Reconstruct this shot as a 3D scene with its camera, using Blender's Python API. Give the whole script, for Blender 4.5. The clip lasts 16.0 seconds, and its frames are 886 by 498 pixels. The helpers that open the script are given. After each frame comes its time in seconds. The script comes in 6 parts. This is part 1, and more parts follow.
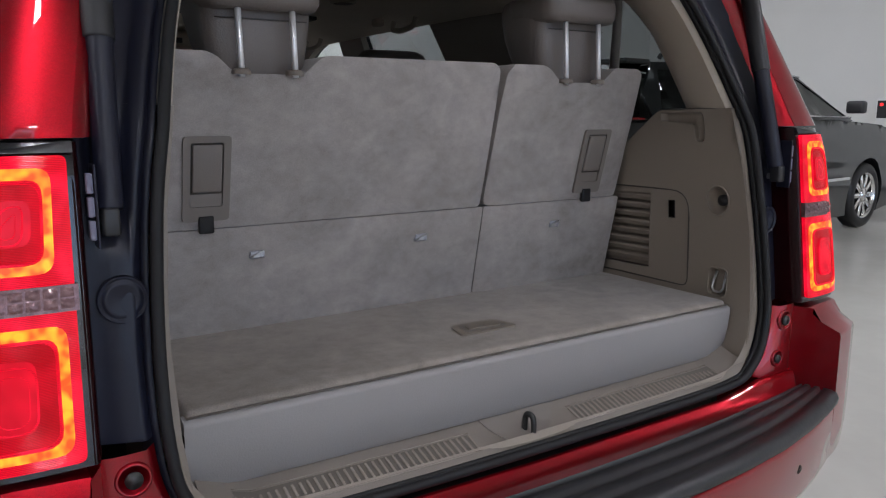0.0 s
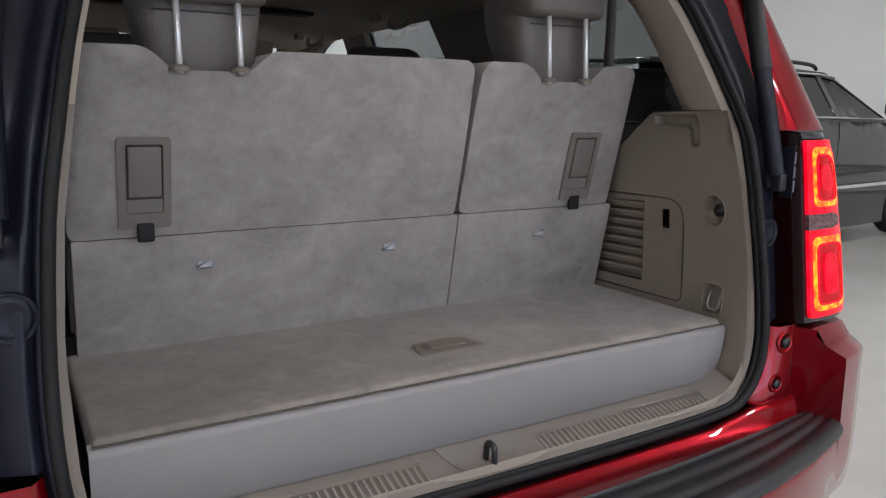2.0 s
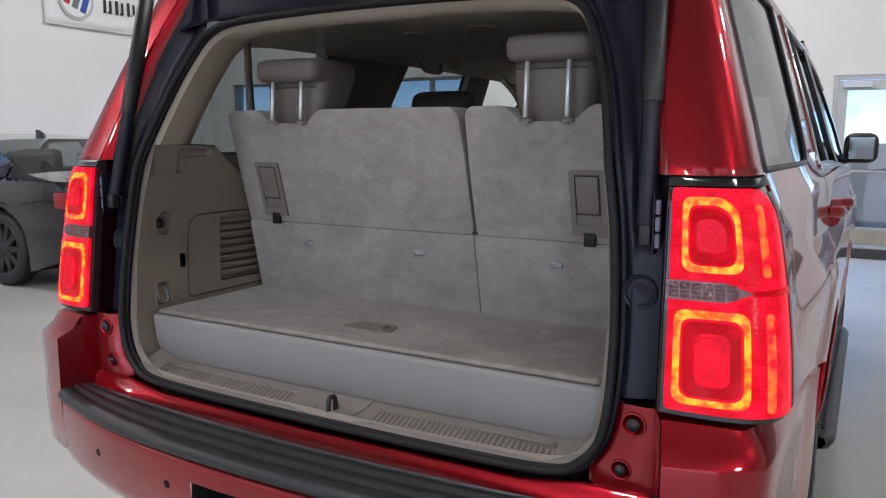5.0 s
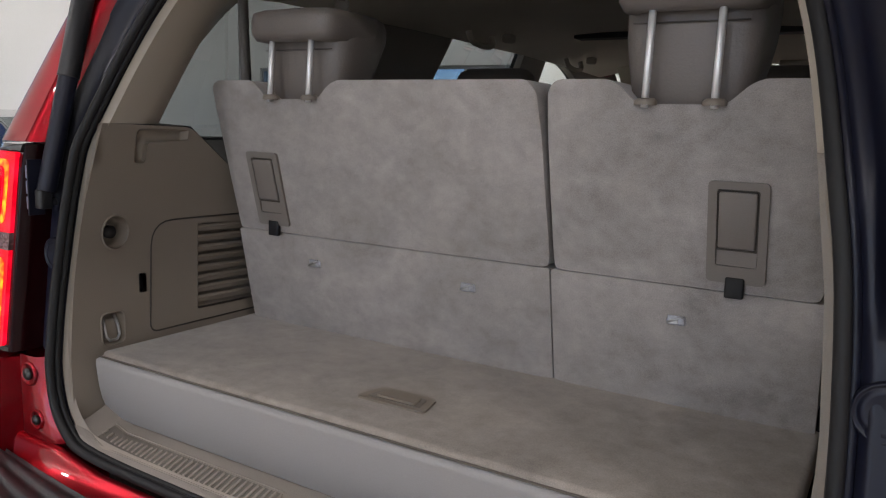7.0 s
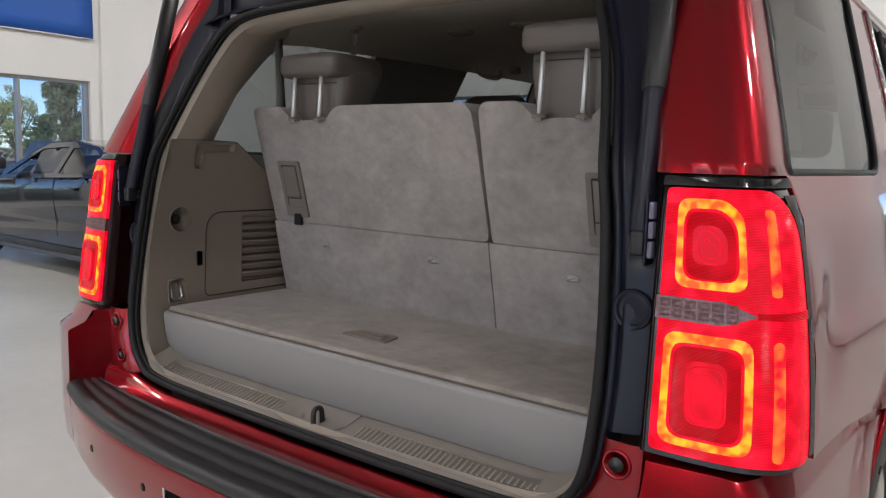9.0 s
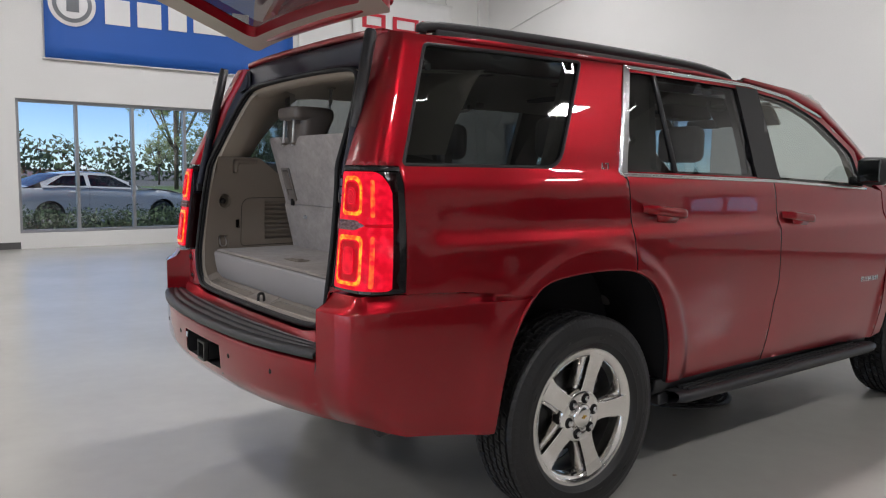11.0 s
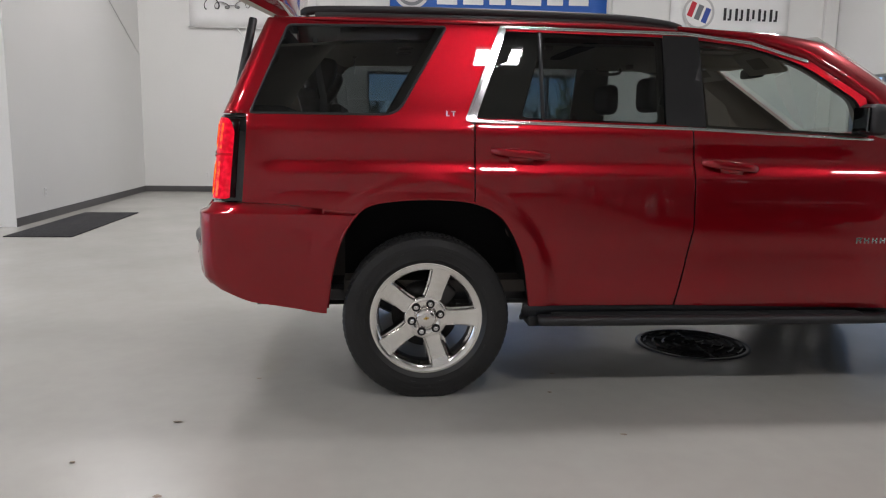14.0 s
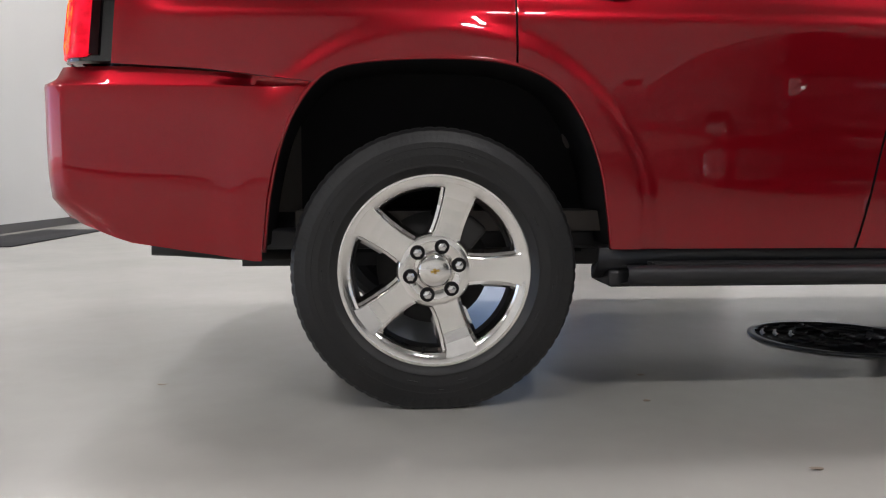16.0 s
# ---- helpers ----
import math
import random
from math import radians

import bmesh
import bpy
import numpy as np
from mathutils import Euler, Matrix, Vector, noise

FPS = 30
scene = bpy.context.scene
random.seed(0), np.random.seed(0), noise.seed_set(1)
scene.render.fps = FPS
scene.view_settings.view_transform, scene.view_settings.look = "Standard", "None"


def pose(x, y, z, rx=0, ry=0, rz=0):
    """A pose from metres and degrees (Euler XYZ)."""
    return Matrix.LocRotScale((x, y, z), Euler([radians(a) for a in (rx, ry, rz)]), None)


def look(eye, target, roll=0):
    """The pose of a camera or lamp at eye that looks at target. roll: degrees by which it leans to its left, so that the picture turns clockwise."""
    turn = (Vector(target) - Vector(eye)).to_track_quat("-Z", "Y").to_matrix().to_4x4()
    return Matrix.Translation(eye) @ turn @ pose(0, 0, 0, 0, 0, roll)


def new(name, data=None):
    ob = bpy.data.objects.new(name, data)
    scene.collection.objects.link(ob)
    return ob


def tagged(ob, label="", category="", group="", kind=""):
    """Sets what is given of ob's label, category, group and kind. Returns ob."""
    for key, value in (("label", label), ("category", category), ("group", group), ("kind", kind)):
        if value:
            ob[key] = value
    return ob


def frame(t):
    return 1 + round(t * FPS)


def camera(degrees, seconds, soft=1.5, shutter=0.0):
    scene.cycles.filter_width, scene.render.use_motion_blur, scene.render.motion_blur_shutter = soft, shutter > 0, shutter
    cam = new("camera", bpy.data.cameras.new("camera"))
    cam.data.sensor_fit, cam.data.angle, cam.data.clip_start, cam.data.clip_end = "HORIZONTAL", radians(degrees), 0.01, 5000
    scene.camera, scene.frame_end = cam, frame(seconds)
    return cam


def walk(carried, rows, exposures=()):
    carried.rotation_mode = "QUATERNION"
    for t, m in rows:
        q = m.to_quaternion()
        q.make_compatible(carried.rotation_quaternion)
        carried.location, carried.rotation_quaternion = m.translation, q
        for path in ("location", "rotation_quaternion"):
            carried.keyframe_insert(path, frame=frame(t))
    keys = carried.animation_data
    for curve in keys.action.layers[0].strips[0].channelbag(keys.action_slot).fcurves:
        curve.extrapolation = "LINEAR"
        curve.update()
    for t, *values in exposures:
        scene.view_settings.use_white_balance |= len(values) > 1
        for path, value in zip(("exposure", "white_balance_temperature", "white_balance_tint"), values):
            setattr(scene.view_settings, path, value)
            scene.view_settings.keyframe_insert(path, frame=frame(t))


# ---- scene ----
cam = camera(60.5, 16.0, 1.15)
PATH = [
    (0, (-0.865, -0.859, 1.389), (0.207, 0.793, 1.04), -0.1),
    (0.5, (-0.972, -0.797, 1.399), (0.22, 0.765, 1.028), 0.1),
    (1, (-0.98, -0.767, 1.397), (0.27, 0.748, 1.022), 0.5),
    (1.5, (-0.914, -0.768, 1.398), (0.289, 0.787, 1.034), 0.4),
    (2, (-0.69, -0.83, 1.394), (0.309, 0.867, 1.041), 0.3),
    (2.5, (-0.411, -1.008, 1.403), (0.306, 0.831, 1.082), -0.1),
    (3, (-0.102, -1.15, 1.419), (0.25, 0.795, 1.116), 0.0),
    (3.5, (0.267, -1.209, 1.423), (0.205, 0.767, 1.126), -0.1),
    (4, (0.568, -1.261, 1.42), (0.138, 0.67, 1.125), 0.1),
    (4.5, (0.85, -1.167, 1.42), (0.106, 0.666, 1.128), 0.3),
    (5, (1.033, -1.15, 1.422), (0.066, 0.577, 1.133), 0.2),
    (5.2, (1.09, -1.157, 1.417), (0.059, 0.534, 1.139), 0.5),
    (7.3, (0.609, -0.555, 1.412), (-0.416, 1.133, 1.098), 2.3),
    (7.5, (0.583, -0.513, 1.417), (-0.457, 1.172, 1.132), 2.4),
    (8, (0.604, -0.543, 1.423), (-0.403, 1.169, 1.185), 2.1),
    (8.5, (0.831, -0.686, 1.407), (-0.279, 0.962, 1.169), 1.4),
    (9, (1.152, -0.906, 1.376), (-0.054, 0.672, 1.134), 1.6),
    (9.5, (1.541, -1.078, 1.361), (0.249, 0.435, 1.152), 1.6),
    (10, (2.011, -1.189, 1.359), (0.637, 0.25, 1.154), 1.3),
    (10.2, (2.199, -1.221, 1.345), (0.786, 0.18, 1.142), 1.1),
    (12.3, (3.898, -0.334, 1.346), (2.045, 0.389, 1.137), 1.0),
    (12.5, (4.017, -0.19, 1.336), (2.139, 0.464, 1.129), 1.0),
    (13, (4.25, 0.258, 1.323), (2.32, 0.733, 1.103), 1.1),
    (13.5, (4.464, 0.623, 1.303), (2.502, 0.922, 1.056), 1.2),
    (14, (4.504, 0.858, 1.304), (2.537, 1.044, 0.992), 0.9),
    (14.5, (4.275, 1.036, 1.26), (2.316, 1.138, 0.87), -0.3),
    (15, (3.92, 1.03, 1.162), (1.966, 1.15, 0.75), -0.4),
    (15.5, (3.355, .953, .983), (1.385, 1.11, .661), -.25),
    (16, (3.044, .977, .65), (1.058, 1.132, .47), .1),
]
EXPO = [(0, .14, 6250), (1.5, .24, 6350), (2.5, .48, 6450), (3.5, .46, 6450), (4.5, .26, 6400), (5, .25, 6350), (7.5, .50, 6850), (8, .64, 6900), (8.5, .70, 6900), (9, .2, 6800), (9.5, .06, 6750), (10, .1, 6700), (12.5, -.08, 6600), (14, -.08, 6650), (15, .06, 6650), (16, .3, 6650)]
walk(cam, [(t, look(eye, target, roll)) for t, eye, target, roll in PATH], [(t, e, k, 14) for t, e, k in EXPO])

from mathutils.geometry import delaunay_2d_cdt

# ---- light ----
scene.view_settings.exposure = 0.0
world = bpy.data.worlds.new("sky")
scene.world = world
world.use_nodes = True
wn = world.node_tree.nodes
sky = wn.new("ShaderNodeTexSky")
sky.sky_type = 'NISHITA'
sky.sun_disc = False
sky.sun_elevation = radians(38)
sky.air_density, sky.dust_density, sky.ozone_density = .55, .02, 6.0
sky.sun_rotation = radians(200)
wn["Background"].inputs["Strength"].default_value = 0.20
world.node_tree.links.new(sky.outputs["Color"], wn["Background"].inputs["Color"])
sun = new("sun", bpy.data.lights.new("sun", 'SUN'))
sun.data.energy, sun.data.angle, sun.data.color = 5.0, radians(0.5), (1, .95, .88)
sun.matrix_world = look((-8, -20, 24), (-14, 0, 0))

CEIL = 6.6
W_X, E_X, S_Y, N_Y = -11.0, 11.6, -3.6, 10.45
LAMP_W, SOUTH_FILL_W = 100, 130


# ---- materials ----
def node_mat(name):
    m = bpy.data.materials.new(name)
    m.use_nodes = True
    t = m.node_tree
    return m, t.nodes, t.links, t.nodes["Principled BSDF"]


def mat(name, col, rough=.5, metal=0., var=.12, scale=6., fine=90., bump=.15, coat=0., spec=.5, fine_var=.06, dist=.002):
    """Colour varied at two scales, with fine relief."""
    m, n, l, b = node_mat(name)
    tc = n.new("ShaderNodeTexCoord")
    big = n.new("ShaderNodeTexNoise"); big.inputs["Scale"].default_value = scale; big.inputs["Detail"].default_value = 5
    small = n.new("ShaderNodeTexNoise"); small.inputs["Scale"].default_value = fine; small.inputs["Detail"].default_value = 3
    for q in (big, small):
        l.new(tc.outputs["Object"], q.inputs["Vector"])
    mul = n.new("ShaderNodeMath"); mul.operation = 'MULTIPLY_ADD'
    l.new(small.outputs["Fac"], mul.inputs[0]); mul.inputs[1].default_value = fine_var * 2
    mul2 = n.new("ShaderNodeMath"); mul2.operation = 'MULTIPLY_ADD'
    l.new(big.outputs["Fac"], mul2.inputs[0]); mul2.inputs[1].default_value = var * 2; mul2.inputs[2].default_value = 1 - var - fine_var
    l.new(mul2.outputs[0], mul.inputs[2])
    mx = n.new("ShaderNodeVectorMath"); mx.operation = 'SCALE'
    mx.inputs[0].default_value = col
    l.new(mul.outputs[0], mx.inputs["Scale"])
    l.new(mx.outputs[0], b.inputs["Base Color"])
    b.inputs["Metallic"].default_value = metal
    b.inputs["Specular IOR Level"].default_value = spec
    b.inputs["Coat Weight"].default_value = coat
    b.inputs["Coat Roughness"].default_value = .03
    ra = n.new("ShaderNodeMath"); ra.operation = 'MULTIPLY_ADD'
    l.new(big.outputs["Fac"], ra.inputs[0]); ra.inputs[1].default_value = rough * .35; ra.inputs[2].default_value = rough * .82
    l.new(ra.outputs[0], b.inputs["Roughness"])
    if bump:
        bp = n.new("ShaderNodeBump"); bp.inputs["Strength"].default_value = bump; bp.inputs["Distance"].default_value = dist
        l.new(small.outputs["Fac"], bp.inputs["Height"])
        l.new(bp.outputs[0], b.inputs["Normal"])
    return m


def glow(name, col, power, base=(.2, .01, .01), rough=.15):
    m, n, l, b = node_mat(name)
    b.inputs["Base Color"].default_value = (*base, 1)
    b.inputs["Roughness"].default_value = rough
    b.inputs["Emission Color"].default_value = (*col, 1)
    b.inputs["Emission Strength"].default_value = power
    return m


def glass(name, tint):
    """Thin sheet of tinted glass."""
    m, n, l, b = node_mat(name)
    tr = n.new("ShaderNodeBsdfTransparent"); tr.inputs["Color"].default_value = (*tint, 1)
    gl = n.new("ShaderNodeBsdfGlossy"); gl.inputs["Roughness"].default_value = .02
    lw = n.new("ShaderNodeLayerWeight"); lw.inputs["Blend"].default_value = .5
    po = n.new("ShaderNodeMath"); po.operation = 'POWER'; po.inputs[1].default_value = 4
    fr = n.new("ShaderNodeMath"); fr.operation = 'MULTIPLY_ADD'; fr.inputs[1].default_value = .90; fr.inputs[2].default_value = .072
    l.new(lw.outputs["Facing"], po.inputs[0]); l.new(po.outputs[0], fr.inputs[0])
    mx = n.new("ShaderNodeMixShader")
    l.new(fr.outputs[0], mx.inputs[0]); l.new(tr.outputs[0], mx.inputs[1]); l.new(gl.outputs[0], mx.inputs[2])
    l.new(mx.outputs[0], n["Material Output"].inputs["Surface"])
    return m


def paint_mat(name, col, flake=(.5, .02, .03)):
    """Metallic car paint under clear coat."""
    m, n, l, b = node_mat(name)
    tc = n.new("ShaderNodeTexCoord")
    v = n.new("ShaderNodeTexVoronoi"); v.inputs["Scale"].default_value = 900
    big = n.new("ShaderNodeTexNoise"); big.inputs["Scale"].default_value = 2.5
    l.new(tc.outputs["Object"], v.inputs["Vector"]); l.new(tc.outputs["Object"], big.inputs["Vector"])
    mx = n.new("ShaderNodeMix"); mx.data_type = 'RGBA'
    mx.inputs["A"].default_value = (*col, 1); mx.inputs["B"].default_value = (*flake, 1)
    ad = n.new("ShaderNodeMath"); ad.operation = 'MULTIPLY'
    l.new(v.outputs["Color"], ad.inputs[0]); l.new(big.outputs["Fac"], ad.inputs[1])
    l.new(ad.outputs[0], mx.inputs["Factor"]); l.new(mx.outputs["Result"], b.inputs["Base Color"])
    b.inputs["Metallic"].default_value = .85
    b.inputs["Roughness"].default_value = .33
    b.inputs["Specular IOR Level"].default_value = .25
    b.inputs["Coat Weight"].default_value = 1.0
    b.inputs["Coat Roughness"].default_value = .015
    return m


def nap(name, col):
    """Short suede-like carpet with brushed lighter and darker patches."""
    m, n, l, b = node_mat(name)
    tc = n.new("ShaderNodeTexCoord")
    st = n.new("ShaderNodeMapping"); st.inputs["Scale"].default_value = (1.0, 1, 1.25)
    l.new(tc.outputs["Object"], st.inputs["Vector"])
    tot = None
    for sc, amt, det, warp in ((2.4, .30, 3, 1.6), (8, .34, 6, 1.3), (45, .22, 4, 0), (600, .36, 2, 0)):
        q = n.new("ShaderNodeTexNoise"); q.inputs["Scale"].default_value = sc; q.inputs["Detail"].default_value = det; q.inputs["Distortion"].default_value = warp
        l.new(st.outputs[0], q.inputs["Vector"])
        k = n.new("ShaderNodeMath"); k.operation = 'MULTIPLY_ADD'
        l.new(q.outputs["Fac"], k.inputs[0]); k.inputs[1].default_value = amt * 2
        if tot is None:
            k.inputs[2].default_value = 1 - .30 - .34 - .22 - .36
        else:
            l.new(tot.outputs[0], k.inputs[2])
        tot = k
    mx = n.new("ShaderNodeVectorMath"); mx.operation = 'SCALE'
    mx.inputs[0].default_value = col
    l.new(tot.outputs[0], mx.inputs["Scale"]); l.new(mx.outputs[0], b.inputs["Base Color"])
    b.inputs["Roughness"].default_value = .95
    b.inputs["Specular IOR Level"].default_value = .1
    b.inputs["Sheen Weight"].default_value = .25
    bp = n.new("ShaderNodeBump"); bp.inputs["Strength"].default_value = .35; bp.inputs["Distance"].default_value = .0012
    l.new(q.outputs["Fac"], bp.inputs["Height"]); l.new(bp.outputs[0], b.inputs["Normal"])
    return m


RED = paint_mat("red_paint", (.25, .0012, .007), (.46, .003, .014))
BLACKPAINT = mat("dark_jamb_paint", (.0125, .0132, .024), .36, var=.2, bump=.05, spec=.3)
GLOSSBLACK = mat("gloss_black", (.006, .006, .007), .12, var=.1, bump=0, coat=.6)
PILLARBLACK = mat("pillar_black_film", (.006, .006, .007), .3, var=.1, bump=0, spec=.35)
BLACKPLASTIC = mat("black_plastic", (.018, .018, .02), .45, bump=.25)
RUBBER = mat("rubber", (.012, .012, .013), .6, bump=.2, spec=.3)
LINER = mat("wheel_liner_plastic", (.013, .013, .014), .8, bump=.3, spec=.15)
TYRE = mat("tyre_rubber", (.011, .011, .0115), .42, var=.3, scale=10, bump=.4, spec=.45)
CHROME = mat("chrome", (.75, .75, .76), .12, 1., var=.04, bump=.0)
ALU = mat("polished_aluminium", (.86, .84, .81), .13, 1., var=.10, scale=25, bump=.03)
DARKMETAL = mat("dark_metal", (.05, .05, .05), .5, .7)
CARPET = nap("grey_carpet", (.300, .272, .258))
CARPET_F = nap("floor_carpet", (.275, .239, .210))
VINYL = mat("grey_vinyl", (.285, .268, .262), .6, var=.06, fine=400, bump=.25)
BROWN = mat("taupe_plastic", (.215, .180, .145), .5, var=.06, fine=500, bump=.3)
BEIGE = mat("beige_trim", (.40, .347, .282), .55, var=.06, fine=500, bump=.25)
HEADLINER = mat("headliner_fabric", (.74, .67, .585), .95, var=.08, fine=500, bump=.5, spec=.1)
LEATHER = mat("grey_leather", (.135, .115, .103), .45, var=.1, fine=260, bump=.3)
WALL = mat("white_wall_paint", (.74, .74, .72), .7, var=.04, scale=1.2, fine=60, bump=.1)
FLOOR = mat("sealed_concrete", (.415, .405, .373), .24, spec=.75, var=.15, scale=.9, fine=9, fine_var=.05, bump=.03)
BASEB = mat("grey_baseboard", (.09, .088, .088), .5)
STEEL = mat("brushed_steel", (.5, .5, .5), .35, .9)
FRAME = mat("anodised_frame", (.33, .34, .35), .4, .6)
MATBLACK = mat("entrance_mat_fibre", (.022, .022, .024), .95, var=.3, fine=150, bump=.8)
CEILM = mat("ceiling_deck", (.32, .32, .32), .7)
GLASS_P = glass("privacy_glass", (.26, .282, .284))
GLASS_D = glass("dark_privacy_glass", (.10, .12, .11))
GLASS_C = glass("clear_glass", (.82, .88, .85))
GLASS_W = glass("shop_glass", (.9, .93, .93))


def lamp_mat(name, lo, hi, p_lo, p_hi, scale, ribs=0., base=(.10, .0, .002)):
    """Lit lens: patches of two colours where the diodes sit, with fine ribs."""
    m, n, l, b = node_mat(name)
    tc = n.new("ShaderNodeTexCoord")
    q = n.new("ShaderNodeTexNoise"); q.inputs["Scale"].default_value = scale; q.inputs["Detail"].default_value = 1
    l.new(tc.outputs["Object"], q.inputs["Vector"])
    rp = n.new("ShaderNodeValToRGB")
    rp.color_ramp.elements[0].position, rp.color_ramp.elements[1].position = .40, .64
    rp.color_ramp.elements[0].color = (*[c * p_lo for c in lo], 1)
    rp.color_ramp.elements[1].color = (*[c * p_hi for c in hi], 1)
    l.new(q.outputs["Fac"], rp.inputs[0]); l.new(rp.outputs[0], b.inputs["Emission Color"])
    b.inputs["Base Color"].default_value = (*base, 1)
    b.inputs["Roughness"].default_value = .10
    b.inputs["Specular IOR Level"].default_value = .16
    b.inputs["Emission Strength"].default_value = 1
    if ribs:
        w = n.new("ShaderNodeTexWave"); w.bands_direction = 'Z'; w.inputs["Scale"].default_value = ribs; w.inputs["Distortion"].default_value = .3
        l.new(tc.outputs["Object"], w.inputs["Vector"])
        bp = n.new("ShaderNodeBump"); bp.inputs["Strength"].default_value = .4; bp.inputs["Distance"].default_value = .001
        l.new(w.outputs["Fac"], bp.inputs["Height"]); l.new(bp.outputs[0], b.inputs["Normal"])
        k = n.new("ShaderNodeMath"); k.operation = 'MULTIPLY_ADD'; k.inputs[1].default_value = .35; k.inputs[2].default_value = .75
        l.new(w.outputs["Fac"], k.inputs[0]); l.new(k.outputs[0], b.inputs["Emission Strength"])
    return m


L_RED = lamp_mat("lit_red_lens", (1, .003, .022), (1, .008, .038), .7, 1.0, 30, 150)
L_RED_IN = lamp_mat("inner_red_lens", (1, .002, .012), (1, .003, .02), .40, .62, 22, 170)
L_RED_MID = lamp_mat("middle_red_lens", (1, .002, .022), (1, .005, .028), .55, .85, 20)
L_AMBER = lamp_mat("led_ring", (1, .10, .012), (1, .38, .02), 1.1, 1.45, 55)
L_LED = lamp_mat("led_column", (1, .012, .028), (1, .15, .028), .95, 1.25, 40)
L_DARK = mat("unlit_red_lens", (.011, .0012, .0018), .15, var=.2, bump=0, spec=.15)
CLIPM = mat("lavender_foam", (.15, .15, .21), .7)
SILLM = mat("sill_plastic", (.18, .155, .133), .45, var=.08, fine=500, bump=.3)
L_CLEAR = mat("clear_lens", (.20, .115, .12), .12, .45, var=.6, scale=110, fine=160, bump=.8)
GOLD = mat("gold_emblem", (.75, .5, .12), .25, .9)
BROWN_D = mat("dark_taupe_plastic", (.05, .042, .036), .6, var=.06, fine=500, bump=.3)
BROWN_L = mat("flap_plastic", (.185, .155, .128), .5, var=.06, fine=500, bump=.25)
# beige trim again, with the dim cabin's shade put into a darker colour
BEIGE_SHADED = mat("cabin_trim_plastic", (.24, .212, .18), .6, var=.06, fine=400, bump=.2)
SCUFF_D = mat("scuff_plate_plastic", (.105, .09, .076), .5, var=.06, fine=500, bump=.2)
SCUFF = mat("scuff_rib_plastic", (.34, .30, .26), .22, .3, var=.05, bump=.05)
BEZEL = mat("grey_taupe_bezel", (.175, .152, .134), .5, var=.06, fine=500, bump=.3)
POST = mat("satin_post", (.86, .85, .85), .42, .6, var=.04, bump=0)
FOIL = mat("crumpled_steel", (.42, .42, .45), .35, .8, var=.5, scale=220, fine=400, bump=.8)
MIRROR = mat("mirror_glass", (.13, .14, .15), .05, 1., var=.03, bump=0)
BELT = mat("belt_webbing", (.30, .285, .275), .8, fine=600, bump=.6)
ALUFR = mat("pale_door_frame", (.5, .51, .5), .4, .3)
BRASSY = mat("worn_kick_plate", (.45, .40, .32), .4, .7, var=.2)
WHITEM = mat("white_print", (.78, .78, .77), .6, var=.03, bump=.05)
BLUEB = mat("blue_banner_vinyl", (.012, .10, .42), .5, var=.08, scale=2, bump=.05)
INK = mat("black_print", (.02, .02, .022), .6)
INKRED = mat("red_print", (.55, .02, .04), .6)
INKBLUE = mat("blue_print", (.03, .07, .32), .6)
INKGREY = mat("grey_print", (.16, .17, .18), .6)
WALLPIPE = mat("white_pipe_paint", (.62, .62, .60), .6)
GREYBOX = mat("grey_enamel", (.36, .38, .38), .5)
IRON = mat("cast_iron", (.075, .075, .078), .35, .5)
GLOWRED = glow("red_indicator", (1, .02, .02), 2.0)
STICKER = mat("sticker_print", (.6, .5, .48), .6, var=.3, scale=30)
LEAFM = mat("dry_scrap", (.22, .17, .13), .8)
ASPHALT = mat("pale_asphalt", (.11, .11, .112), .9, var=.2, scale=.3, fine=30, bump=.3)
GRASS = mat("cut_grass", (.07, .12, .03), .9, var=.3, scale=.6, fine=40, bump=.5)
BARK = mat("bark", (.10, .075, .055), .9, bump=.5)
LEAFL = mat("spring_leaves", (.22, .28, .11), .7, var=.3, scale=.8, fine=9, fine_var=.2, bump=0)
LEAFD = mat("dark_leaves", (.05, .085, .04), .7, var=.3, scale=.8, fine=9, fine_var=.2, bump=0)
LIGHTW = glow("lamp_panel", (1, .98, .95), 5.0, (.8, .8, .8))


# ---- builders ----
def part(name, bm, material, parent=None, label="", smooth=True):
    me = bpy.data.meshes.new(name)
    bm.normal_update()
    bm.to_mesh(me); bm.free()
    if smooth:
        for p in me.polygons:
            p.use_smooth = True
    me.materials.append(material)
    ob = new(name, me)
    if parent:
        ob.parent = parent
    if label:
        ob["label"] = label
    return ob


def thing(name, label, category, at=(0, 0, 0), group="", kind="", rz=0):
    e = new(name)
    e.matrix_world = pose(*at, 0, 0, rz)
    e.empty_display_size = .1
    return tagged(e, label, category, group, kind)


def lerp(v, xs, ys):
    return float(np.interp(v, xs, ys))


def box(x0, x1, y0, y1, z0, z1, bevel=0., seg=2, m=None):
    bm = bmesh.new()
    bmesh.ops.create_cube(bm, size=1)
    for v in bm.verts:
        v.co = Vector((x0 + (v.co.x + .5) * (x1 - x0), y0 + (v.co.y + .5) * (y1 - y0), z0 + (v.co.z + .5) * (z1 - z0)))
    if bevel:
        bmesh.ops.bevel(bm, geom=bm.edges[:], offset=bevel, segments=seg, profile=.5, affect='EDGES')
    if m:
        bm.transform(m)
    return bm


def join(*bms):
    out = bms[0]
    me = bpy.data.meshes.new("t")
    for b in bms[1:]:
        b.to_mesh(me); b.free()
        out.from_mesh(me)
    bpy.data.meshes.remove(me)
    return out


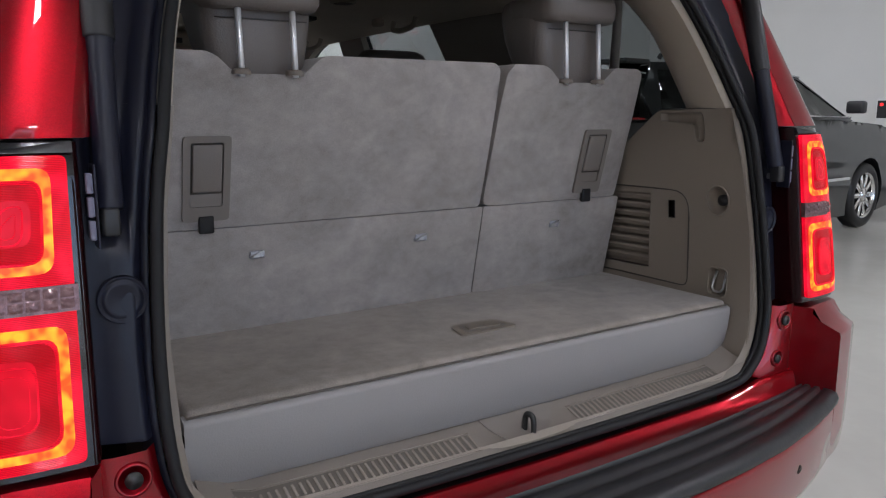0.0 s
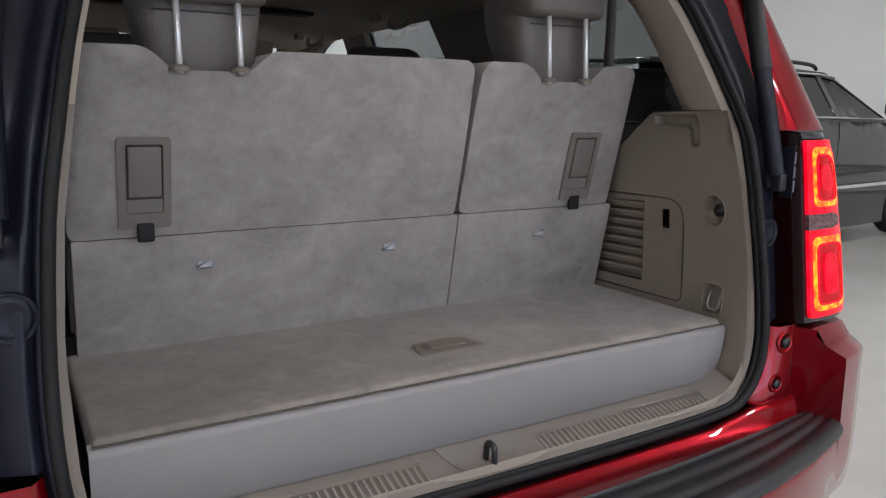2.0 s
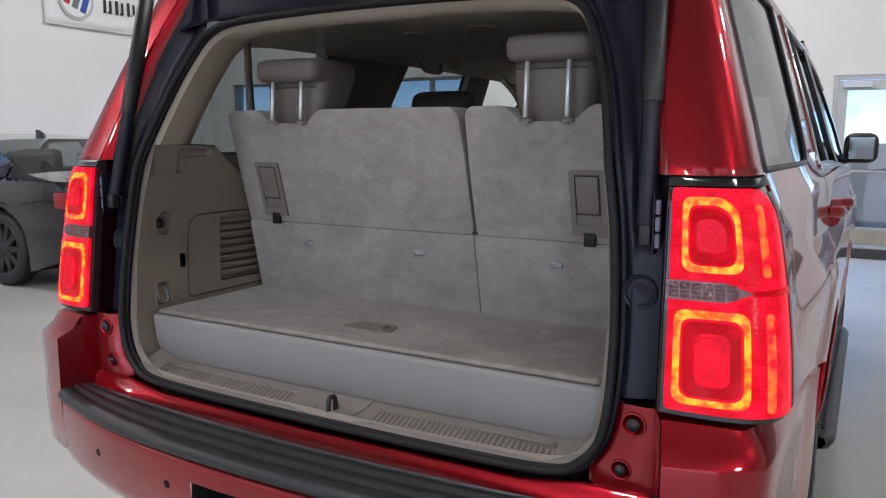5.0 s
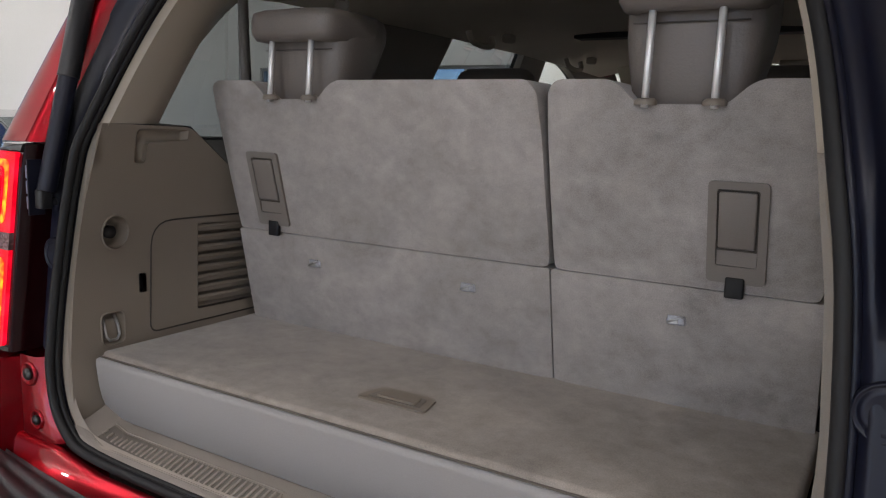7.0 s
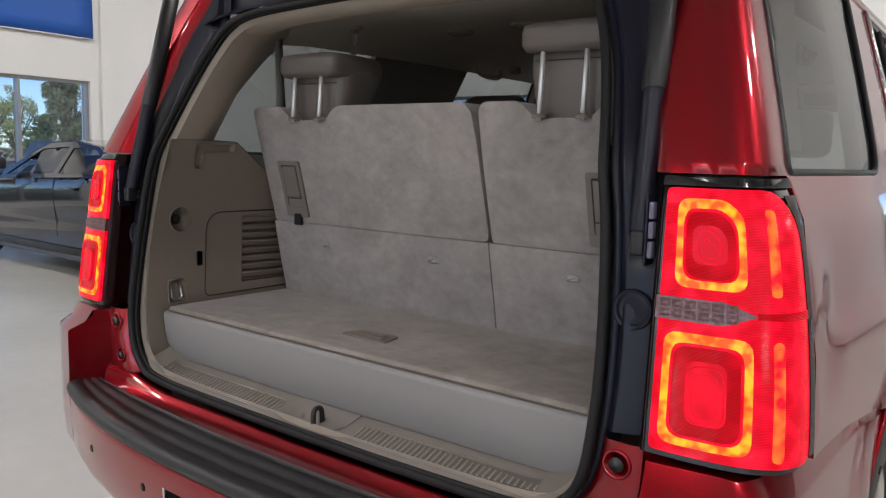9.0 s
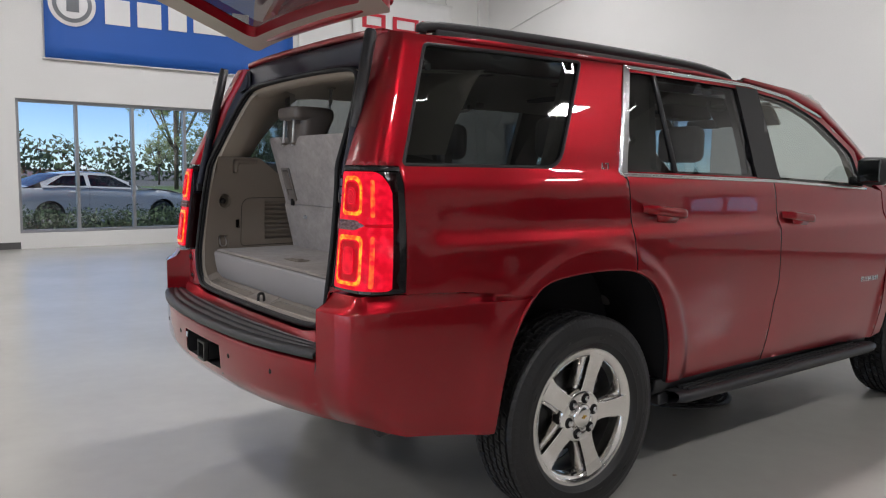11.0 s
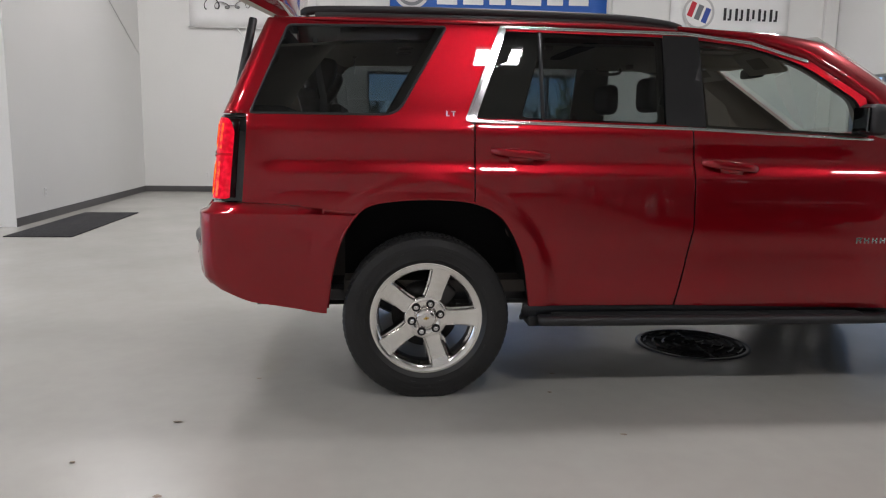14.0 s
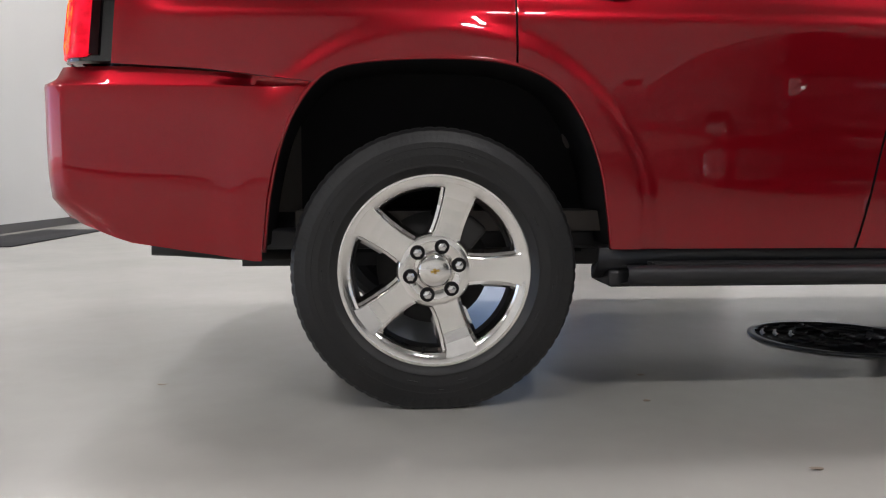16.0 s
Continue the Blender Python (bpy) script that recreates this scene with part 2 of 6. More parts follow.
def cyl(r, h, m=None, seg=24, r2=None, bevel=0.):
    bm = bmesh.new()
    bmesh.ops.create_cone(bm, cap_ends=True, segments=seg, radius1=r, radius2=r if r2 is None else r2, depth=h)
    if bevel:
        bmesh.ops.bevel(bm, geom=[e for e in bm.edges if any(len(f.verts) > 4 for f in e.link_faces)], offset=bevel, segments=2, affect='EDGES')
    if m:
        bm.transform(m)
    return bm


def lathe(prof, seg=48, m=None):
    """prof: (radius, height) pairs turned round z."""
    bm = bmesh.new()
    rings = []
    for r, h in prof:
        rings.append([bm.verts.new((r * math.cos(2 * math.pi * i / seg), r * math.sin(2 * math.pi * i / seg), h)) for i in range(seg)])
    for a, b in zip(rings, rings[1:]):
        for i in range(seg):
            bm.faces.new((a[i], a[(i + 1) % seg], b[(i + 1) % seg], b[i]))
    bmesh.ops.recalc_face_normals(bm, faces=bm.faces)
    if m:
        bm.transform(m)
    return bm


def tube(pts, r, closed=False, seg=8, flat=1.0):
    """A round bar along points."""
    bm = bmesh.new()
    pts = [Vector(p) for p in pts]
    n = len(pts)
    rings = []
    side = None
    for i, p in enumerate(pts):
        a = pts[(i - 1) % n] if closed or i else p
        b = pts[(i + 1) % n] if closed or i < n - 1 else p
        d = (b - a).normalized()
        if side is None:
            side = d.orthogonal().normalized()
        side = (side - d * side.dot(d)).normalized()
        up = d.cross(side)
        rings.append([bm.verts.new(p + r * (side * math.cos(2 * math.pi * k / seg) + up * flat * math.sin(2 * math.pi * k / seg))) for k in range(seg)])
    for i in range(n if closed else n - 1):
        a, b = rings[i], rings[(i + 1) % n]
        for k in range(seg):
            bm.faces.new((a[k], a[(k + 1) % seg], b[(k + 1) % seg], b[k]))
    if not closed:
        bm.faces.new(rings[0]); bm.faces.new(rings[-1])
    bmesh.ops.recalc_face_normals(bm, faces=bm.faces)
    return bm


def loft(rows, closed=False, thick=0.):
    """A sheet through rows of points; closed joins each row's ends."""
    bm = bmesh.new()
    vs = [[bm.verts.new(p) for p in r] for r in rows]
    for a, b in zip(vs, vs[1:]):
        n = len(a)
        for i in range(n if closed else n - 1):
            j = (i + 1) % n
            bm.faces.new((a[i], a[j], b[j], b[i]))
    bmesh.ops.recalc_face_normals(bm, faces=bm.faces)
    if thick:
        bmesh.ops.solidify(bm, geom=bm.faces[:], thickness=thick)
    return bm


def spline(pts, n=8, closed=False):
    """Catmull-Rom through points."""
    P = [np.array(p, float) for p in pts]
    out = []
    m = len(P)
    for i in range(m if closed else m - 1):
        p0 = P[(i - 1) % m] if closed or i else P[0]
        p1, p2 = P[i], P[(i + 1) % m]
        p3 = P[(i + 2) % m] if closed or i < m - 2 else P[-1]
        for k in range(n):
            t = k / n
            out.append(tuple(.5 * (2 * p1 + (p2 - p0) * t + (2 * p0 - 5 * p1 + 4 * p2 - p3) * t * t + (3 * p1 - p0 - 3 * p2 + p3) * t ** 3)))
    if not closed:
        out.append(tuple(P[-1]))
    return out


def dense(poly, step=.03, closed=True):
    out = []
    for a, b in zip(poly, poly[1:] + (poly[:1] if closed else [])):
        n = max(1, int(math.hypot(b[0] - a[0], b[1] - a[1]) / step))
        out += [(a[0] + (b[0] - a[0]) * k / n, a[1] + (b[1] - a[1]) * k / n) for k in range(n)]
    return out if closed else out + [poly[-1]]


def rounded(poly, r, n=5):
    """Polygon with rounded corners; r one radius or one for each corner."""
    out = []
    m = len(poly)
    for i, p in enumerate(poly):
        rr = r[i] if isinstance(r, (list, tuple)) else r
        p = Vector(p); a = Vector(poly[i - 1]); b = Vector(poly[(i + 1) % m])
        if rr <= 0:
            out.append(tuple(p)); continue
        u, v = (a - p), (b - p)
        d = min(rr, u.length * .48, v.length * .48)
        s, e = p + u.normalized() * d, p + v.normalized() * d
        for k in range(n + 1):
            t = k / n
            out.append(tuple(s * (1 - t) ** 2 + p * 2 * t * (1 - t) + e * t * t))
    return out


def inside(pts, ring):
    """Which of the points lie in the ring."""
    x, y = pts[:, 0], pts[:, 1]
    r = np.array(ring)
    ok = np.zeros(len(pts), bool)
    for (ax, ay), (bx, by) in zip(r, np.roll(r, -1, 0)):
        c = (ay > y) != (by > y)
        if c.any():
            ok[c] ^= x[c] < ax + (y[c] - ay) * (bx - ax) / (by - ay)
    return ok


def sheet(outer, holes, place, cell=.05, thick=.02):
    """A panel: a flat outline with holes, filled with a net of that cell, bent by place(u, v, depth) and given an edge of that depth."""
    rings = []
    for r in [outer, *holes]:
        q = []
        for p in r:
            if not q or math.hypot(p[0] - q[-1][0], p[1] - q[-1][1]) > 2e-4:
                q.append((float(p[0]), float(p[1])))
        if math.hypot(q[0][0] - q[-1][0], q[0][1] - q[-1][1]) < 2e-4:
            q.pop()
        rings.append(q)
    o = np.array(rings[0])
    lo, hi = o.min(0), o.max(0)
    n = np.maximum(1, np.ceil((hi - lo) / cell)).astype(int)
    g = np.stack(np.meshgrid(np.linspace(lo[0], hi[0], n[0] + 1), np.linspace(lo[1], hi[1], n[1] + 1)), -1).reshape(-1, 2)
    within = lambda p: inside(p, rings[0]) & ~np.any([inside(p, h) for h in rings[1:]] or [np.zeros(len(p), bool)], 0)
    g = g[within(g)]
    edge = np.array([p for r in rings for p in r])
    if len(g):
        g = g[(((g[:, None] - edge[None]) ** 2).sum(-1).min(1)) > (cell * .3) ** 2]
    verts = [Vector(p) for r in rings for p in r] + [Vector(p) for p in g]
    edges, k = [], 0
    for r in rings:
        edges += [(k + i, k + (i + 1) % len(r)) for i in range(len(r))]
        k += len(r)
    vs, es, fs, *_ = delaunay_2d_cdt(verts, edges, [], 0, 1e-6)
    V = np.array([tuple(v) for v in vs])
    F = np.array(fs)
    keep = within(V[F].mean(1))
    bm = bmesh.new()
    bv = [bm.verts.new(place(float(p[0]), float(p[1]), 0)) for p in V]
    for f in F[keep]:
        bm.faces.new([bv[q] for q in f])
    bmesh.ops.delete(bm, geom=[v for v in bm.verts if not v.link_faces], context='VERTS')
    if thick:
        for ring in rings:
            a = [bm.verts.new(place(p[0], p[1], 0)) for p in ring]
            b = [bm.verts.new(place(p[0], p[1], thick)) for p in ring]
            for i in range(len(ring)):
                j = (i + 1) % len(ring)
                bm.faces.new((a[i], a[j], b[j], b[i]))
    return bm


def facing(bm, toward):
    """Turns the faces so that they look along toward."""
    bm.normal_update()
    s = sum((f.normal.dot(Vector(toward)) * f.calc_area() for f in bm.faces), 0.)
    if s < 0:
        bmesh.ops.reverse_faces(bm, faces=bm.faces[:])
    return bm


# ---- the room ----
def wall(name, axis, at, thick, a0, a1, holes, label, z1=CEIL):
    """A wall in the plane axis = at, from a0 to a1, with rectangular holes (a0, a1, z0, z1)."""
    cuts = sorted({a0, a1, *[h[0] for h in holes], *[h[1] for h in holes]})
    bm = bmesh.new()
    for c0, c1 in zip(cuts, cuts[1:]):
        zs = [(0, z1)]
        for h in holes:
            if h[0] < c1 - 1e-6 and h[1] > c0 + 1e-6:
                zs = [q for s, e in zs for q in ((s, min(e, h[2])), (max(s, h[3]), e)) if q[1] - q[0] > 1e-6]
        for s, e in zs:
            b = box(at, at + thick, c0, c1, s, e) if axis == 'x' else box(c0, c1, at, at + thick, s, e)
            bm = join(bm, b)
    bmesh.ops.remove_doubles(bm, verts=bm.verts, dist=1e-5)
    ob = part(name, bm, WALL, smooth=False)
    return tagged(ob, label, "wall", kind="structure")


S2_Y, J_X = -12.5, -5.45
bm = join(box(W_X - .3, E_X + .3, S_Y - .3, N_Y + .3, -.2, 0), box(J_X - .3, E_X + .3, S2_Y - .3, S_Y - .3, -.2, 0))
bmesh.ops.remove_doubles(bm, verts=bm.verts, dist=1e-4)
tagged(part("floor", bm, FLOOR, smooth=False), "glossy pale grey sealed concrete showroom floor", "floor", kind="structure")
tagged(part("ceiling", join(box(W_X - .3, E_X + .3, S_Y - .3, N_Y + .3, CEIL, CEIL + .2), box(J_X - .3, E_X + .3, S2_Y - .3, S_Y - .3, CEIL, CEIL + .2), *[box(W_X, E_X, y - .09, y + .09, CEIL - .42, CEIL - .02) for y in (-.2, 3.9, 7.8)]), CEILM, smooth=False), "grey painted metal deck ceiling with dark beams", "ceiling", kind="structure")
WIN = (.75, 5.5, .25, 2.42)
DOOR = (.52, 2.46, 0, 2.27)
NWIN = (5.82, 7.3, .99, 2.30)
NWIN2 = (-10.35, -4.9, .25, 2.47)
# SWIN: unseen opening added in the south wall for a fill lamp
SWIN = (-4.2, 9.0, .3, 4.6)
wall("wall_west", 'x', W_X - .3, .3, S_Y - .3, N_Y + .3, [WIN], "white painted showroom wall with banners and a window band")
wall("wall_north", 'y', N_Y, .3, W_X, E_X, [DOOR, NWIN, NWIN2], "white painted showroom wall with glass doors")
wall("wall_south", 'y', S_Y - .3, .3, W_X, J_X, [], "white painted showroom wall with a dark baseboard")
wall("wall_return", 'x', J_X - .3, .3, S2_Y, S_Y - .3, [], "white painted return wall of the showroom")
wall("wall_far_south", 'y', S2_Y - .3, .3, J_X - .3, E_X, [SWIN], "white painted wall with a wide shop window")
wall("wall_east", 'x', E_X, .3, S2_Y - .3, N_Y + .3, [], "white painted wall with electrical boxes")


def baseboard(x0, x1, y0, y1):
    tagged(part("baseboard", box(x0, x1, y0, y1, 0, .11, .004), BASEB, smooth=False), "dark grey rubber baseboard along the wall", "baseboard", kind="structure")


baseboard(W_X, W_X + .012, S_Y + .012, WIN[0]); baseboard(W_X, W_X + .012, WIN[1], N_Y)
baseboard(W_X, J_X, S_Y, S_Y + .012)
baseboard(W_X + .012, DOOR[0] - .07, N_Y - .012, N_Y); baseboard(DOOR[1] + .07, E_X, N_Y - .012, N_Y)
baseboard(E_X - .012, E_X, S2_Y, N_Y - .012)


def window(name, axis, at, a0, a1, z0, z1, bars, label, rails=(), kind="window"):
    """Aluminium framed glazing in a wall opening; bars: where the mullions stand."""
    w = thing(name, label, kind, kind="structure")
    d0, d1 = at - .03, at + .09
    put = (lambda p0, p1, q0, q1, e=0.: box(d0 + e, d1 - e, p0, p1, q0, q1, .004)) if axis == 'x' else (lambda p0, p1, q0, q1, e=0.: box(p0, p1, d0 + e, d1 - e, q0, q1, .004))
    t = .05
    part("window_frame", join(put(a0, a0 + t, z0, z1), put(a1 - t, a1, z0, z1), put(a0 + t, a1 - t, z1 - t, z1), put(a0 + t, a1 - t, z0, z0 + t)), FRAME, w, smooth=False)
    xs = [a0 + t / 2, *bars, a1 - t / 2]
    for b in bars:
        part("mullion", put(b - t / 2, b + t / 2, z0 + t, z1 - t, .002), FRAME, w, smooth=False)
    for r in rails:
        part("rail", put(a0 + t, a1 - t, r - .03, r + .03, .004), FRAME, w, smooth=False)
    for p, q in zip(xs, xs[1:]):
        g = part("pane", put(p + t / 2, q - t / 2, z0 + t, z1 - t, .055), GLASS_W, w, "clear window glass", smooth=False)
        g.visible_shadow = False
    return w


window("window_1", 'x', W_X - .15, *WIN, [1.65, 2.55, 3.45, 4.42], "aluminium framed showroom window onto the car park")
window("window_2", 'y', N_Y + .08, *NWIN, [], "framed window onto a bright service bay")
# chequered film on the inner window
for k, (cx, cz, nx, nz) in enumerate(((5.96, 2.03, 6, 8), (6.42, 1.52, 6, 7))):
    bm = bmesh.new()
    for i in range(nx):
        for j in range(nz):
            if (i + j) % 2 == 0:
                bm = join(bm, box(cx + i * .032, cx + i * .032 + .031, N_Y + .055, N_Y + .058, cz + j * .03, cz + j * .03 + .029))
    tagged(part("window_film", bm, GREYBOX, smooth=False), "grey chequered film stuck on the inner window", "decal", kind="stuff")
window("window_3", 'y', N_Y + .08, *NWIN2, [-9.4, -8.45, -7.55, -6.65, -5.75], "aluminium framed window band with daylight behind")
# added glazing and area lamp, both unseen, to brighten the load bay from behind
window("window_4", 'y', S2_Y - .15, *SWIN, [-2, .2, 2.4, 4.6, 6.8], "wide aluminium framed shop front glazing")
south_fill = new("window_daylight", bpy.data.lights.new("window_daylight", 'AREA'))
south_fill.data.shape, south_fill.data.size, south_fill.data.size_y, south_fill.data.energy, south_fill.data.color = 'RECTANGLE', SWIN[1] - SWIN[0], SWIN[3] - SWIN[2], SOUTH_FILL_W, (.95, .975, 1)
south_fill.matrix_world = look(((SWIN[0] + SWIN[1]) / 2, S2_Y + .05, (SWIN[2] + SWIN[3]) / 2), ((SWIN[0] + SWIN[1]) / 2, 0, (SWIN[2] + SWIN[3]) / 2))


# service bay behind the inner window
BAY_Y, BAY_Z = 15.2, 3.3
wall("wall_bay_back", 'y', BAY_Y, .2, 4.3, E_X, [(5.2, 11.0, 1.75, 2.55)], "pale wall of the service bay with a window band", BAY_Z)
wall("wall_bay_side", 'x', 4.1, .2, N_Y + .3, BAY_Y + .2, [], "pale side wall of the service bay", BAY_Z)
wall("wall_bay_end", 'x', E_X, .3, N_Y + .3, BAY_Y + .2, [], "pale end wall of the service bay", BAY_Z)
tagged(part("ceiling_bay", box(4.1, E_X + .3, N_Y + .3, BAY_Y + .2, BAY_Z, BAY_Z + .15), CEILM, smooth=False), "grey ceiling of the service bay", "ceiling", kind="structure")
tagged(part("floor_bay", box(4.1, E_X + .3, N_Y + .3, BAY_Y + .2, -.235, -.21), FLOOR, smooth=False), "concrete floor of the service bay", "floor", kind="structure")
window("window_5", 'y', BAY_Y + .1, 5.2, 11.0, 1.75, 2.55, [6.6, 8.1, 9.6], "dark framed window band of the service bay")


def glass_door(x0, x1, z1):
    d = thing("door_1", "double glazed entrance door in a pale aluminium frame", "door", kind="structure")
    t, y0, y1 = .06, N_Y + .02, N_Y + .10
    part("door_frame", join(box(x0, x0 + t, y0, y1, 0, z1, .004), box(x1 - t, x1, y0, y1, 0, z1, .004), box(x0 + t, x1 - t, y0, y1, z1 - t, z1, .004)), ALUFR, d, smooth=False)
    mid = (x0 + x1) / 2
    for a, b, s in ((x0 + t, mid - .004, 1), (mid + .004, x1 - t, -1)):
        lf = part("leaf", join(box(a, a + .11, y0 + .01, y1 - .01, .01, z1 - t - .01, .004), box(b - .11, b, y0 + .01, y1 - .01, .01, z1 - t - .01, .004), box(a + .11, b - .11, y0 + .012, y1 - .012, z1 - t - .14, z1 - t - .01, .003), box(a + .11, b - .11, y0 + .012, y1 - .012, .01, .25, .003)), ALUFR, d, smooth=False)
        part("kick_plate", box(a + .02, b - .02, y0 - .004, y0 + .006, .03, .22, .002), BRASSY, lf, smooth=False)
        g = part("pane", box(a + .11, b - .11, y0 + .035, y0 + .045, .25, z1 - t - .14), GLASS_W, lf, "clear door glass", smooth=False)
        g.visible_shadow = False
        part("push_bar", tube([(a + .06, y0 - .05, 1.0), (b - .06, y0 - .05, 1.0)], .016, False, 8), ALUFR, lf)
        h = a + .05 if s > 0 else b - .40
        part("door_closer", box(h, h + .35, y0 - .06, y0 + .004, z1 - .17, z1 - .08, .006), STEEL, lf, smooth=False)


glass_door(*DOOR[:2], DOOR[3])


def ceiling_lamp(x, y, watts, z=CEIL):
    e = thing("ceiling_light", "white rectangular high-bay LED light fixture under the ceiling", "light", (x, y, z - .55), "ceiling lights")
    part("housing", join(box(-.24, .24, -.33, .33, .02, .07, .01), box(-.01, .01, -.3, -.28, .07, .55), box(-.01, .01, .28, .3, .07, .55)), STEEL, e, smooth=False)
    for s in (-1, 1):
        part("diffuser", box(s * .11 - .095, s * .11 + .095, -.30, .30, 0, .02), LIGHTW, e, "glowing white diffuser", smooth=False)
    lamp = bpy.data.lights.new("ceiling_lamp", 'AREA')
    lamp.shape, lamp.size, lamp.size_y, lamp.energy, lamp.color = 'RECTANGLE', .40, .60, watts, (.98, .985, 1)
    o = new("ceiling_lamp", lamp)
    o.parent = e
    o.location = (0, 0, -.01)
    return e


# south row is unseen and doubled to brighten the load bay; west row raised
for lx in (-7.2, -.8, 5.6):
    for ly in (-8.0, -2.75, 2.5, 7.75):
        if lx > J_X or ly > S_Y:
            ceiling_lamp(lx, ly, LAMP_W * (1.2 if lx < -5 else 2 if ly < -5 else 1))
# unseen lamp added so the service bay does not go dark
ceiling_lamp(8.0, 13.0, 45, BAY_Z)


# ---- the red sport utility vehicle ----
suv = thing("sport_utility_vehicle", "metallic dark red full-size sport utility vehicle with its tailgate raised", "car")

AX_R, AX_F, WHEEL_Z = 1.12, 4.066, .395
# lean of the body side in degrees by height, summed upwards into a section
LEAN_Z = [.30, .42, .45, .50, .55, .60, .66, .72, .75, .78, .82, .88, .98, 1.05, 1.08, 1.10, 1.112, 1.127, 1.142, 1.165, 1.22, 1.26, 1.29, 1.32, 1.345, 1.366]
LEAN = [-23, -20, -14, -10, -8, -5, -3, -2, -7, -6, -3, -2, -.5, .5, 2, 14, 29, 29, 18, 8, 4, 6, 11, 25, 26, 20]
B_Z = [float(z) for z in np.linspace(.30, 1.366, 140)]
B_X = [.893]
for z0, z1 in zip(B_Z[-2::-1], B_Z[:0:-1]):
    B_X.insert(0, B_X[0] + (z1 - z0) * math.tan(radians(float(np.interp((z0 + z1) / 2, LEAN_Z, LEAN)))))
B_Z += [1.45, 1.60, 1.785, 1.83, 1.86]
B_X += [.868, .82, .757, .735, .69]
B_ENDS = [float(np.interp(z, B_Z, B_X)) for z in (.98, 1.30)]


def flare(y, z):
    """Raised lip band round the wheel arches."""
    out = 0
    for cy in (1.132, 4.078):
        d = (math.hypot((y - cy) / .49, (z - .515) / .462) - 1) * .475
        if z > .42 and abs(y - cy) < .75:
            k = min(1, max(0, (.125 - d) / .05))
            out = .013 * k * k * (3 - 2 * k)
    return out * min(1, max(0, (1.20 - z) / .1)) if y < 1.9 or y > 3.4 else 0


def side_x(y, z):
    t = min(1, max(0, (.86 - y) / .56)); t = t * t * (3 - 2 * t)
    f = min(1, max(0, (y - 3.9) / 1.25))
    x = lerp(z, B_Z, B_X)
    if y < .46 and .98 < z < 1.30:
        k = min(1, (.46 - y) / .15)
        x += (lerp(z, [.98, 1.30], B_ENDS) + .007 * (1 - ((z - 1.14) / .16) ** 2) - x) * k * k * (3 - 2 * k)
    return x - .022 * t - .20 * f ** 2.2 + flare(y, z)


def y_corner(z):
    return lerp(z, [.5, .96, 1.36, 1.85], [.25, .255, .275, .43])


def y_rear(z):
    return lerp(z, [.5, .97, 1.34, 1.85], [.10, .11, .15, .37])


def x_inner(z):
    return lerp(z, [.5, .96, 1.36, 1.60, 1.85], [.745, .745, .738, .692, .60])


CORNER_A = np.linspace(0, math.pi / 2, 200)
_cx, _cy = .19 * np.sin(CORNER_A) ** .55, .15 * (1 - np.maximum(0, np.cos(CORNER_A)) ** .55)
CORNER_S = np.concatenate([[0], np.cumsum(np.hypot(np.diff(_cx), np.diff(_cy)))])
CORNER_S /= CORNER_S[-1]


def skin(sgn, off=0.):
    """Body skin: u < 0.3 runs round the rear corner, beyond it forward along the side."""
    def place(u, z, depth):
        d = depth - off
        yc = y_corner(z)
        if u >= .3:
            y = u - .3 + yc
            return Vector((sgn * (side_x(y, z) - d), y, z))
        a = float(np.interp(max(0, u) / .3, CORNER_S, CORNER_A))
        w = u / .3 * math.pi / 2
        xi, yr, xs = x_inner(z), y_rear(z), side_x(yc, z)
        nx, ny = math.sin(w) ** 1.6, -max(0., math.cos(w)) ** 1.6
        return Vector((sgn * (xi + (xs - xi) * math.sin(a) ** .55 - d * nx), yr + (yc - yr) * (1 - max(0., math.cos(a)) ** .55) - d * ny, z))
    return place


def uz(poly, step=.03, closed=True):
    """Outline in (y, z) turned into skin coordinates."""
    return [(y - y_corner(z) + .3, z) for y, z in dense(poly, step, closed)]


ARCH = [(.656, .45), (.676, .606), (.717, .769), (.783, .889), (.862, .951), (1.02, .974), (1.207, .977), (1.342, .959), (1.451, .906), (1.522, .811), (1.573, .687), (1.60, .548), (1.614, .455)]
ARCH = [(1.135 + (y - 1.135) * 1.02, z) for y, z in ARCH]
ARCH_S = spline(ARCH, 4)
QW = rounded([(.295, 1.366), (.975, 1.366), (1.212, 1.787), (.462, 1.780)], [.015, .07, .02, .02])
RDW = rounded([(1.345, 1.357), (2.275, 1.340), (2.285, 1.765), (1.49, 1.775)], [.02, .01, .02, .03])
FDW = rounded([(2.465, 1.328), (3.30, 1.295), (3.27, 1.47), (3.0, 1.645), (2.73, 1.73), (2.45, 1.757)], [.01, .02, .05, .1, .1, .02])


def line_panel(ob, sgn):
    """Inner faces carry taupe lining, cut edges a black seal."""
    me = ob.data
    me.materials.append(BROWN); me.materials.append(BLACKPLASTIC)
    for p in me.polygons:
        if p.normal.x * sgn < -.3:
            p.material_index = 1
        elif abs(p.normal.x) < .3 and p.center.y > .5:
            p.material_index = 2
    return ob


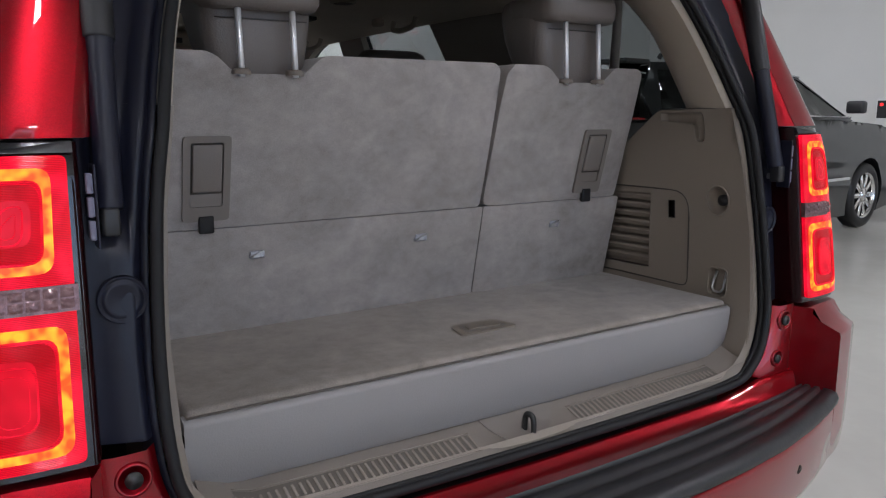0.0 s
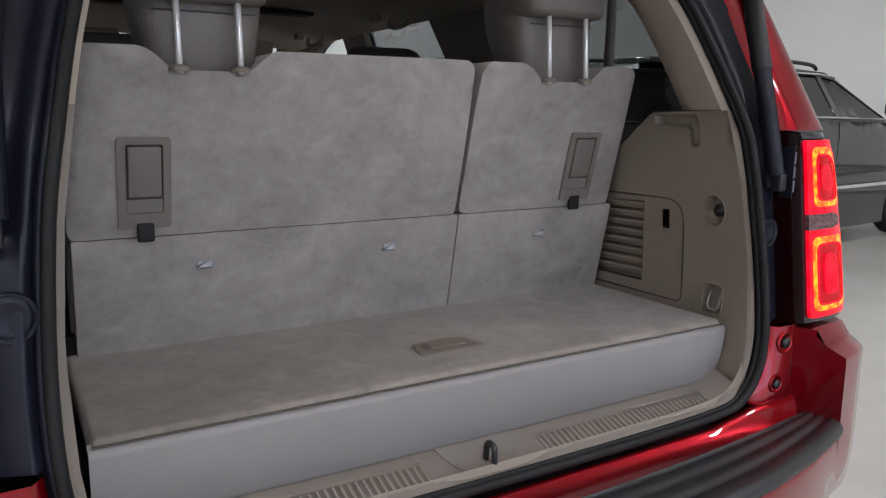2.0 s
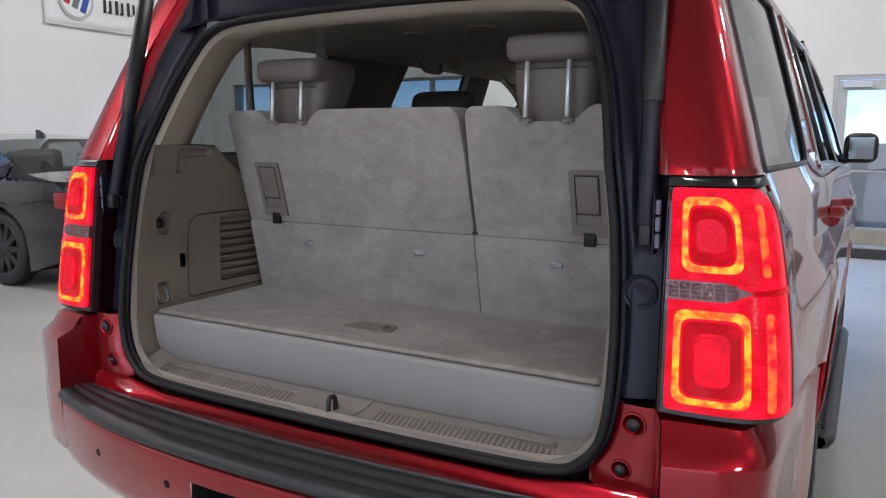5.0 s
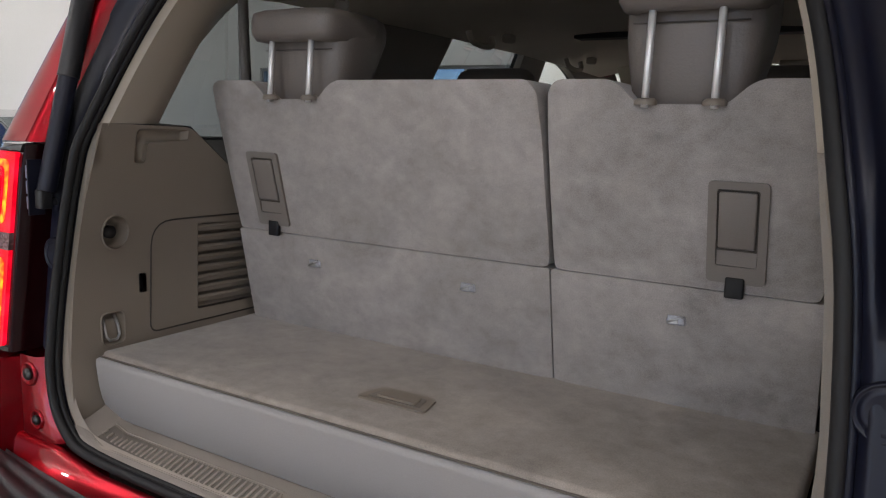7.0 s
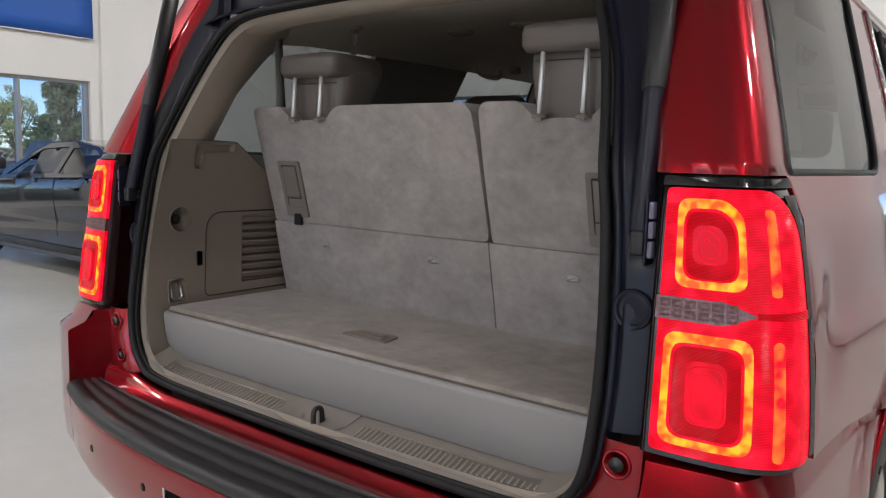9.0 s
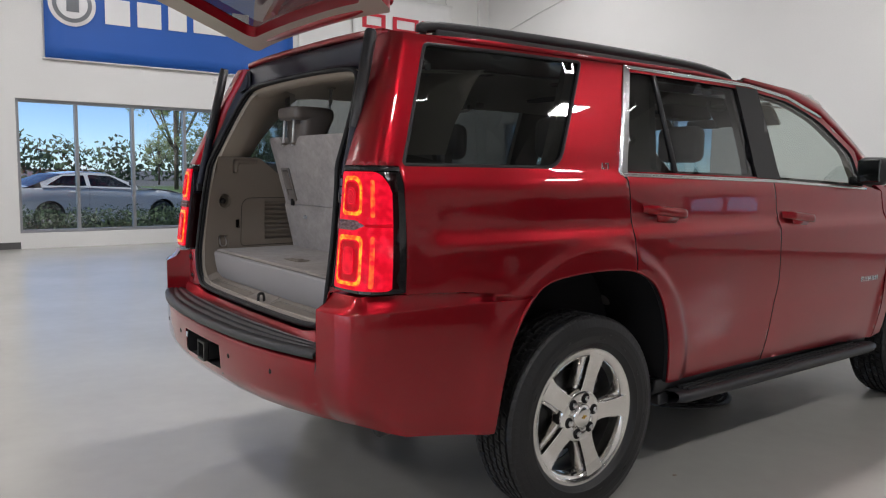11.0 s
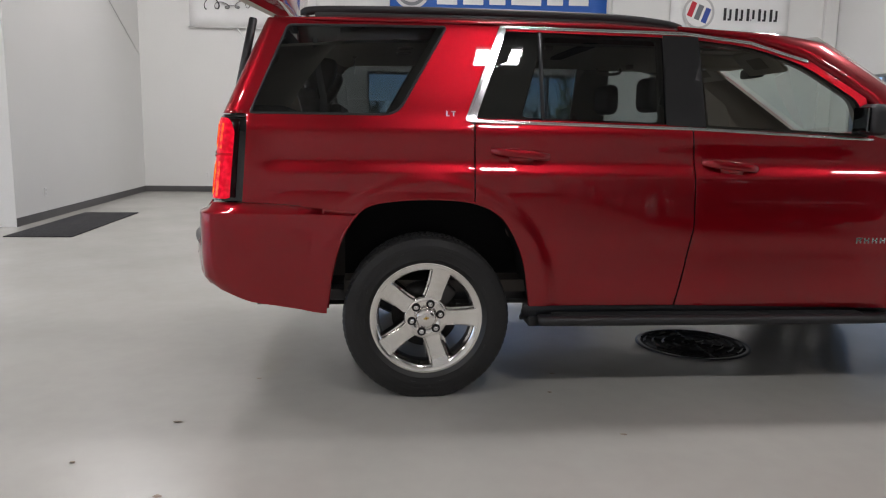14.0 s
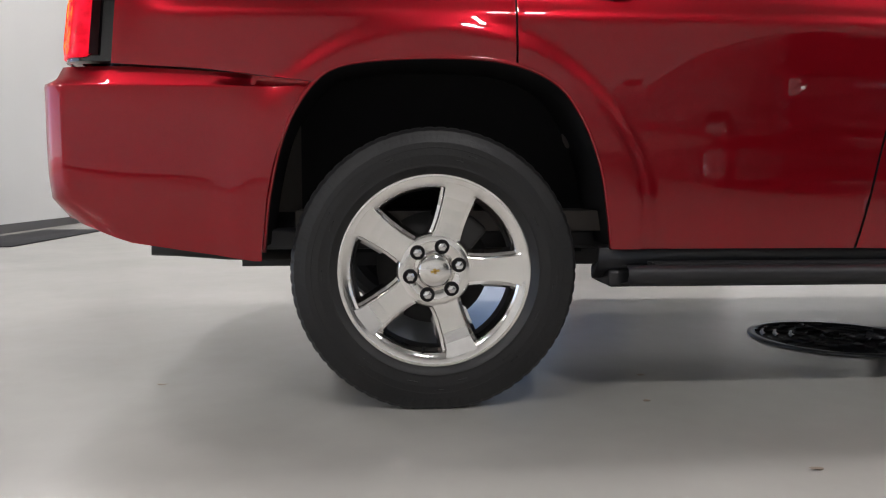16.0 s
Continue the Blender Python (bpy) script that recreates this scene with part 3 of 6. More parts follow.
def body_side(sgn):
    sk = skin(sgn)
    # quarter panel with rear pillar
    arch_q = [p for p in ARCH_S if p[1] > .905 and p[0] < 1.335]
    low = [(.262, .957), (.494, .946), (.765, .915)]
    outl = uz(low + [p for p in arch_q if p[0] > .79] + [(1.336, .96), (1.336, 1.325), (1.30, 1.345), (1.475, 1.80), (.62, 1.80)], .04, False)
    outl += [(.3 * k / 6, 1.815) for k in range(6, -1, -1)] + [(0, 1.6), (0, 1.362)] + [(.3 * k / 6, 1.362) for k in range(1, 7)] + [(.31, 1.30), (.31, 1.1)]
    q = part("quarter_panel", facing(sheet(outl, [uz(QW, .05)], sk, .017, .025), (sgn, 0, 0)), RED, suv)
    line_panel(q, sgn)
    part("quarter_window", facing(sheet(uz(QW, .05), [], skin(sgn, -.006), .08, 0), (sgn, 0, 0)), GLASS_P, q, "dark privacy glass")
    part("window_seal", tube([sk(u, z, .002) for u, z in uz(QW, .05)], .007, True, 6), BLACKPLASTIC, q)
    # rear door
    arch_d = [p for p in ARCH_S if p[0] > 1.345]
    door = [(1.342, 1.345), (1.342, .965)] + arch_d[1:] + [(2.352, .455), (2.415, .85), (2.40, 1.31), (2.375, 1.345), (2.375, 1.80), (1.482, 1.80), (1.308, 1.35)]
    d = part("rear_door", facing(sheet(uz(door, .04), [uz(RDW, .05)], sk, .018, .03), (sgn, 0, 0)), RED, suv)
    frontd = [(2.36, .455), (3.50, .43), (3.55, .85), (3.50, 1.27), (3.33, 1.30), (3.31, 1.49), (3.02, 1.675), (2.74, 1.765), (2.381, 1.80), (2.381, 1.345), (2.406, 1.31), (2.421, .85)]
    fd = part("front_door", facing(sheet(uz(frontd, .04), [uz(FDW, .05)], sk, .02, .03), (sgn, 0, 0)), RED, suv)
    line_panel(d, sgn); line_panel(fd, sgn)
    for dd, W, gl in ((d, RDW, GLASS_P), (fd, FDW, GLASS_C)):
        g = part("window", facing(sheet(uz(W, .05), [], skin(sgn, -.008), .08, 0), (sgn, 0, 0)), gl, dd, "tinted side glass")
        g.visible_shadow = gl is GLASS_P
    # bright surround of the side windows
    part("window_trim", tube([sk(u, z, -.003) for u, z in uz([(1.32, 1.348), (2.42, 1.325), (3.32, 1.285), (3.315, 1.282), (2.42, 1.319), (1.318, 1.340), (1.31, 1.35), (1.48, 1.79), (2.4, 1.782), (2.73, 1.745), (3.02, 1.66), (3.02, 1.667), (2.73, 1.753), (2.4, 1.79), (1.474, 1.798), (1.30, 1.353)], .03)], .0055, True, 6), CHROME, suv, "chrome strip round the side windows")
    part("window_trim_corner", facing(sheet(uz([(1.298, 1.345), (1.350, 1.345), (1.348, 1.36), (1.498, 1.772), (1.498, 1.798), (1.470, 1.798)], .04), [], skin(sgn, .007), .06, .01), (sgn, 0, 0)), CHROME, suv)
    part("pillar_cover", facing(sheet(uz([(2.272, 1.338), (2.47, 1.33), (2.462, 1.77), (2.28, 1.775)], .05), [], skin(sgn, .003), .06, .01), (sgn, 0, 0)), PILLARBLACK, suv, "black pillar cover between the side windows")
    part("window_divider", tube([sk(*uz([(1.668, 1.353), (1.668, 1.3531)])[0], .003), sk(*uz([(1.665, 1.77), (1.665, 1.7701)])[0], .003)], .011, False, 6), BLACKPLASTIC, d)
    for hy, hz, dd in ((1.415, 1.195, d), (2.448, 1.15, fd)):
        x = side_x(hy + .14, hz)
        rows = []
        for k in range(17):
            t = k / 16
            y, zz = hy + .285 * t, hz - .028 * t + .012
            out = .004 + .040 * min(1, math.sin(math.pi * t) * 1.9) ** .8
            hw, th = .021 * (1 - .25 * abs(2 * t - 1) ** 4), .011
            x = side_x(y, zz)
            rows.append([(sgn * (x + out + th * math.cos(a) - th), y, zz + hw * math.sin(a)) for a in (2 * math.pi * q / 10 for q in range(10))])
        part("door_handle", loft(rows, True), RED, dd, "red painted pull handle")
        part("handle_recess", tube([(sgn * (side_x(hy + .1, hz) - .006), hy + .09, hz - .01), (sgn * (side_x(hy + .2, hz) - .006), hy + .20, hz - .02)], .036, False, 14), RED, dd)
    # front fender
    arch_f = [(y - AX_R + AX_F, z) for y, z in ARCH_S]
    fen = [(3.508, .43), (3.56, .85), (3.51, 1.27), (3.45, 1.30), (4.2, 1.27), (5.0, 1.12), (5.12, .9), (5.10, .62), (4.62, .5)] + arch_f[::-1]
    part("front_fender", facing(sheet(uz(fen, .05), [], sk, .06, .03), (sgn, 0, 0)), RED, suv)
    # rocker and running board
    part("rocker_panel", loft([[(sgn * .90, y, .455), (sgn * .885, y, .40), (sgn * .82, y, .36)] for y in (1.60, 2.5, 3.52)], thick=.02), BLACKPLASTIC, suv)
    prof = [(.78, .36), (.83, .40), (.962, .412), (.990, .405), (.995, .385), (.98, .365), (.81, .33)]
    rows = []
    for y, k in ((1.665, .86), (1.678, .95), (1.70, .985), (1.74, 1), (2.5, 1), (3.38, 1), (3.46, .93), (3.48, .86)):
        rows.append([(sgn * (.80 + (px - .80) * k), y, .368 + (pz - .368) * (.6 + .4 * k)) for px, pz in prof])
    step = part("running_board", loft(rows, True), BLACKPLASTIC, suv, "black side step with ribbed tread")
    for k in range(5):
        xx = .850 + .026 * k
        part("tread_rib", box(sgn * xx - .006, sgn * xx + .006, 1.74, 3.34, .398, .418, .003), RUBBER, step, smooth=False)
    part("bracket", box(sgn * .75 - .06, sgn * .75 + .14, 1.63, 1.70, .34, .39, .01), BLACKPLASTIC, suv)
    # wheel housing
    rows = []
    for x in (.93, .60):
        rows.append([(sgn * x, y + (y - 1.135) * .02, z + .008) for y, z in ARCH_S])
    part("wheel_housing", loft(rows), LINER, suv, "black plastic wheel housing")
    part("wheel_housing", loft([[(sgn * x, y - AX_R + AX_F, z + .008) for y, z in ARCH_S] for x in (.93, .60)]), LINER, suv)
    for ay in (AX_R, AX_F):
        part("housing_back", box(sgn * .60 - .01, sgn * .60 + .01, ay - .5, ay + .5, .42, 1.0), LINER, suv, smooth=False)
    # arch lip
    part("arch_lip", tube([(sgn * (side_x(y, z) - .006), y, z + .002) for y, z in ARCH_S], .007, False, 6), RED, suv)
    # roof rail
    rail = [(sgn * .622, .53, 1.842), (sgn * .628, .60, 1.866), (sgn * .635, 1.2, 1.876), (sgn * .635, 2.0, 1.870), (sgn * .63, 2.32, 1.848), (sgn * .627, 2.42, 1.825)]
    rr = part("roof_rail", tube(spline(rail, 6), .022, False, 8), BLACKPLASTIC, suv, "black roof rail")
    part("rail_foot", box(sgn * .632 - .016, sgn * .632 + .016, .58, 2.36, 1.818, 1.862, .008), BLACKPLASTIC, rr)
    # mirror
    mi = part("mirror", box(.905, 1.060, 3.22, 3.33, 1.305, 1.455, .04, 3, Matrix.Diagonal((sgn, 1, 1, 1))), BLACKPLASTIC, suv, "folded-out door mirror with black housing")
    part("mirror_glass", box(.925, 1.042, 3.205, 3.222, 1.322, 1.438, .004, 1, Matrix.Diagonal((sgn, 1, 1, 1))), MIRROR, mi, smooth=False)
    part("mirror_arm", box(.86, .95, 3.24, 3.31, 1.305, 1.35, .015, 2, Matrix.Diagonal((sgn, 1, 1, 1))), BLACKPLASTIC, mi)


for s in (1, -1):
    body_side(s)

# roof
rows = []
for y, zt in ((.38, 1.835), (.45, 1.85), (.7, 1.868), (1.2, 1.878), (2.0, 1.872), (2.6, 1.855), (2.95, 1.825), (3.15, 1.80)):
    w = .745 if y > .6 else lerp(y, [.38, .6], [.60, .71])
    w -= .0 if y < 2.4 else .05 * (y - 2.4) / .6
    e = lerp(y, [.38, .5, 2.4, 3.15], [1.822, 1.80, 1.80, 1.70])
    rows.append([(w * math.sin(k / 10 * math.pi / 2), y, e + (zt - e) * (1 - abs(math.sin(k / 10 * math.pi / 2)) ** 3.2)) for k in range(-10, 11)])
part("roof", loft(rows, thick=-.02), RED, suv)
# windscreen, bonnet, nose
ws = [[(x * lerp(t, [0, 1], [.68, .78]), 3.13 + .82 * t, 1.80 - .505 * t + .02 * (1 - x * x)) for x in np.linspace(-1, 1, 9)] for t in (0, .33, .66, 1)]
g = part("windscreen", loft(ws), GLASS_C, suv, "clear laminated windscreen")
g.visible_shadow = False
part("bonnet", loft([[(x * w, y, z + .035 * (1 - x * x)) for x in np.linspace(-1, 1, 11)] for y, z, w in ((3.93, 1.27, .84), (4.3, 1.25, .86), (4.8, 1.19, .83), (5.02, 1.12, .78), (5.10, 1.0, .74))], thick=-.02), RED, suv)
part("front_fascia", loft([[(x * .76, 5.10 + .07 * (1 - x * x), z) for x in np.linspace(-1, 1, 9)] for z in (1.0, .8, .6, .42)], thick=-.03), RED, suv)
for s in (1, -1):
    top_z = [(2.36, 1.802), (2.55, 1.785), (2.74, 1.766), (2.90, 1.72), (3.02, 1.678), (3.17, 1.59), (3.31, 1.492), (3.40, 1.38), (3.48, 1.285)]
    glass_z = [(2.36, 1.815, .735), (2.60, 1.808, .72), (2.90, 1.80, .70), (3.06, 1.79, .69), (3.18, 1.772, .685), (3.36, 1.665, .70), (3.56, 1.54, .725), (3.76, 1.415, .75), (3.94, 1.30, .775)]
    rows = []
    for (y, z), (gy, gz, gx) in zip(top_z, glass_z):
        a, b = Vector((side_x(y, z) - .004, y, z)), Vector((gx, gy, gz))
        m = (a + b) / 2 + Vector((.018, .0, .012))
        rows.append([(s * p.x, p.y, p.z) for p in (a - Vector((.02, 0, 0)), a, a.lerp(m, .5) + Vector((.006, 0, .004)), m, m.lerp(b, .5) + Vector((.003, 0, .005)), b, b - Vector((.01, 0, .02)))])
    part("windscreen_pillar", facing(loft(rows), (s, 0, .5)), RED, suv)
    part("pillar_lining", facing(loft([[(x - s * .022, y - .008, z - .008) for x, y, z in r] for r in rows]), (-s, 0, -.5)), BROWN, suv)


# ---- rear of the vehicle: lamps, bumper, opening ----
def ring_uz(u0, u1, z0, z1, r, chop=0.):
    p = [(u0, z0), (u1, z0), (u1, z1 - chop), (u1 - chop, z1), (u0, z1)] if chop else [(u0, z0), (u1, z0), (u1, z1), (u0, z1)]
    return dense(rounded(p, r, 4), .03)


def tail_lamp(sgn):
    out = [(.3 * k / 8, .962) for k in range(9)] + [(.309, .962), (.309, 1.1), (.309, 1.357)] + [(.3 * k / 8, 1.357) for k in range(8, -1, -1)]
    h = part("tail_lamp", facing(sheet(dense(out, .05), [], skin(sgn, -.004), .03, .05), (sgn, -1, 0)), GLOSSBLACK, suv, "gloss black tail lamp housing with lit red lenses")
    part("tail_lamp_cap", facing(sheet([(.0, 1.345), (.30, 1.345), (.30, 1.3585), (0, 1.3585)], [], skin(sgn, .002), .03, .02), (sgn, -1, 0)), BLACKPLASTIC, h)
    rows = [[(sgn * (x_inner(z) + a), y_rear(z) + b, z) for a, b in ((.003, .003), (-.004, .006), (-.009, .03), (-.014, .066))] for z in np.linspace(.962, 1.357, 9)]
    part("lamp_side", facing(loft(rows), (-sgn, -1, 0)), L_DARK, h, "unlit dark red side of the lamp")
    lens_o = dense(rounded([(.009, .972), (.256, .972), (.256, 1.28), (.210, 1.342), (.009, 1.342)], [.012, .03, .03, .03, .012], 4), .03)
    lens = part("lens", facing(sheet(lens_o, [], skin(sgn, .004), .02, .012), (sgn, -1, 0)), L_RED, h, "lit red lens")
    edge = dense([(.249, .978), (.274, .978), (.276, 1.335), (.226, 1.335), (.252, 1.275)], .03)
    part("lens_edge", facing(sheet(edge, [], skin(sgn, .0052), .02, .002), (sgn, -1, 0)), L_DARK, lens)
    for z0, z1, chop, ul, ur in ((1.196, 1.338, .024, .024, .145), (.977, 1.152, 0, .014, .151)):
        o = lambda e, f=0.: ring_uz(ul + e, ur - e + f, z0 + e, z1 - e * 1.2, .02, chop * (1 - e * 8))
        sk = skin(sgn, .0075)
        part("led_ring", facing(sheet(o(.0085), [o(.0195)], skin(sgn, .0060), .02, .002), (sgn, -1, 0)), L_AMBER, lens, "glowing orange light ring")
        part("inner_lens", facing(sheet(o(.0235), [], skin(sgn, .0058), .02, .002), (sgn, -1, 0)), L_RED_IN, lens)
        part("middle_lens", facing(sheet(ring_uz(.058, .110, z0 + .042, z1 - .046, .016, chop * .6), [], skin(sgn, .0085), .02, .004), (sgn, -1, 0)), L_RED_MID, lens)
        for e, r in ((.0215, .0018), (.044, .0016), (.052, .0012)):
            part("lens_ridge", tube([sk(u, z, 0) for u, z in dense(o(e), .02)], r, True, 6), L_RED, lens)
        part("led_column", facing(sheet(ring_uz(.170, .186, z0 + .004, z1 - .012 - chop * .4, .007), [], skin(sgn, .0060), .02, .002), (sgn, -1, 0)), L_LED, lens)
        for k in range(7):
            z = z0 + .014 + (z1 - z0 - .030 - chop * .5) * k / 6
            p = skin(sgn, .0045)(.178, z - .005, 0); q = skin(sgn, .0045)(.178, z + .005, 0)
            part("led", tube([p, q], .0030, False, 6), L_LED, lens)
    rv = part("reversing_lens", facing(sheet(dense([(.004, 1.158), (.105, 1.158), (.150, 1.174), (.105, 1.190), (.004, 1.190)], .03), [], skin(sgn, .007), .015, .01), (sgn, -1, 0)), L_CLEAR, h, "clear faceted reversing lens")
    for k in range(6):
        for j in range(2):
            u, z = .012 + k * .019, 1.162 + j * .0135
            b = skin(sgn, .0072)
            rows = [[b(u + a * .016, z + c * .0115, -.004 * (1 - (2 * a - 1) ** 2) * (1 - (2 * c - 1) ** 2)) for a in (0, .25, .5, .75, 1)] for c in (0, .25, .5, .75, 1)]
            part("facet", facing(loft(rows), (sgn, -1, 0)), L_CLEAR, rv)
    part("lens_bar", facing(sheet(dense([(.150, 1.170), (.248, 1.168), (.248, 1.180), (.150, 1.178)], .03), [], skin(sgn, .0062), .02, .003), (sgn, -1, 0)), L_RED_IN, lens)


for s in (1, -1):
    tail_lamp(s)

# bumper: columns from the middle round each corner to the wheel arch
B_PLAN = [(0, -.075), (.10, -.074), (.19, -.0715), (.30, -.066), (.45, -.05), (.60, -.02), (.70, .008), (.768, .030), (.774, .032), (.81, .041), (.85, .052), (.892, .068), (.919, .095), (.930, .14), (.934, .22)] + [(float(np.interp(q, [.22, .33, .45, .56, .66], [.934, .938, .943, .948, .953])), q) for q in (.25, .29, .33, .37, .41, .45, .49, .53, .56, .59, .615, .64, .66)]
arch_back = sorted((z, y) for y, z in ARCH_S if y < .9)


def arch_y(z):
    return lerp(z, [a for a, b in arch_back], [b for a, b in arch_back])


def bumper_column(i):
    x, y = B_PLAN[i]
    x0, y0 = B_PLAN[max(0, i - 1)]; x1, y1 = B_PLAN[min(len(B_PLAN) - 1, i + 1)]
    t = Vector((x1 - x0, y1 - y0)).normalized()
    n = Vector((-t.y, t.x))
    if i == 0:
        n = Vector((0, 1))
    horn = i >= 8
    side = max(0, min(1, (y - .08) / .16))
    bot = lerp(y, [-.08, .03, .12, .29, .64], [.515, .525, .535, .478, .428])
    if horn:
        top = .952 if y < .3 else lerp(y, [.3, .66], [.952, .922])
        cr = lerp(y, [.03, .10, .24, .45, .58], [.075, .040, .017, .008, .001])
        zz = [top, top - .03, .905, .897, .82, .72, .66, .60, bot + .03, bot]
        ins = [cr, cr * .55, .002, 0, 0, 0, .0015, .008 * (1 - side * .5), .04 * (1 - side * .6), .08 * (1 - side * .7)]
    else:
        zz = [.742, .738, .733, .725, .71, .69, .60, .575, .54, bot]
        ins = [.03, .012, .002, 0, 0, 0, .006, .015, .04, .09]
    out = []
    for z, d in zip(zz, ins):
        yy = y
        if y > .3:
            yy = .30 + (y - .30) / .36 * (arch_y(z) - .004 - .30)
        out.append((x + n.x * d + (flare(yy, z) if y > .3 else 0), yy + n.y * d, z))
    return out


cols = [bumper_column(i) for i in range(len(B_PLAN))]
full = [[(-x, y, z) for x, y, z in c] for c in cols[:0:-1]] + cols
bm = bmesh.new()
vs = [[bm.verts.new(p) for p in c] for c in full]
mid = len(cols) - 1
for i in range(len(full) - 1):
    for j in range(len(full[0]) - 1):
        if j == 5 and mid - 2 <= i < mid + 2:
            continue
        if j < 5 and i in (mid + 7, mid - 8):
            continue
        bm.faces.new((vs[i][j], vs[i + 1][j], vs[i + 1][j + 1], vs[i][j + 1]))
bmesh.ops.recalc_face_normals(bm, faces=bm.faces)
bm = facing(bm, (0, -1, -.2))
bumper = part("rear_bumper", bm, RED, suv, "red painted rear bumper")
# inner faces of the raised corners, beside the step pad
for s in (1, -1):
    c = cols[8]
    c = c[:6] + [(c[5][0], c[5][1] + .002, .675)]
    rows = [[(s * (x - .002), y, z) for x, y, z in c], [(s * .757, .09, z) for x, y, z in c], [(s * .738, .135, z) for x, y, z in c]]
    part("corner_face", facing(loft(rows), (-s, -1, 0)), RED, bumper)
    part("corner_top", facing(loft([[(s * x, y + .0, z) for x, y, z in (cols[i][0] for i in range(8, 15))], [(s * lerp(i, [8, 14], [.755, .90]), lerp(i, [8, 14], [.15, .30]), .952) for i in range(8, 15)]]), (0, 0, 1)), RED, bumper)
# step pad
PADX = [-.770 + 1.540 * k / 24 for k in range(25)]
plan_y = lambda x: lerp(abs(x), [p[0] for p in B_PLAN], [p[1] for p in B_PLAN])
prof = [(.0, .742), (-.008, .745), (-.010, .758), (-.003, .768), (.010, .772), (.026, .772), (.029, .766), (.040, .766), (.043, .772), (.062, .772), (.065, .766), (.077, .766), (.080, .772), (.097, .772), (.100, .766), (.109, .766), (.112, .771)]
pad_y = lambda x: .052 + .05 * (abs(x) / .756) ** 2
rows = []
for x in PADX:
    yb = plan_y(x)
    yf = pad_y(x)
    r = [(x, yb + d, z) for d, z in prof[:6]]
    k0 = yb + .026
    for d, z in prof[6:]:
        r.append((x, k0 + (d - .026) / (.112 - .026) * (yf - k0), z))
    rows.append(r)
part("step_pad", facing(loft(rows), (0, -.3, 1)), BLACKPLASTIC, bumper, "ribbed black plastic step pad")
# hitch
part("hitch_recess", join(box(-.19, .19, .10, .12, .58, .70), box(-.19, .19, -.06, .12, .695, .70), box(-.19, .19, -.06, .12, .585, .59), box(-.20, -.19, -.06, .12, .58, .70), box(.19, .20, -.06, .12, .58, .70)), BLACKPLASTIC, bumper, smooth=False)
hp = [(-.034, .60), (.034, .60), (.034, .668), (-.034, .668)]
hitch = part("hitch_receiver", loft([[(x * k, y, .634 + (z - .634) * k) for x, z in hp] for k, y in ((1, .1), (1, -.055), (1.12, -.06), (1.12, -.075), (.85, -.075), (.85, .1))], True), DARKMETAL, bumper, "square tow hitch tube", smooth=False)
part("tow_socket", cyl(.028, .05, pose(.12, .06, .635, 90)), BLACKPLASTIC, bumper)
for x in (-.55, -.27, .27, .55):
    part("parking_sensor", lathe([(.0095, -.004), (.0092, .0002), (.001, .0004)], 20, pose(x, plan_y(x) + .001, .665, 90)), L_DARK, bumper)
part("exhaust_pipe", tube([(.60, .75, .42), (.66, .50, .43), (.72, .36, .448), (.735, .29, .452)], .026, False, 12), DARKMETAL, suv)
part("underbody", join(box(-.72, .72, .35, 4.9, .44, .50, .01), box(-.5, .5, .30, .60, .44, .62, .02), box(-.45, -.35, .5, 4.6, .36, .46), box(.35, .45, .5, 4.6, .36, .46), cyl(.06, 1.5, pose(0, AX_R, .39, 0, 90)), cyl(.13, .22, pose(0, AX_R, .39, 90))), BLACKPLASTIC, suv, "dark underbody with frame rails and axle", smooth=False)

# opening
OPEN_H = [(0, .795), (.30, .797), (.53, .805), (.60, .831), (.641, .90), (.651, 1.05), (.637, 1.26), (.612, 1.40), (.581, 1.53), (.546, 1.625), (.505, 1.685), (.42, 1.712), (.2, 1.722), (0, 1.724)]
H_S = spline(OPEN_H, 5)
LOOP = H_S + [(-x, z) for x, z in H_S[-2:0:-1]]


def open_y(z):
    return lerp(z, [.78, .95, 1.36, 1.72], [.132, .138, .191, .347])


def jamb_y(z):
    return lerp(z, [.78, .95, 1.36, 1.72], [.135, .15, .205, .35])


def x_open(z):
    k = [(q, p) for p, q in H_S if p > .3]
    return lerp(z, [a for a, b in k], [b for a, b in k])


def loop_at(grow, dy):
    c = np.array(LOOP)
    d = np.roll(c, -1, 0) - np.roll(c, 1, 0)
    n = np.stack([d[:, 1], -d[:, 0]], 1) / np.linalg.norm(d, axis=1)[:, None]
    o = c + n * grow
    return [(float(x), open_y(cz) + dy, float(z)) for (x, z), (cx, cz) in zip(o, c)]


frame_part = part("opening_frame", loft([loop_at(.030, .055), loop_at(.020, .030), loop_at(.012, .010), loop_at(.008, .05)], True), BLACKPAINT, suv, "dark painted edge of the tailgate opening")
part("weather_seal", tube(loop_at(.004, -.002), .0085, True, 10), RUBBER, suv, "black rubber weather seal")
part("weather_seal", tube(loop_at(.000, .010), .0055, True, 8), RUBBER, suv)


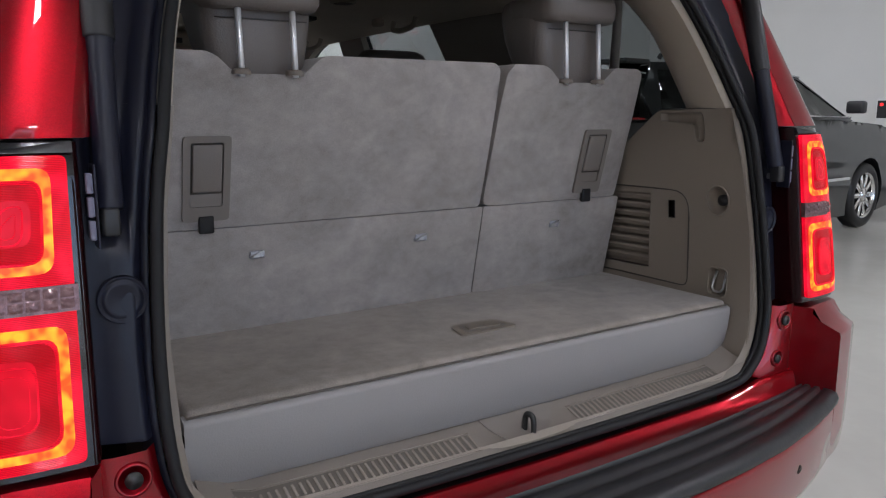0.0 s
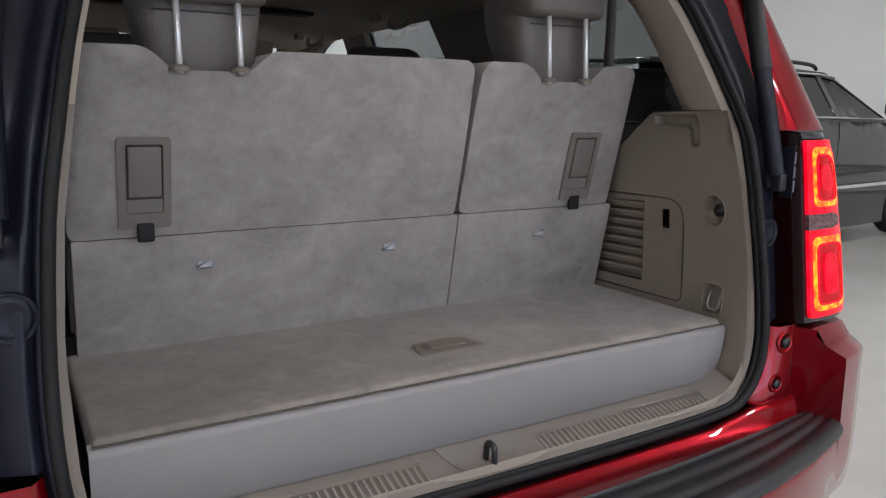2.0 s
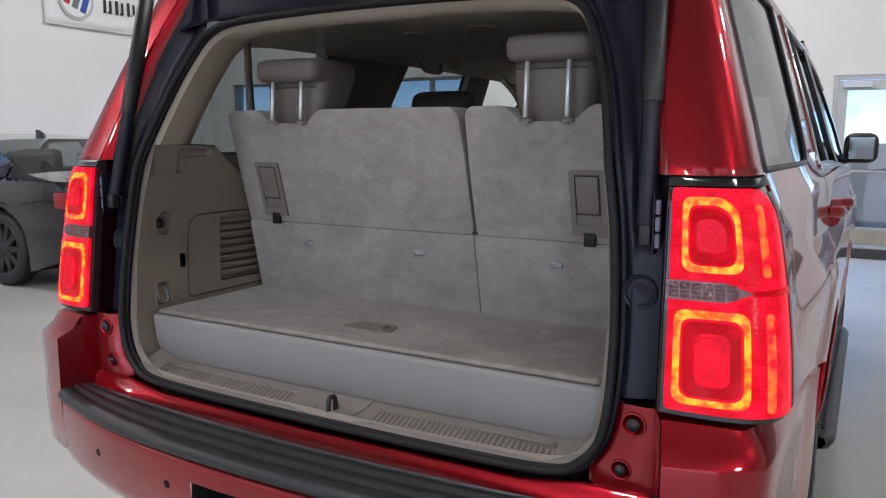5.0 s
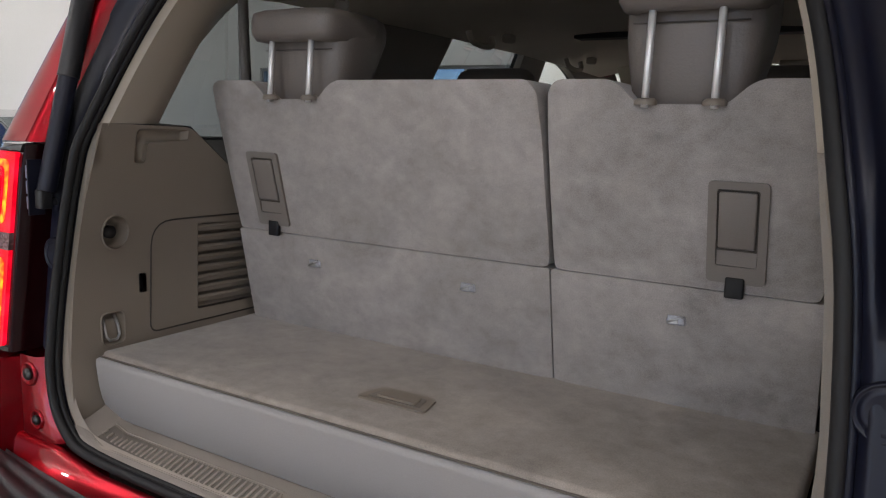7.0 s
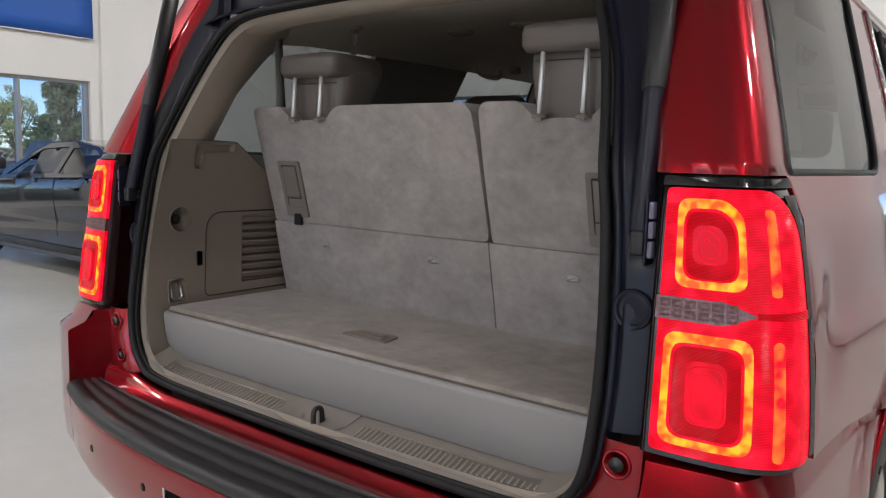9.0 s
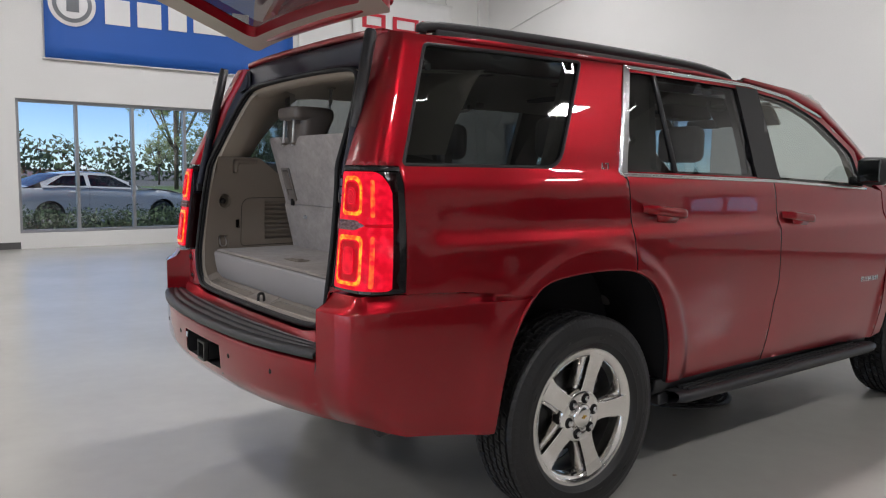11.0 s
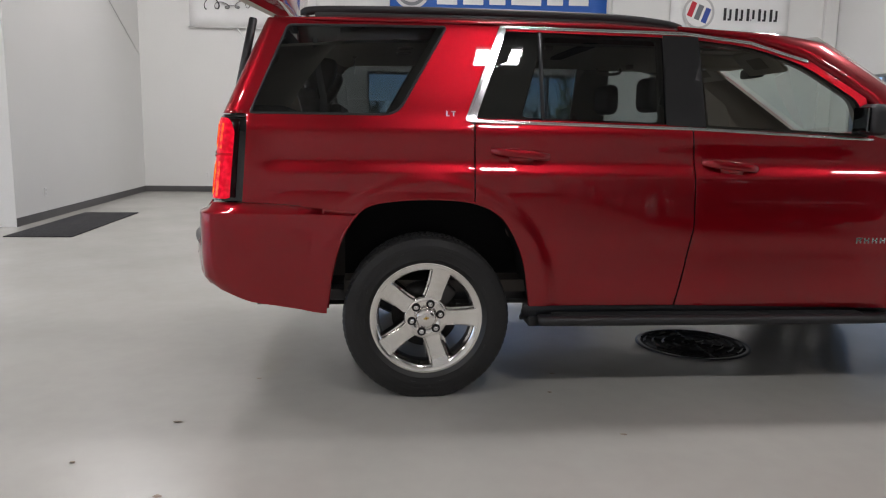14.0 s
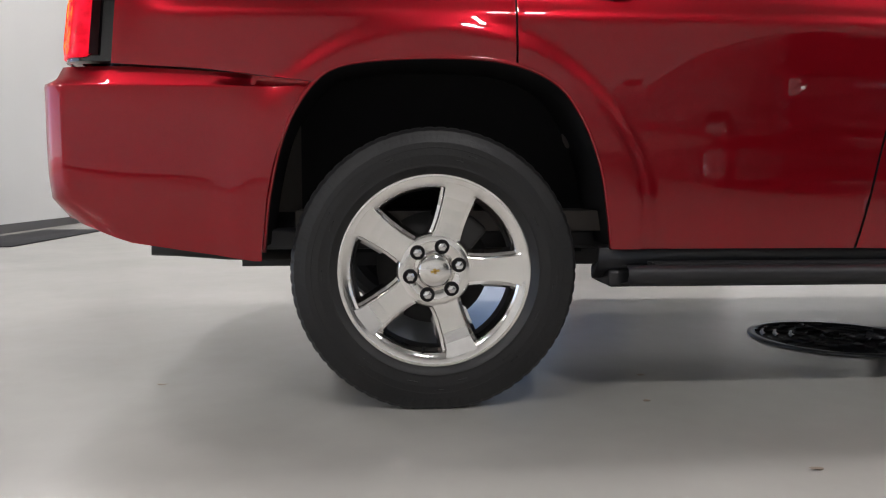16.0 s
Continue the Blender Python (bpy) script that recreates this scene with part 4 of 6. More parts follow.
def jamb(sgn):
    rows = []
    for z in np.linspace(.962, 1.80, 26):
        low = 1 - min(1, max(0, (z - 1.355) / .02))
        x0, x1 = x_open(min(z, 1.68)) + .02, x_inner(z) + .002 - .014 * low
        yo, yr = jamb_y(min(z, 1.72)) + .012, y_rear(z) + .012 + .05 * low
        g = .0 if z < 1.235 else min(1, (z - 1.235) / .03) * .030
        a = yo - .010
        rows.append([(sgn * x0, yo, z), (sgn * (x0 + (x1 - x0) * .14), a, z), (sgn * (x0 + (x1 - x0) * .22), a + g, z), (sgn * (x0 + (x1 - x0) * .60), a + (yr - a) * .5 + g, z), (sgn * (x0 + (x1 - x0) * .74), a + (yr - a) * .7 + g * .4, z), (sgn * (x0 + (x1 - x0) * .88), a + (yr - a) * .9, z), (sgn * x1, yr, z)])
    part("pillar_jamb", facing(loft(rows), (0, -1, 0)), BLACKPAINT, suv, "dark painted door jamb")
    # red inner edge of the rear pillar
    rows = [[(sgn * (x_inner(z) + .001), y_rear(z) + .001, z), (sgn * (x_inner(z) - .014), y_rear(z) + .004, z), (sgn * (x_inner(z) - .028), y_rear(z) + .035, z)] for z in np.linspace(1.362, 1.815, 12)]
    part("pillar_edge", facing(loft(rows), (0, -1, 0)), RED, suv)
    # lower red jamb
    rows = []
    for z in np.linspace(.80, .960, 8):
        x0 = x_open(max(z, .83)) + .022
        rows.append([(sgn * x0, open_y(z) + .008, z), (sgn * (x0 + .014), .128, z), (sgn * .725, .126, z), (sgn * .745, .132, z), (sgn * .77, .15, z)])
    lower = part("lower_jamb", facing(loft(rows), (0, -1, 0)), RED, suv, "red painted lower corner of the opening")
    for x, z, r in ((.703, .925, .024), (.683, .838, .020)):
        y = .1265
        part("plug_recess", lathe([(r, -.001), (r * .96, .004), (r * .8, .0045), (r * .78, .0015), (.0, .0012)], 24, pose(sgn * x, y, z, 90)), RED, lower)
        part("plug", cyl(r * .48, .008, pose(sgn * x, y - .004, z, 90), 16, bevel=.002), DARKMETAL, lower)
    b = part("bump_stop", lathe([(.0325, -.004), (.0315, .0025), (.0295, .003), (.028, -.0005), (.0255, -.0005), (.024, .002), (.019, .0015), (.010, -.0015), (.001, -.002)], 32, pose(sgn * BUMP_X, BUMP_Y, 1.151, 90)), BLACKPAINT, suv, "round rubber bump stop set in the jamb")
    for k, z in enumerate((1.236, 1.265, 1.294)):
        part("foam_tab", box(sgn * .7225 - .004, sgn * .7225 + .004, .150, .164, z, z + .025, .002), CLIPM, suv, smooth=False)
    part("tab_flange", box(sgn * .7165 - .0015, sgn * .7165 + .0015, .148, .180, 1.225, 1.330, .001), BLACKPAINT, suv, smooth=False)
    # gas strut
    a, c = Vector((sgn * .700, .168, 1.245)), Vector((sgn * .672, .292, 1.815))
    st = part("gas_strut", tube([a.lerp(c, k) for k in (.045, .05, .9, 1)], .0175, False, 16), BLACKPAINT, suv, "black tailgate strut")
    part("ball_socket", box(a.x - .011, a.x + .011, a.y - .012, a.y + .014, 1.238, 1.275, .004), BLACKPLASTIC, st)
    part("ball_stud", cyl(.007, .03, pose(a.x, a.y + .008, 1.25, 90), 12), STEEL, st)
    part("upper_sleeve", tube([a.lerp(c, k) for k in (.42, .425, .99)], .0200, False, 16), BLACKPLASTIC, st)


BUMP_X, BUMP_Y = .690, .1795
for s in (1, -1):
    jamb(s)
# red sill under the seal, red strip over the pad
rows = []
for k in range(-12, 13):
    x = .74 * k / 12
    zt = lerp(abs(x), [0, .5, .56, .60, .74], [.773, .779, .790, .80, .802])
    yf = pad_y(x)
    rows.append([(x, .134, zt - .004), (x, .126, zt), (x, .119, zt - .002), (x, .113, zt - .012), (x, (yf + .113) / 2, .759), (x, yf + .004, .757), (x, yf - .010, .75)])
part("sill_panel", facing(loft(rows), (0, -1, 0)), RED, suv)
# header over the opening
rows = [[(x, open_y(1.72) - .005, 1.722 + .012 - .03 * (abs(x) / .62) ** 4), (x, .37, 1.75 - .02 * (abs(x) / .62) ** 4), (x, .375, 1.80), (x, .40, 1.832)] for x in np.linspace(-.62, .62, 15)]
part("header", facing(loft(rows), (0, -1, 0)), BLACKPAINT, suv)

# raised tailgate
gate = part("tailgate", box(-.01, .01, .40, .44, 1.825, 1.845), BLACKPLASTIC, suv, "raised red tailgate with glass and inner trim", smooth=False)
swing = Matrix.Translation((0, .42, 1.835)) @ Matrix.Rotation(radians(-95), 4, 'X') @ Matrix.Translation((0, -.42, -1.835))


def gate_sheet(outl, holes, off, thick, cell=.06):
    def place(x, z, depth):
        y = y_rear(z) - .055 - .03 * math.cos(x) - off + depth + .04 * (abs(x) / .75) ** 3
        return Vector((x, y, z))
    bm = sheet(outl, holes, place, cell, thick)
    bm.transform(swing)
    return bm


g_out = dense(rounded([(-.74, .80), (.74, .80), (.755, 1.36), (.60, 1.835), (-.60, 1.835), (-.755, 1.36)], .04), .05)
g_win = dense(rounded([(-.62, 1.36), (.62, 1.36), (.50, 1.77), (-.50, 1.77)], .05), .05)
part("gate_skin", facing(gate_sheet(g_out, [g_win], 0, .05), (0, 0, 1)), RED, gate)
gg = part("gate_glass", gate_sheet(g_win, [], -.005, 0), GLASS_P, gate, "dark rear glass")
part("gate_trim", facing(gate_sheet(g_out, [g_win], -.05, -.0), (0, 0, -1)), BEIGE, gate, "beige inner tailgate trim")
sp = box(-.60, .60, .02, .33, 1.80, 1.84, .015, 2)
sp.transform(swing)
part("spoiler", sp, RED, gate, "red roof spoiler")


# ---- wheels ----
def wheel(sgn, y, steer=0.):
    """Five-spoke polished wheel with an all-season tyre; its axis is the x direction."""
    base = Matrix.Translation((sgn * .918, y, WHEEL_Z)) @ Matrix.Rotation(radians(90) * sgn, 4, 'Y')
    R = .405
    prof = [(.262, -.20), (.285, -.215), (.32, -.222), (.36, -.215), (.386, -.198), (.398, -.17)]
    for k in range(5):
        a = -.165 + k * .034
        prof += [(.403, a), (.4045, a + .024), (.395, a + .025), (.395, a + .032)]
    prof += [(.403, .005 - .0), (.400, .010), (.392, .018), (.378, .022), (.36, .028), (.345, .030), (.343, .0295), (.325, .0305), (.300, .027), (.294, .0275), (.291, .0245), (.280, .016), (.274, .010), (.268, .0)]
    seg = 288
    bm = lathe(prof, seg)
    bm.verts.ensure_lookup_table()
    for k, v in enumerate(bm.verts):
        ring, i = divmod(k, seg)
        r, h = prof[ring]
        if r > .376 and (h < -.150 or h > -.012):
            cut = (.0015 if r < .4 else .0025) if i % 4 == 0 else 0
        elif r > .396:
            cut = .007 if (i + int((h + .2) * 90)) % 6 == 0 else 0
        else:
            cut = 0
        v.co.x *= (r - cut) / r; v.co.y *= (r - cut) / r
    for v in bm.verts:
        p = base @ v.co
        if p.z < .0015:
            v.co = base.inverted() @ Vector((p.x + sgn * .0015, p.y, .0015))
    bm.transform(base)
    w = part("wheel", bm, TYRE, suv, "black tyre on a polished five-spoke alloy wheel", smooth=False)
    for k, (rr, n) in enumerate(((.335, 9), (.315, 14))):
        for i in range(n):
            a = 2 * math.pi * i / n + k * .2
            if i % 4 == 3:
                continue
            bb = tube([base @ Vector((rr * math.cos(a + q), rr * math.sin(a + q), .0305)) for q in (0, .03, .06, .09 if k else .07)], .0016 + .002 * (k == 0 and i % 2), False, 4)
            part("sidewall_lettering", bb, TYRE, w, "raised illegible sidewall bars")
    rim = part("rim", lathe([(.233, -.060), (.235, -.026), (.2365, -.008), (.239, -.003), (.250, .0025), (.262, .007), (.272, .009), (.277, .006), (.275, -.004)], 96, base), ALU, w, "polished aluminium rim")
    # unpolished, dusty barrel; its dark metal colour also holds the shade inside
    part("rim_barrel", lathe([(.262, -.19), (.25, -.18), (.228, -.10), (.233, -.059)], 72, base), DARKMETAL, w, "dusty dark inner barrel")
    # spoke face built in polar outline: hub disc with five broad spokes
    for k in range(5):
        ang = radians(.5 + 72 * k)
        c = []
        rows = []
        for r, hw, zz in ((.060, .042, -.009), (.095, .037, -.009), (.112, .0345, -.009), (.14, .0335, -.0085), (.18, .0355, -.006), (.210, .0385, -.003), (.228, .041, .0), (.240, .045, .002), (.252, .052, .004)):
            st = .011 * min(1, max(.15, (.252 - r) / .025))
            rows.append([(r, -hw - st - .010, zz - .060), (r, -hw - st - .002, zz - .034), (r, -hw - st, zz - .028), (r, -hw - .003, zz - .025), (r, -hw - .0005, zz - .020), (r, -hw, zz - .001), (r, -hw + .002, zz), (r, -hw * .4, zz), (r, hw * .4, zz), (r, hw - .002, zz), (r, hw, zz - .001), (r, hw + .0005, zz - .020), (r, hw + .003, zz - .025), (r, hw + st, zz - .028), (r, hw + st + .002, zz - .034), (r, hw + st + .010, zz - .060)])
        bm = loft(rows)
        rot = Matrix.Translation((sgn * .918, y, WHEEL_Z)) @ Matrix(((0, 0, sgn, 0), (1, 0, 0, 0), (0, 1, 0, 0), (0, 0, 0, 1))) @ Matrix.Rotation(ang, 4, 'Z')
        bm.transform(rot)
        part("spoke", facing(bm, (sgn, 0, 0)), ALU, w, smooth=False)
    face = Matrix.Translation((sgn * .918, y, WHEEL_Z)) @ Matrix(((0, 0, sgn, 0), (1, 0, 0, 0), (0, 1, 0, 0), (0, 0, 0, 1)))
    part("hub_face", facing(lathe([(.112, -.055), (.108, -.024), (.104, -.012), (.098, -.0085), (.05, -.0085), (.048, -.02)], 60, face), (sgn, 0, 0)), ALU, w)
    cap = part("centre_cap", facing(lathe([(.049, -.012), (.047, -.002), (.042, .003), (.025, .006), (.001, .007)], 36, face), (sgn, 0, 0)), ALU, w, "polished centre cap with a small gold emblem")
    em = join(box(-.013, .013, -.0035, .0035, .0065, .009, .001, 1), box(-.004, .004, -.008, .008, .0065, .009, .001, 1))
    em.transform(face @ Matrix.Rotation(radians(12), 4, 'Z'))
    part("emblem", em, GOLD, cap, "gold emblem bar", smooth=False)
    for k in range(6):
        a = radians(13 + 60 * k)
        m = face @ Matrix.Translation((.071 * math.cos(a), .071 * math.sin(a), 0))
        # near-black disc on the hub face, painted for a shaded lug recess
        part("lug_recess", facing(lathe([(.0215, -.0088), (.0205, -.0068), (.0165, -.0070), (.0155, -.0078), (.001, -.0078)], 20, m), (sgn, 0, 0)), LINER, w)
        part("lug_nut", facing(lathe([(.0130, -.0078), (.0130, .002), (.0105, .006), (.001, .0075)], 6, m), (sgn, 0, 0)), CHROME, w, smooth=False)
    part("brake_disc", join(cyl(.165, .02, face @ Matrix.Translation((0, 0, -.11)), 48), cyl(.09, .06, face @ Matrix.Translation((0, 0, -.09)), 32)), DARKMETAL, suv, "dark brake disc behind the spokes")
    part("brake_caliper", box(-.05, .05, .10, .19, -.15, -.06, .015, 2, face @ Matrix.Rotation(radians(-40), 4, 'Z')), DARKMETAL, suv)
    part("valve", tube([face @ Vector((.236 * math.cos(radians(-98)), .236 * math.sin(radians(-98)), -.02)), face @ Vector((.222 * math.cos(radians(-98)), .222 * math.sin(radians(-98)), .0))], .004, False, 6), RUBBER, w)


for yy in (AX_R, AX_F):
    for s in (1, -1):
        wheel(s, yy)


# ---- load bay ----
# sill trim from the seal up to the floor's front face
def sill_z(x):
    return lerp(abs(x), [0, .53, .605], [.80, .806, .835])


rows = []
for k in range(-40, 41):
    x = .605 * k / 40
    zt, dip = sill_z(x), .012 * max(0, 1 - (abs(x) / .10) ** 4)
    rows.append([(x, .142, zt - .008), (x, .150, zt + .002 - dip * .2), (x, .168, zt + .006 - dip), (x, .185, zt + .011 - dip), (x, .205, zt + .018 - dip * .7), (x, .228, zt + .028), (x, .240, zt + .035)])
sill = part("sill_trim", facing(loft(rows), (0, -.3, 1)), SILLM, suv, "taupe plastic sill trim with ribbed scuff strips")
for x0, x1, n in ((-.125, -.555, 34), (.115, .535, 34)):
    for k in range(n):
        t = k / (n - 1)
        x = x0 + (x1 - x0) * t
        hl_ = .018 * (1 - .65 * t ** 3)
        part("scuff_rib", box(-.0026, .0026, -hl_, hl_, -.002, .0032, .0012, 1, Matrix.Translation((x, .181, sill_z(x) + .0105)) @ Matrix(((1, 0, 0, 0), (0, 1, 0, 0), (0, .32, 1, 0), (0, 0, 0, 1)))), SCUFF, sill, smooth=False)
    # flat sheet, coloured darker for the shade in the slots between ribs
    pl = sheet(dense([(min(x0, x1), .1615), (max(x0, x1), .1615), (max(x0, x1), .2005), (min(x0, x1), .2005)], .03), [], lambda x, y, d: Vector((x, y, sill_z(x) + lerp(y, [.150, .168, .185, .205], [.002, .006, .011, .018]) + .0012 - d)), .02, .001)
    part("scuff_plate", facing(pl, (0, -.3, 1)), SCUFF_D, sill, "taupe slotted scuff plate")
    for yy, dz in ((.158, .0045), (.205, .019)):
        part("scuff_border", tube([(x, yy, sill_z(x) + dz) for x in np.linspace(x0 * .98, x1, 15)], .0011, False, 5), SCUFF, sill)
part("striker", tube(spline([(0, .166, .795), (0, .166, .826), (0, .171, .837), (0, .184, .837), (0, .190, .828), (0, .192, .800)], 4), .0055, False, 10), DARKMETAL, suv, "dark steel latch striker loop")
def sill_surf(x, y):
    dip = .012 * max(0, 1 - (abs(x) / .10) ** 4)
    return sill_z(x) + lerp(y, [.150, .168, .185, .205, .228], [.002 - dip * .2, .006 - dip, .011 - dip, .018 - dip * .7, .028])


part("latch_scoop", facing(sheet(dense(rounded([(-.045, .170), (.045, .170), (.070, .198), (.088, .227), (-.088, .227), (-.070, .198)], .008), .015), [], lambda x, y, d: Vector((x, y, sill_surf(x, y) + .0035 - d)), .015, .002), (0, -.5, 1)), BEZEL, sill, "grey-taupe scoop behind the striker")

# opening trim, beige above and taupe below
c = loop_at(-.002, .02)
inner = loop_at(-.014, .030)
deep = loop_at(-.020, .09)
n = len(c)
for nm, keep, m in (("opening_trim", lambda z: z > 1.40, BEIGE), ("opening_trim", lambda z: z <= 1.40, BROWN)):
    bm = bmesh.new()
    for i in range(n):
        j = (i + 1) % n
        if keep((c[i][2] + c[j][2]) / 2):
            for A, B in ((c, inner), (inner, deep)):
                if min(A[i][2], A[j][2]) < 1.695 and A is inner:
                    continue
                f = [bm.verts.new(p) for p in (A[i], A[j], B[j], B[i])]
                bm.faces.new(f)
    bmesh.ops.remove_doubles(bm, verts=bm.verts, dist=1e-4)
    bmesh.ops.recalc_face_normals(bm, faces=bm.faces)
    part(nm, facing(bm, (0, -1, 0)), m, suv)

# beige header trim inside the top of the opening
rows = []
for x in np.linspace(-.50, .50, 21):
    z0 = 1.716 - .022 * (abs(x) / .5) ** 4
    rows.append([(x, open_y(1.72) + dy, z0 + dz) for dy, dz in ((.012, .004), (.022, -.006), (.040, -.014), (.075, -.016), (.12, -.006), (.16, .012))])
part("header_trim", facing(loft(rows), (0, -1, -1)), BEIGE, suv, "beige header trim above the load bay")

# raised floor box
fl = part("cargo_floor", box(-.612, .612, .216, .70, .915, .966, .010, 3), CARPET_F, suv, "taupe carpeted raised cargo floor")
rows = []
for x in np.linspace(-.617, .617, 65):
    b = lerp(abs(x), [0, .57, .598, .610, .617], [.828, .832, .838, .848, .862])
    rows.append([(x, .2155 + .012, .956), (x, .2085, .950), (x, .2075, .94), (x, .212, .90), (x, .218, b + .008), (x, .226, b)])
part("floor_front", facing(loft(rows), (0, -1, 0)), VINYL, suv, "smooth grey vinyl front of the raised floor")
part("floor_edge_gap", box(-.612, .612, .2105, .2165, .9545, .9570, .0008, 1), SCUFF_D, fl, smooth=False)
flat_at = lambda h: (lambda x, y, d: Vector((x, y, h - d)))
hb = part("floor_handle", facing(sheet(dense(rounded([(-.064, .308), (.072, .308), (.058, .372), (-.050, .372)], .012), .02), [], flat_at(.9695), .02, .006), (0, 0, 1)), BROWN, fl, "taupe recessed pull handle")
part("handle_pocket", facing(sheet(dense(rounded([(-.048, .318), (.056, .318), (.047, .360), (-.039, .360)], .008), .02), [], flat_at(.9702), .02, .001), (0, 0, 1)), BEZEL, hb, smooth=False)
part("handle_bar", facing(sheet(dense(rounded([(-.034, .324), (.044, .324), (.040, .354), (-.030, .354)], .008), .02), [], flat_at(.9735), .02, .004), (0, 0, 1)), BROWN, hb)


def side_trim(sgn):
    def place(y, z, d):
        x = lerp(z, [.80, .95, 1.10, 1.26, 1.42], [.612, .630, .635, .622, .595]) - .006 * (max(0, y - .45) / .15)
        return Vector((sgn * (x + d), y, z))
    out = dense(rounded([(.158, .82), (.72, .82), (.72, 1.22), (.545, 1.315), (.432, 1.398), (.226, 1.402), (.193, 1.21), (.167, .98)], [.005, .01, .01, .03, .02, .003, .05, .05]), .04)
    ring_hole = rounded([(.232, .965), (.285, .965), (.285, 1.032), (.232, 1.032)], .016)
    sock = [(.267 + .030 * math.cos(2 * math.pi * k / 20), 1.191 + .034 * math.sin(2 * math.pi * k / 20)) for k in range(20)]
    lat = rounded([(.322, 1.06), (.340, 1.06), (.340, 1.10), (.322, 1.10)], .004) if sgn < 0 else rounded([(.392, 1.135), (.412, 1.135), (.412, 1.18), (.392, 1.18)], .004)
    vent = rounded([(.468, 1.0), (.64, 1.0), (.64, 1.185), (.468, 1.192)], .004)
    hook = rounded([(.300, 1.325), (.325, 1.325), (.328, 1.366), (.425, 1.372), (.425, 1.393), (.300, 1.393)], [.010, .010, .008, .004, .004, .016])
    p = part("side_trim", facing(sheet(out, [ring_hole, sock, lat, vent, hook], place, .04, .012), (-sgn, 0, 0)), BROWN, suv, "taupe plastic side trim with vents and tie-down")
    for h, d in ((ring_hole, .020), (sock, .026), (lat, .02), (vent, .018), (hook, .012)):
        m = RUBBER if h is lat else BROWN
        cy, cz = sum(a for a, b in h) / len(h), sum(b for a, b in h) / len(h)
        soft = (1, 1, 1) if h is lat or h is vent else ((1, .93, .86) if h is hook else (1, .90, .74))
        rings = [[(cy + (y - cy) * q, cz + (z - cz) * q) for y, z in h] for q in soft]
        b = sheet(rings[2], [], lambda y, z, e, d=d: place(y, z, d), .05, 0)
        vs = [[b.verts.new(place(y, z, e)) for y, z in rr] for rr, e in zip(rings, (-.001, d * .6, d))]
        for A, K in zip(vs, vs[1:]):
            for i in range(len(h)):
                j = (i + 1) % len(h)
                b.faces.new((A[i], A[j], K[j], K[i]))
        bmesh.ops.remove_doubles(b, verts=b.verts, dist=1e-5)
        part("recess", facing(b, (-sgn, 0, 0)), m, p, smooth=h is not lat and h is not vent)
        if h in (ring_hole, sock):
            part("recess_rim", tube([place(y, z, -.0005) for y, z in h], .0022, True, 6), BROWN, p)
    for k in range(8):
        z = 1.013 + k * .0228
        bm = bmesh.new()
        rows = [[place(.470, z, .004), place(.470, z + .010, -.001), place(.470, z + .015, .002), place(.470, z + .006, .014)], [place(.638, z - .002, .004), place(.638, z + .008, -.001), place(.638, z + .013, .002), place(.638, z + .004, .014)]]
        part("vent_slat", loft(rows, True), BROWN, p, smooth=False)
    # access door outline
    o = rounded([(.655, .975), (.345, .972), (.352, 1.205), (.655, 1.205)], [.0, .02, .05, .0])
    part("access_door_edge", tube([place(y, z, .0005) for y, z in o], .0018, False, 5), BROWN_D, p)
    part("tie_down", tube([place(y, z, d) for y, z, d in ((.245, 1.022, .014), (.243, 1.00, .006), (.243, .984, .002), (.250, .975, .001), (.266, .975, .001), (.273, .984, .002), (.273, 1.00, .006), (.271, 1.022, .014))], .0030, False, 8), STEEL, p, "steel tie-down ring")
    part("socket_cap", cyl(.013, .02, Matrix.Translation(place(.262, 1.191, .016)) @ Matrix.Rotation(radians(90), 4, 'Y'), 16, bevel=.003), BLACKPLASTIC, p)
    # rear pillar trim
    rows = []
    for z in np.linspace(1.402, 1.715, 10):
        yq = lerp(z, [1.40, 1.50, 1.67, 1.75], [.515, .57, .70, .80]) - .05
        x0, y0 = x_open(min(z, 1.69)) - .013, open_y(z) + .05
        if z > 1.69:
            x0 -= (z - 1.69) * 2.
        rows.append([(sgn * x0, y0 - .02, z), (sgn * (x0 + .004), y0 + .06, z), (sgn * (x0 + .05), y0 + .13, z), (sgn * (side_x(yq, z) - .065), yq, z), (sgn * (side_x(yq, z) - .02), yq + .015, z)])
    part("pillar_trim", facing(loft(rows), (-sgn, -1, 0)), BEIGE, suv, "beige fabric rear pillar trim")
    # ledge under the quarter window
    rows = [[tuple(place(y, z, 0)), (sgn * .70, y, z + .004), (sgn * .835, y, 1.365)] for y, z in ((.25, 1.402), (.43, 1.400), (.545, 1.317), (.72, 1.222), (1.35, 1.2))]
    part("window_ledge", facing(loft(rows), (0, 0, 1)), BROWN_D, suv)
    # inner skin round the side windows
    shr = lambda P, k: [(sum(p[0] for p in P) / len(P) + (y - sum(p[0] for p in P) / len(P)) * k, sum(p[1] for p in P) / len(P) + (z - sum(p[1] for p in P) / len(P)) * k) for y, z in P]
    o2 = uz([(.80, 1.20), (3.45, 1.0), (3.46, 1.28), (3.37, 1.50), (3.06, 1.70), (2.72, 1.775), (1.17, 1.79), (.93, 1.375), (.80, 1.36)], .06)
    hs = [uz(rounded([(1.57, 1.365), (2.25, 1.35), (2.26, 1.75), (1.69, 1.755)], .03), .06), uz(shr(FDW, .93), .06)]
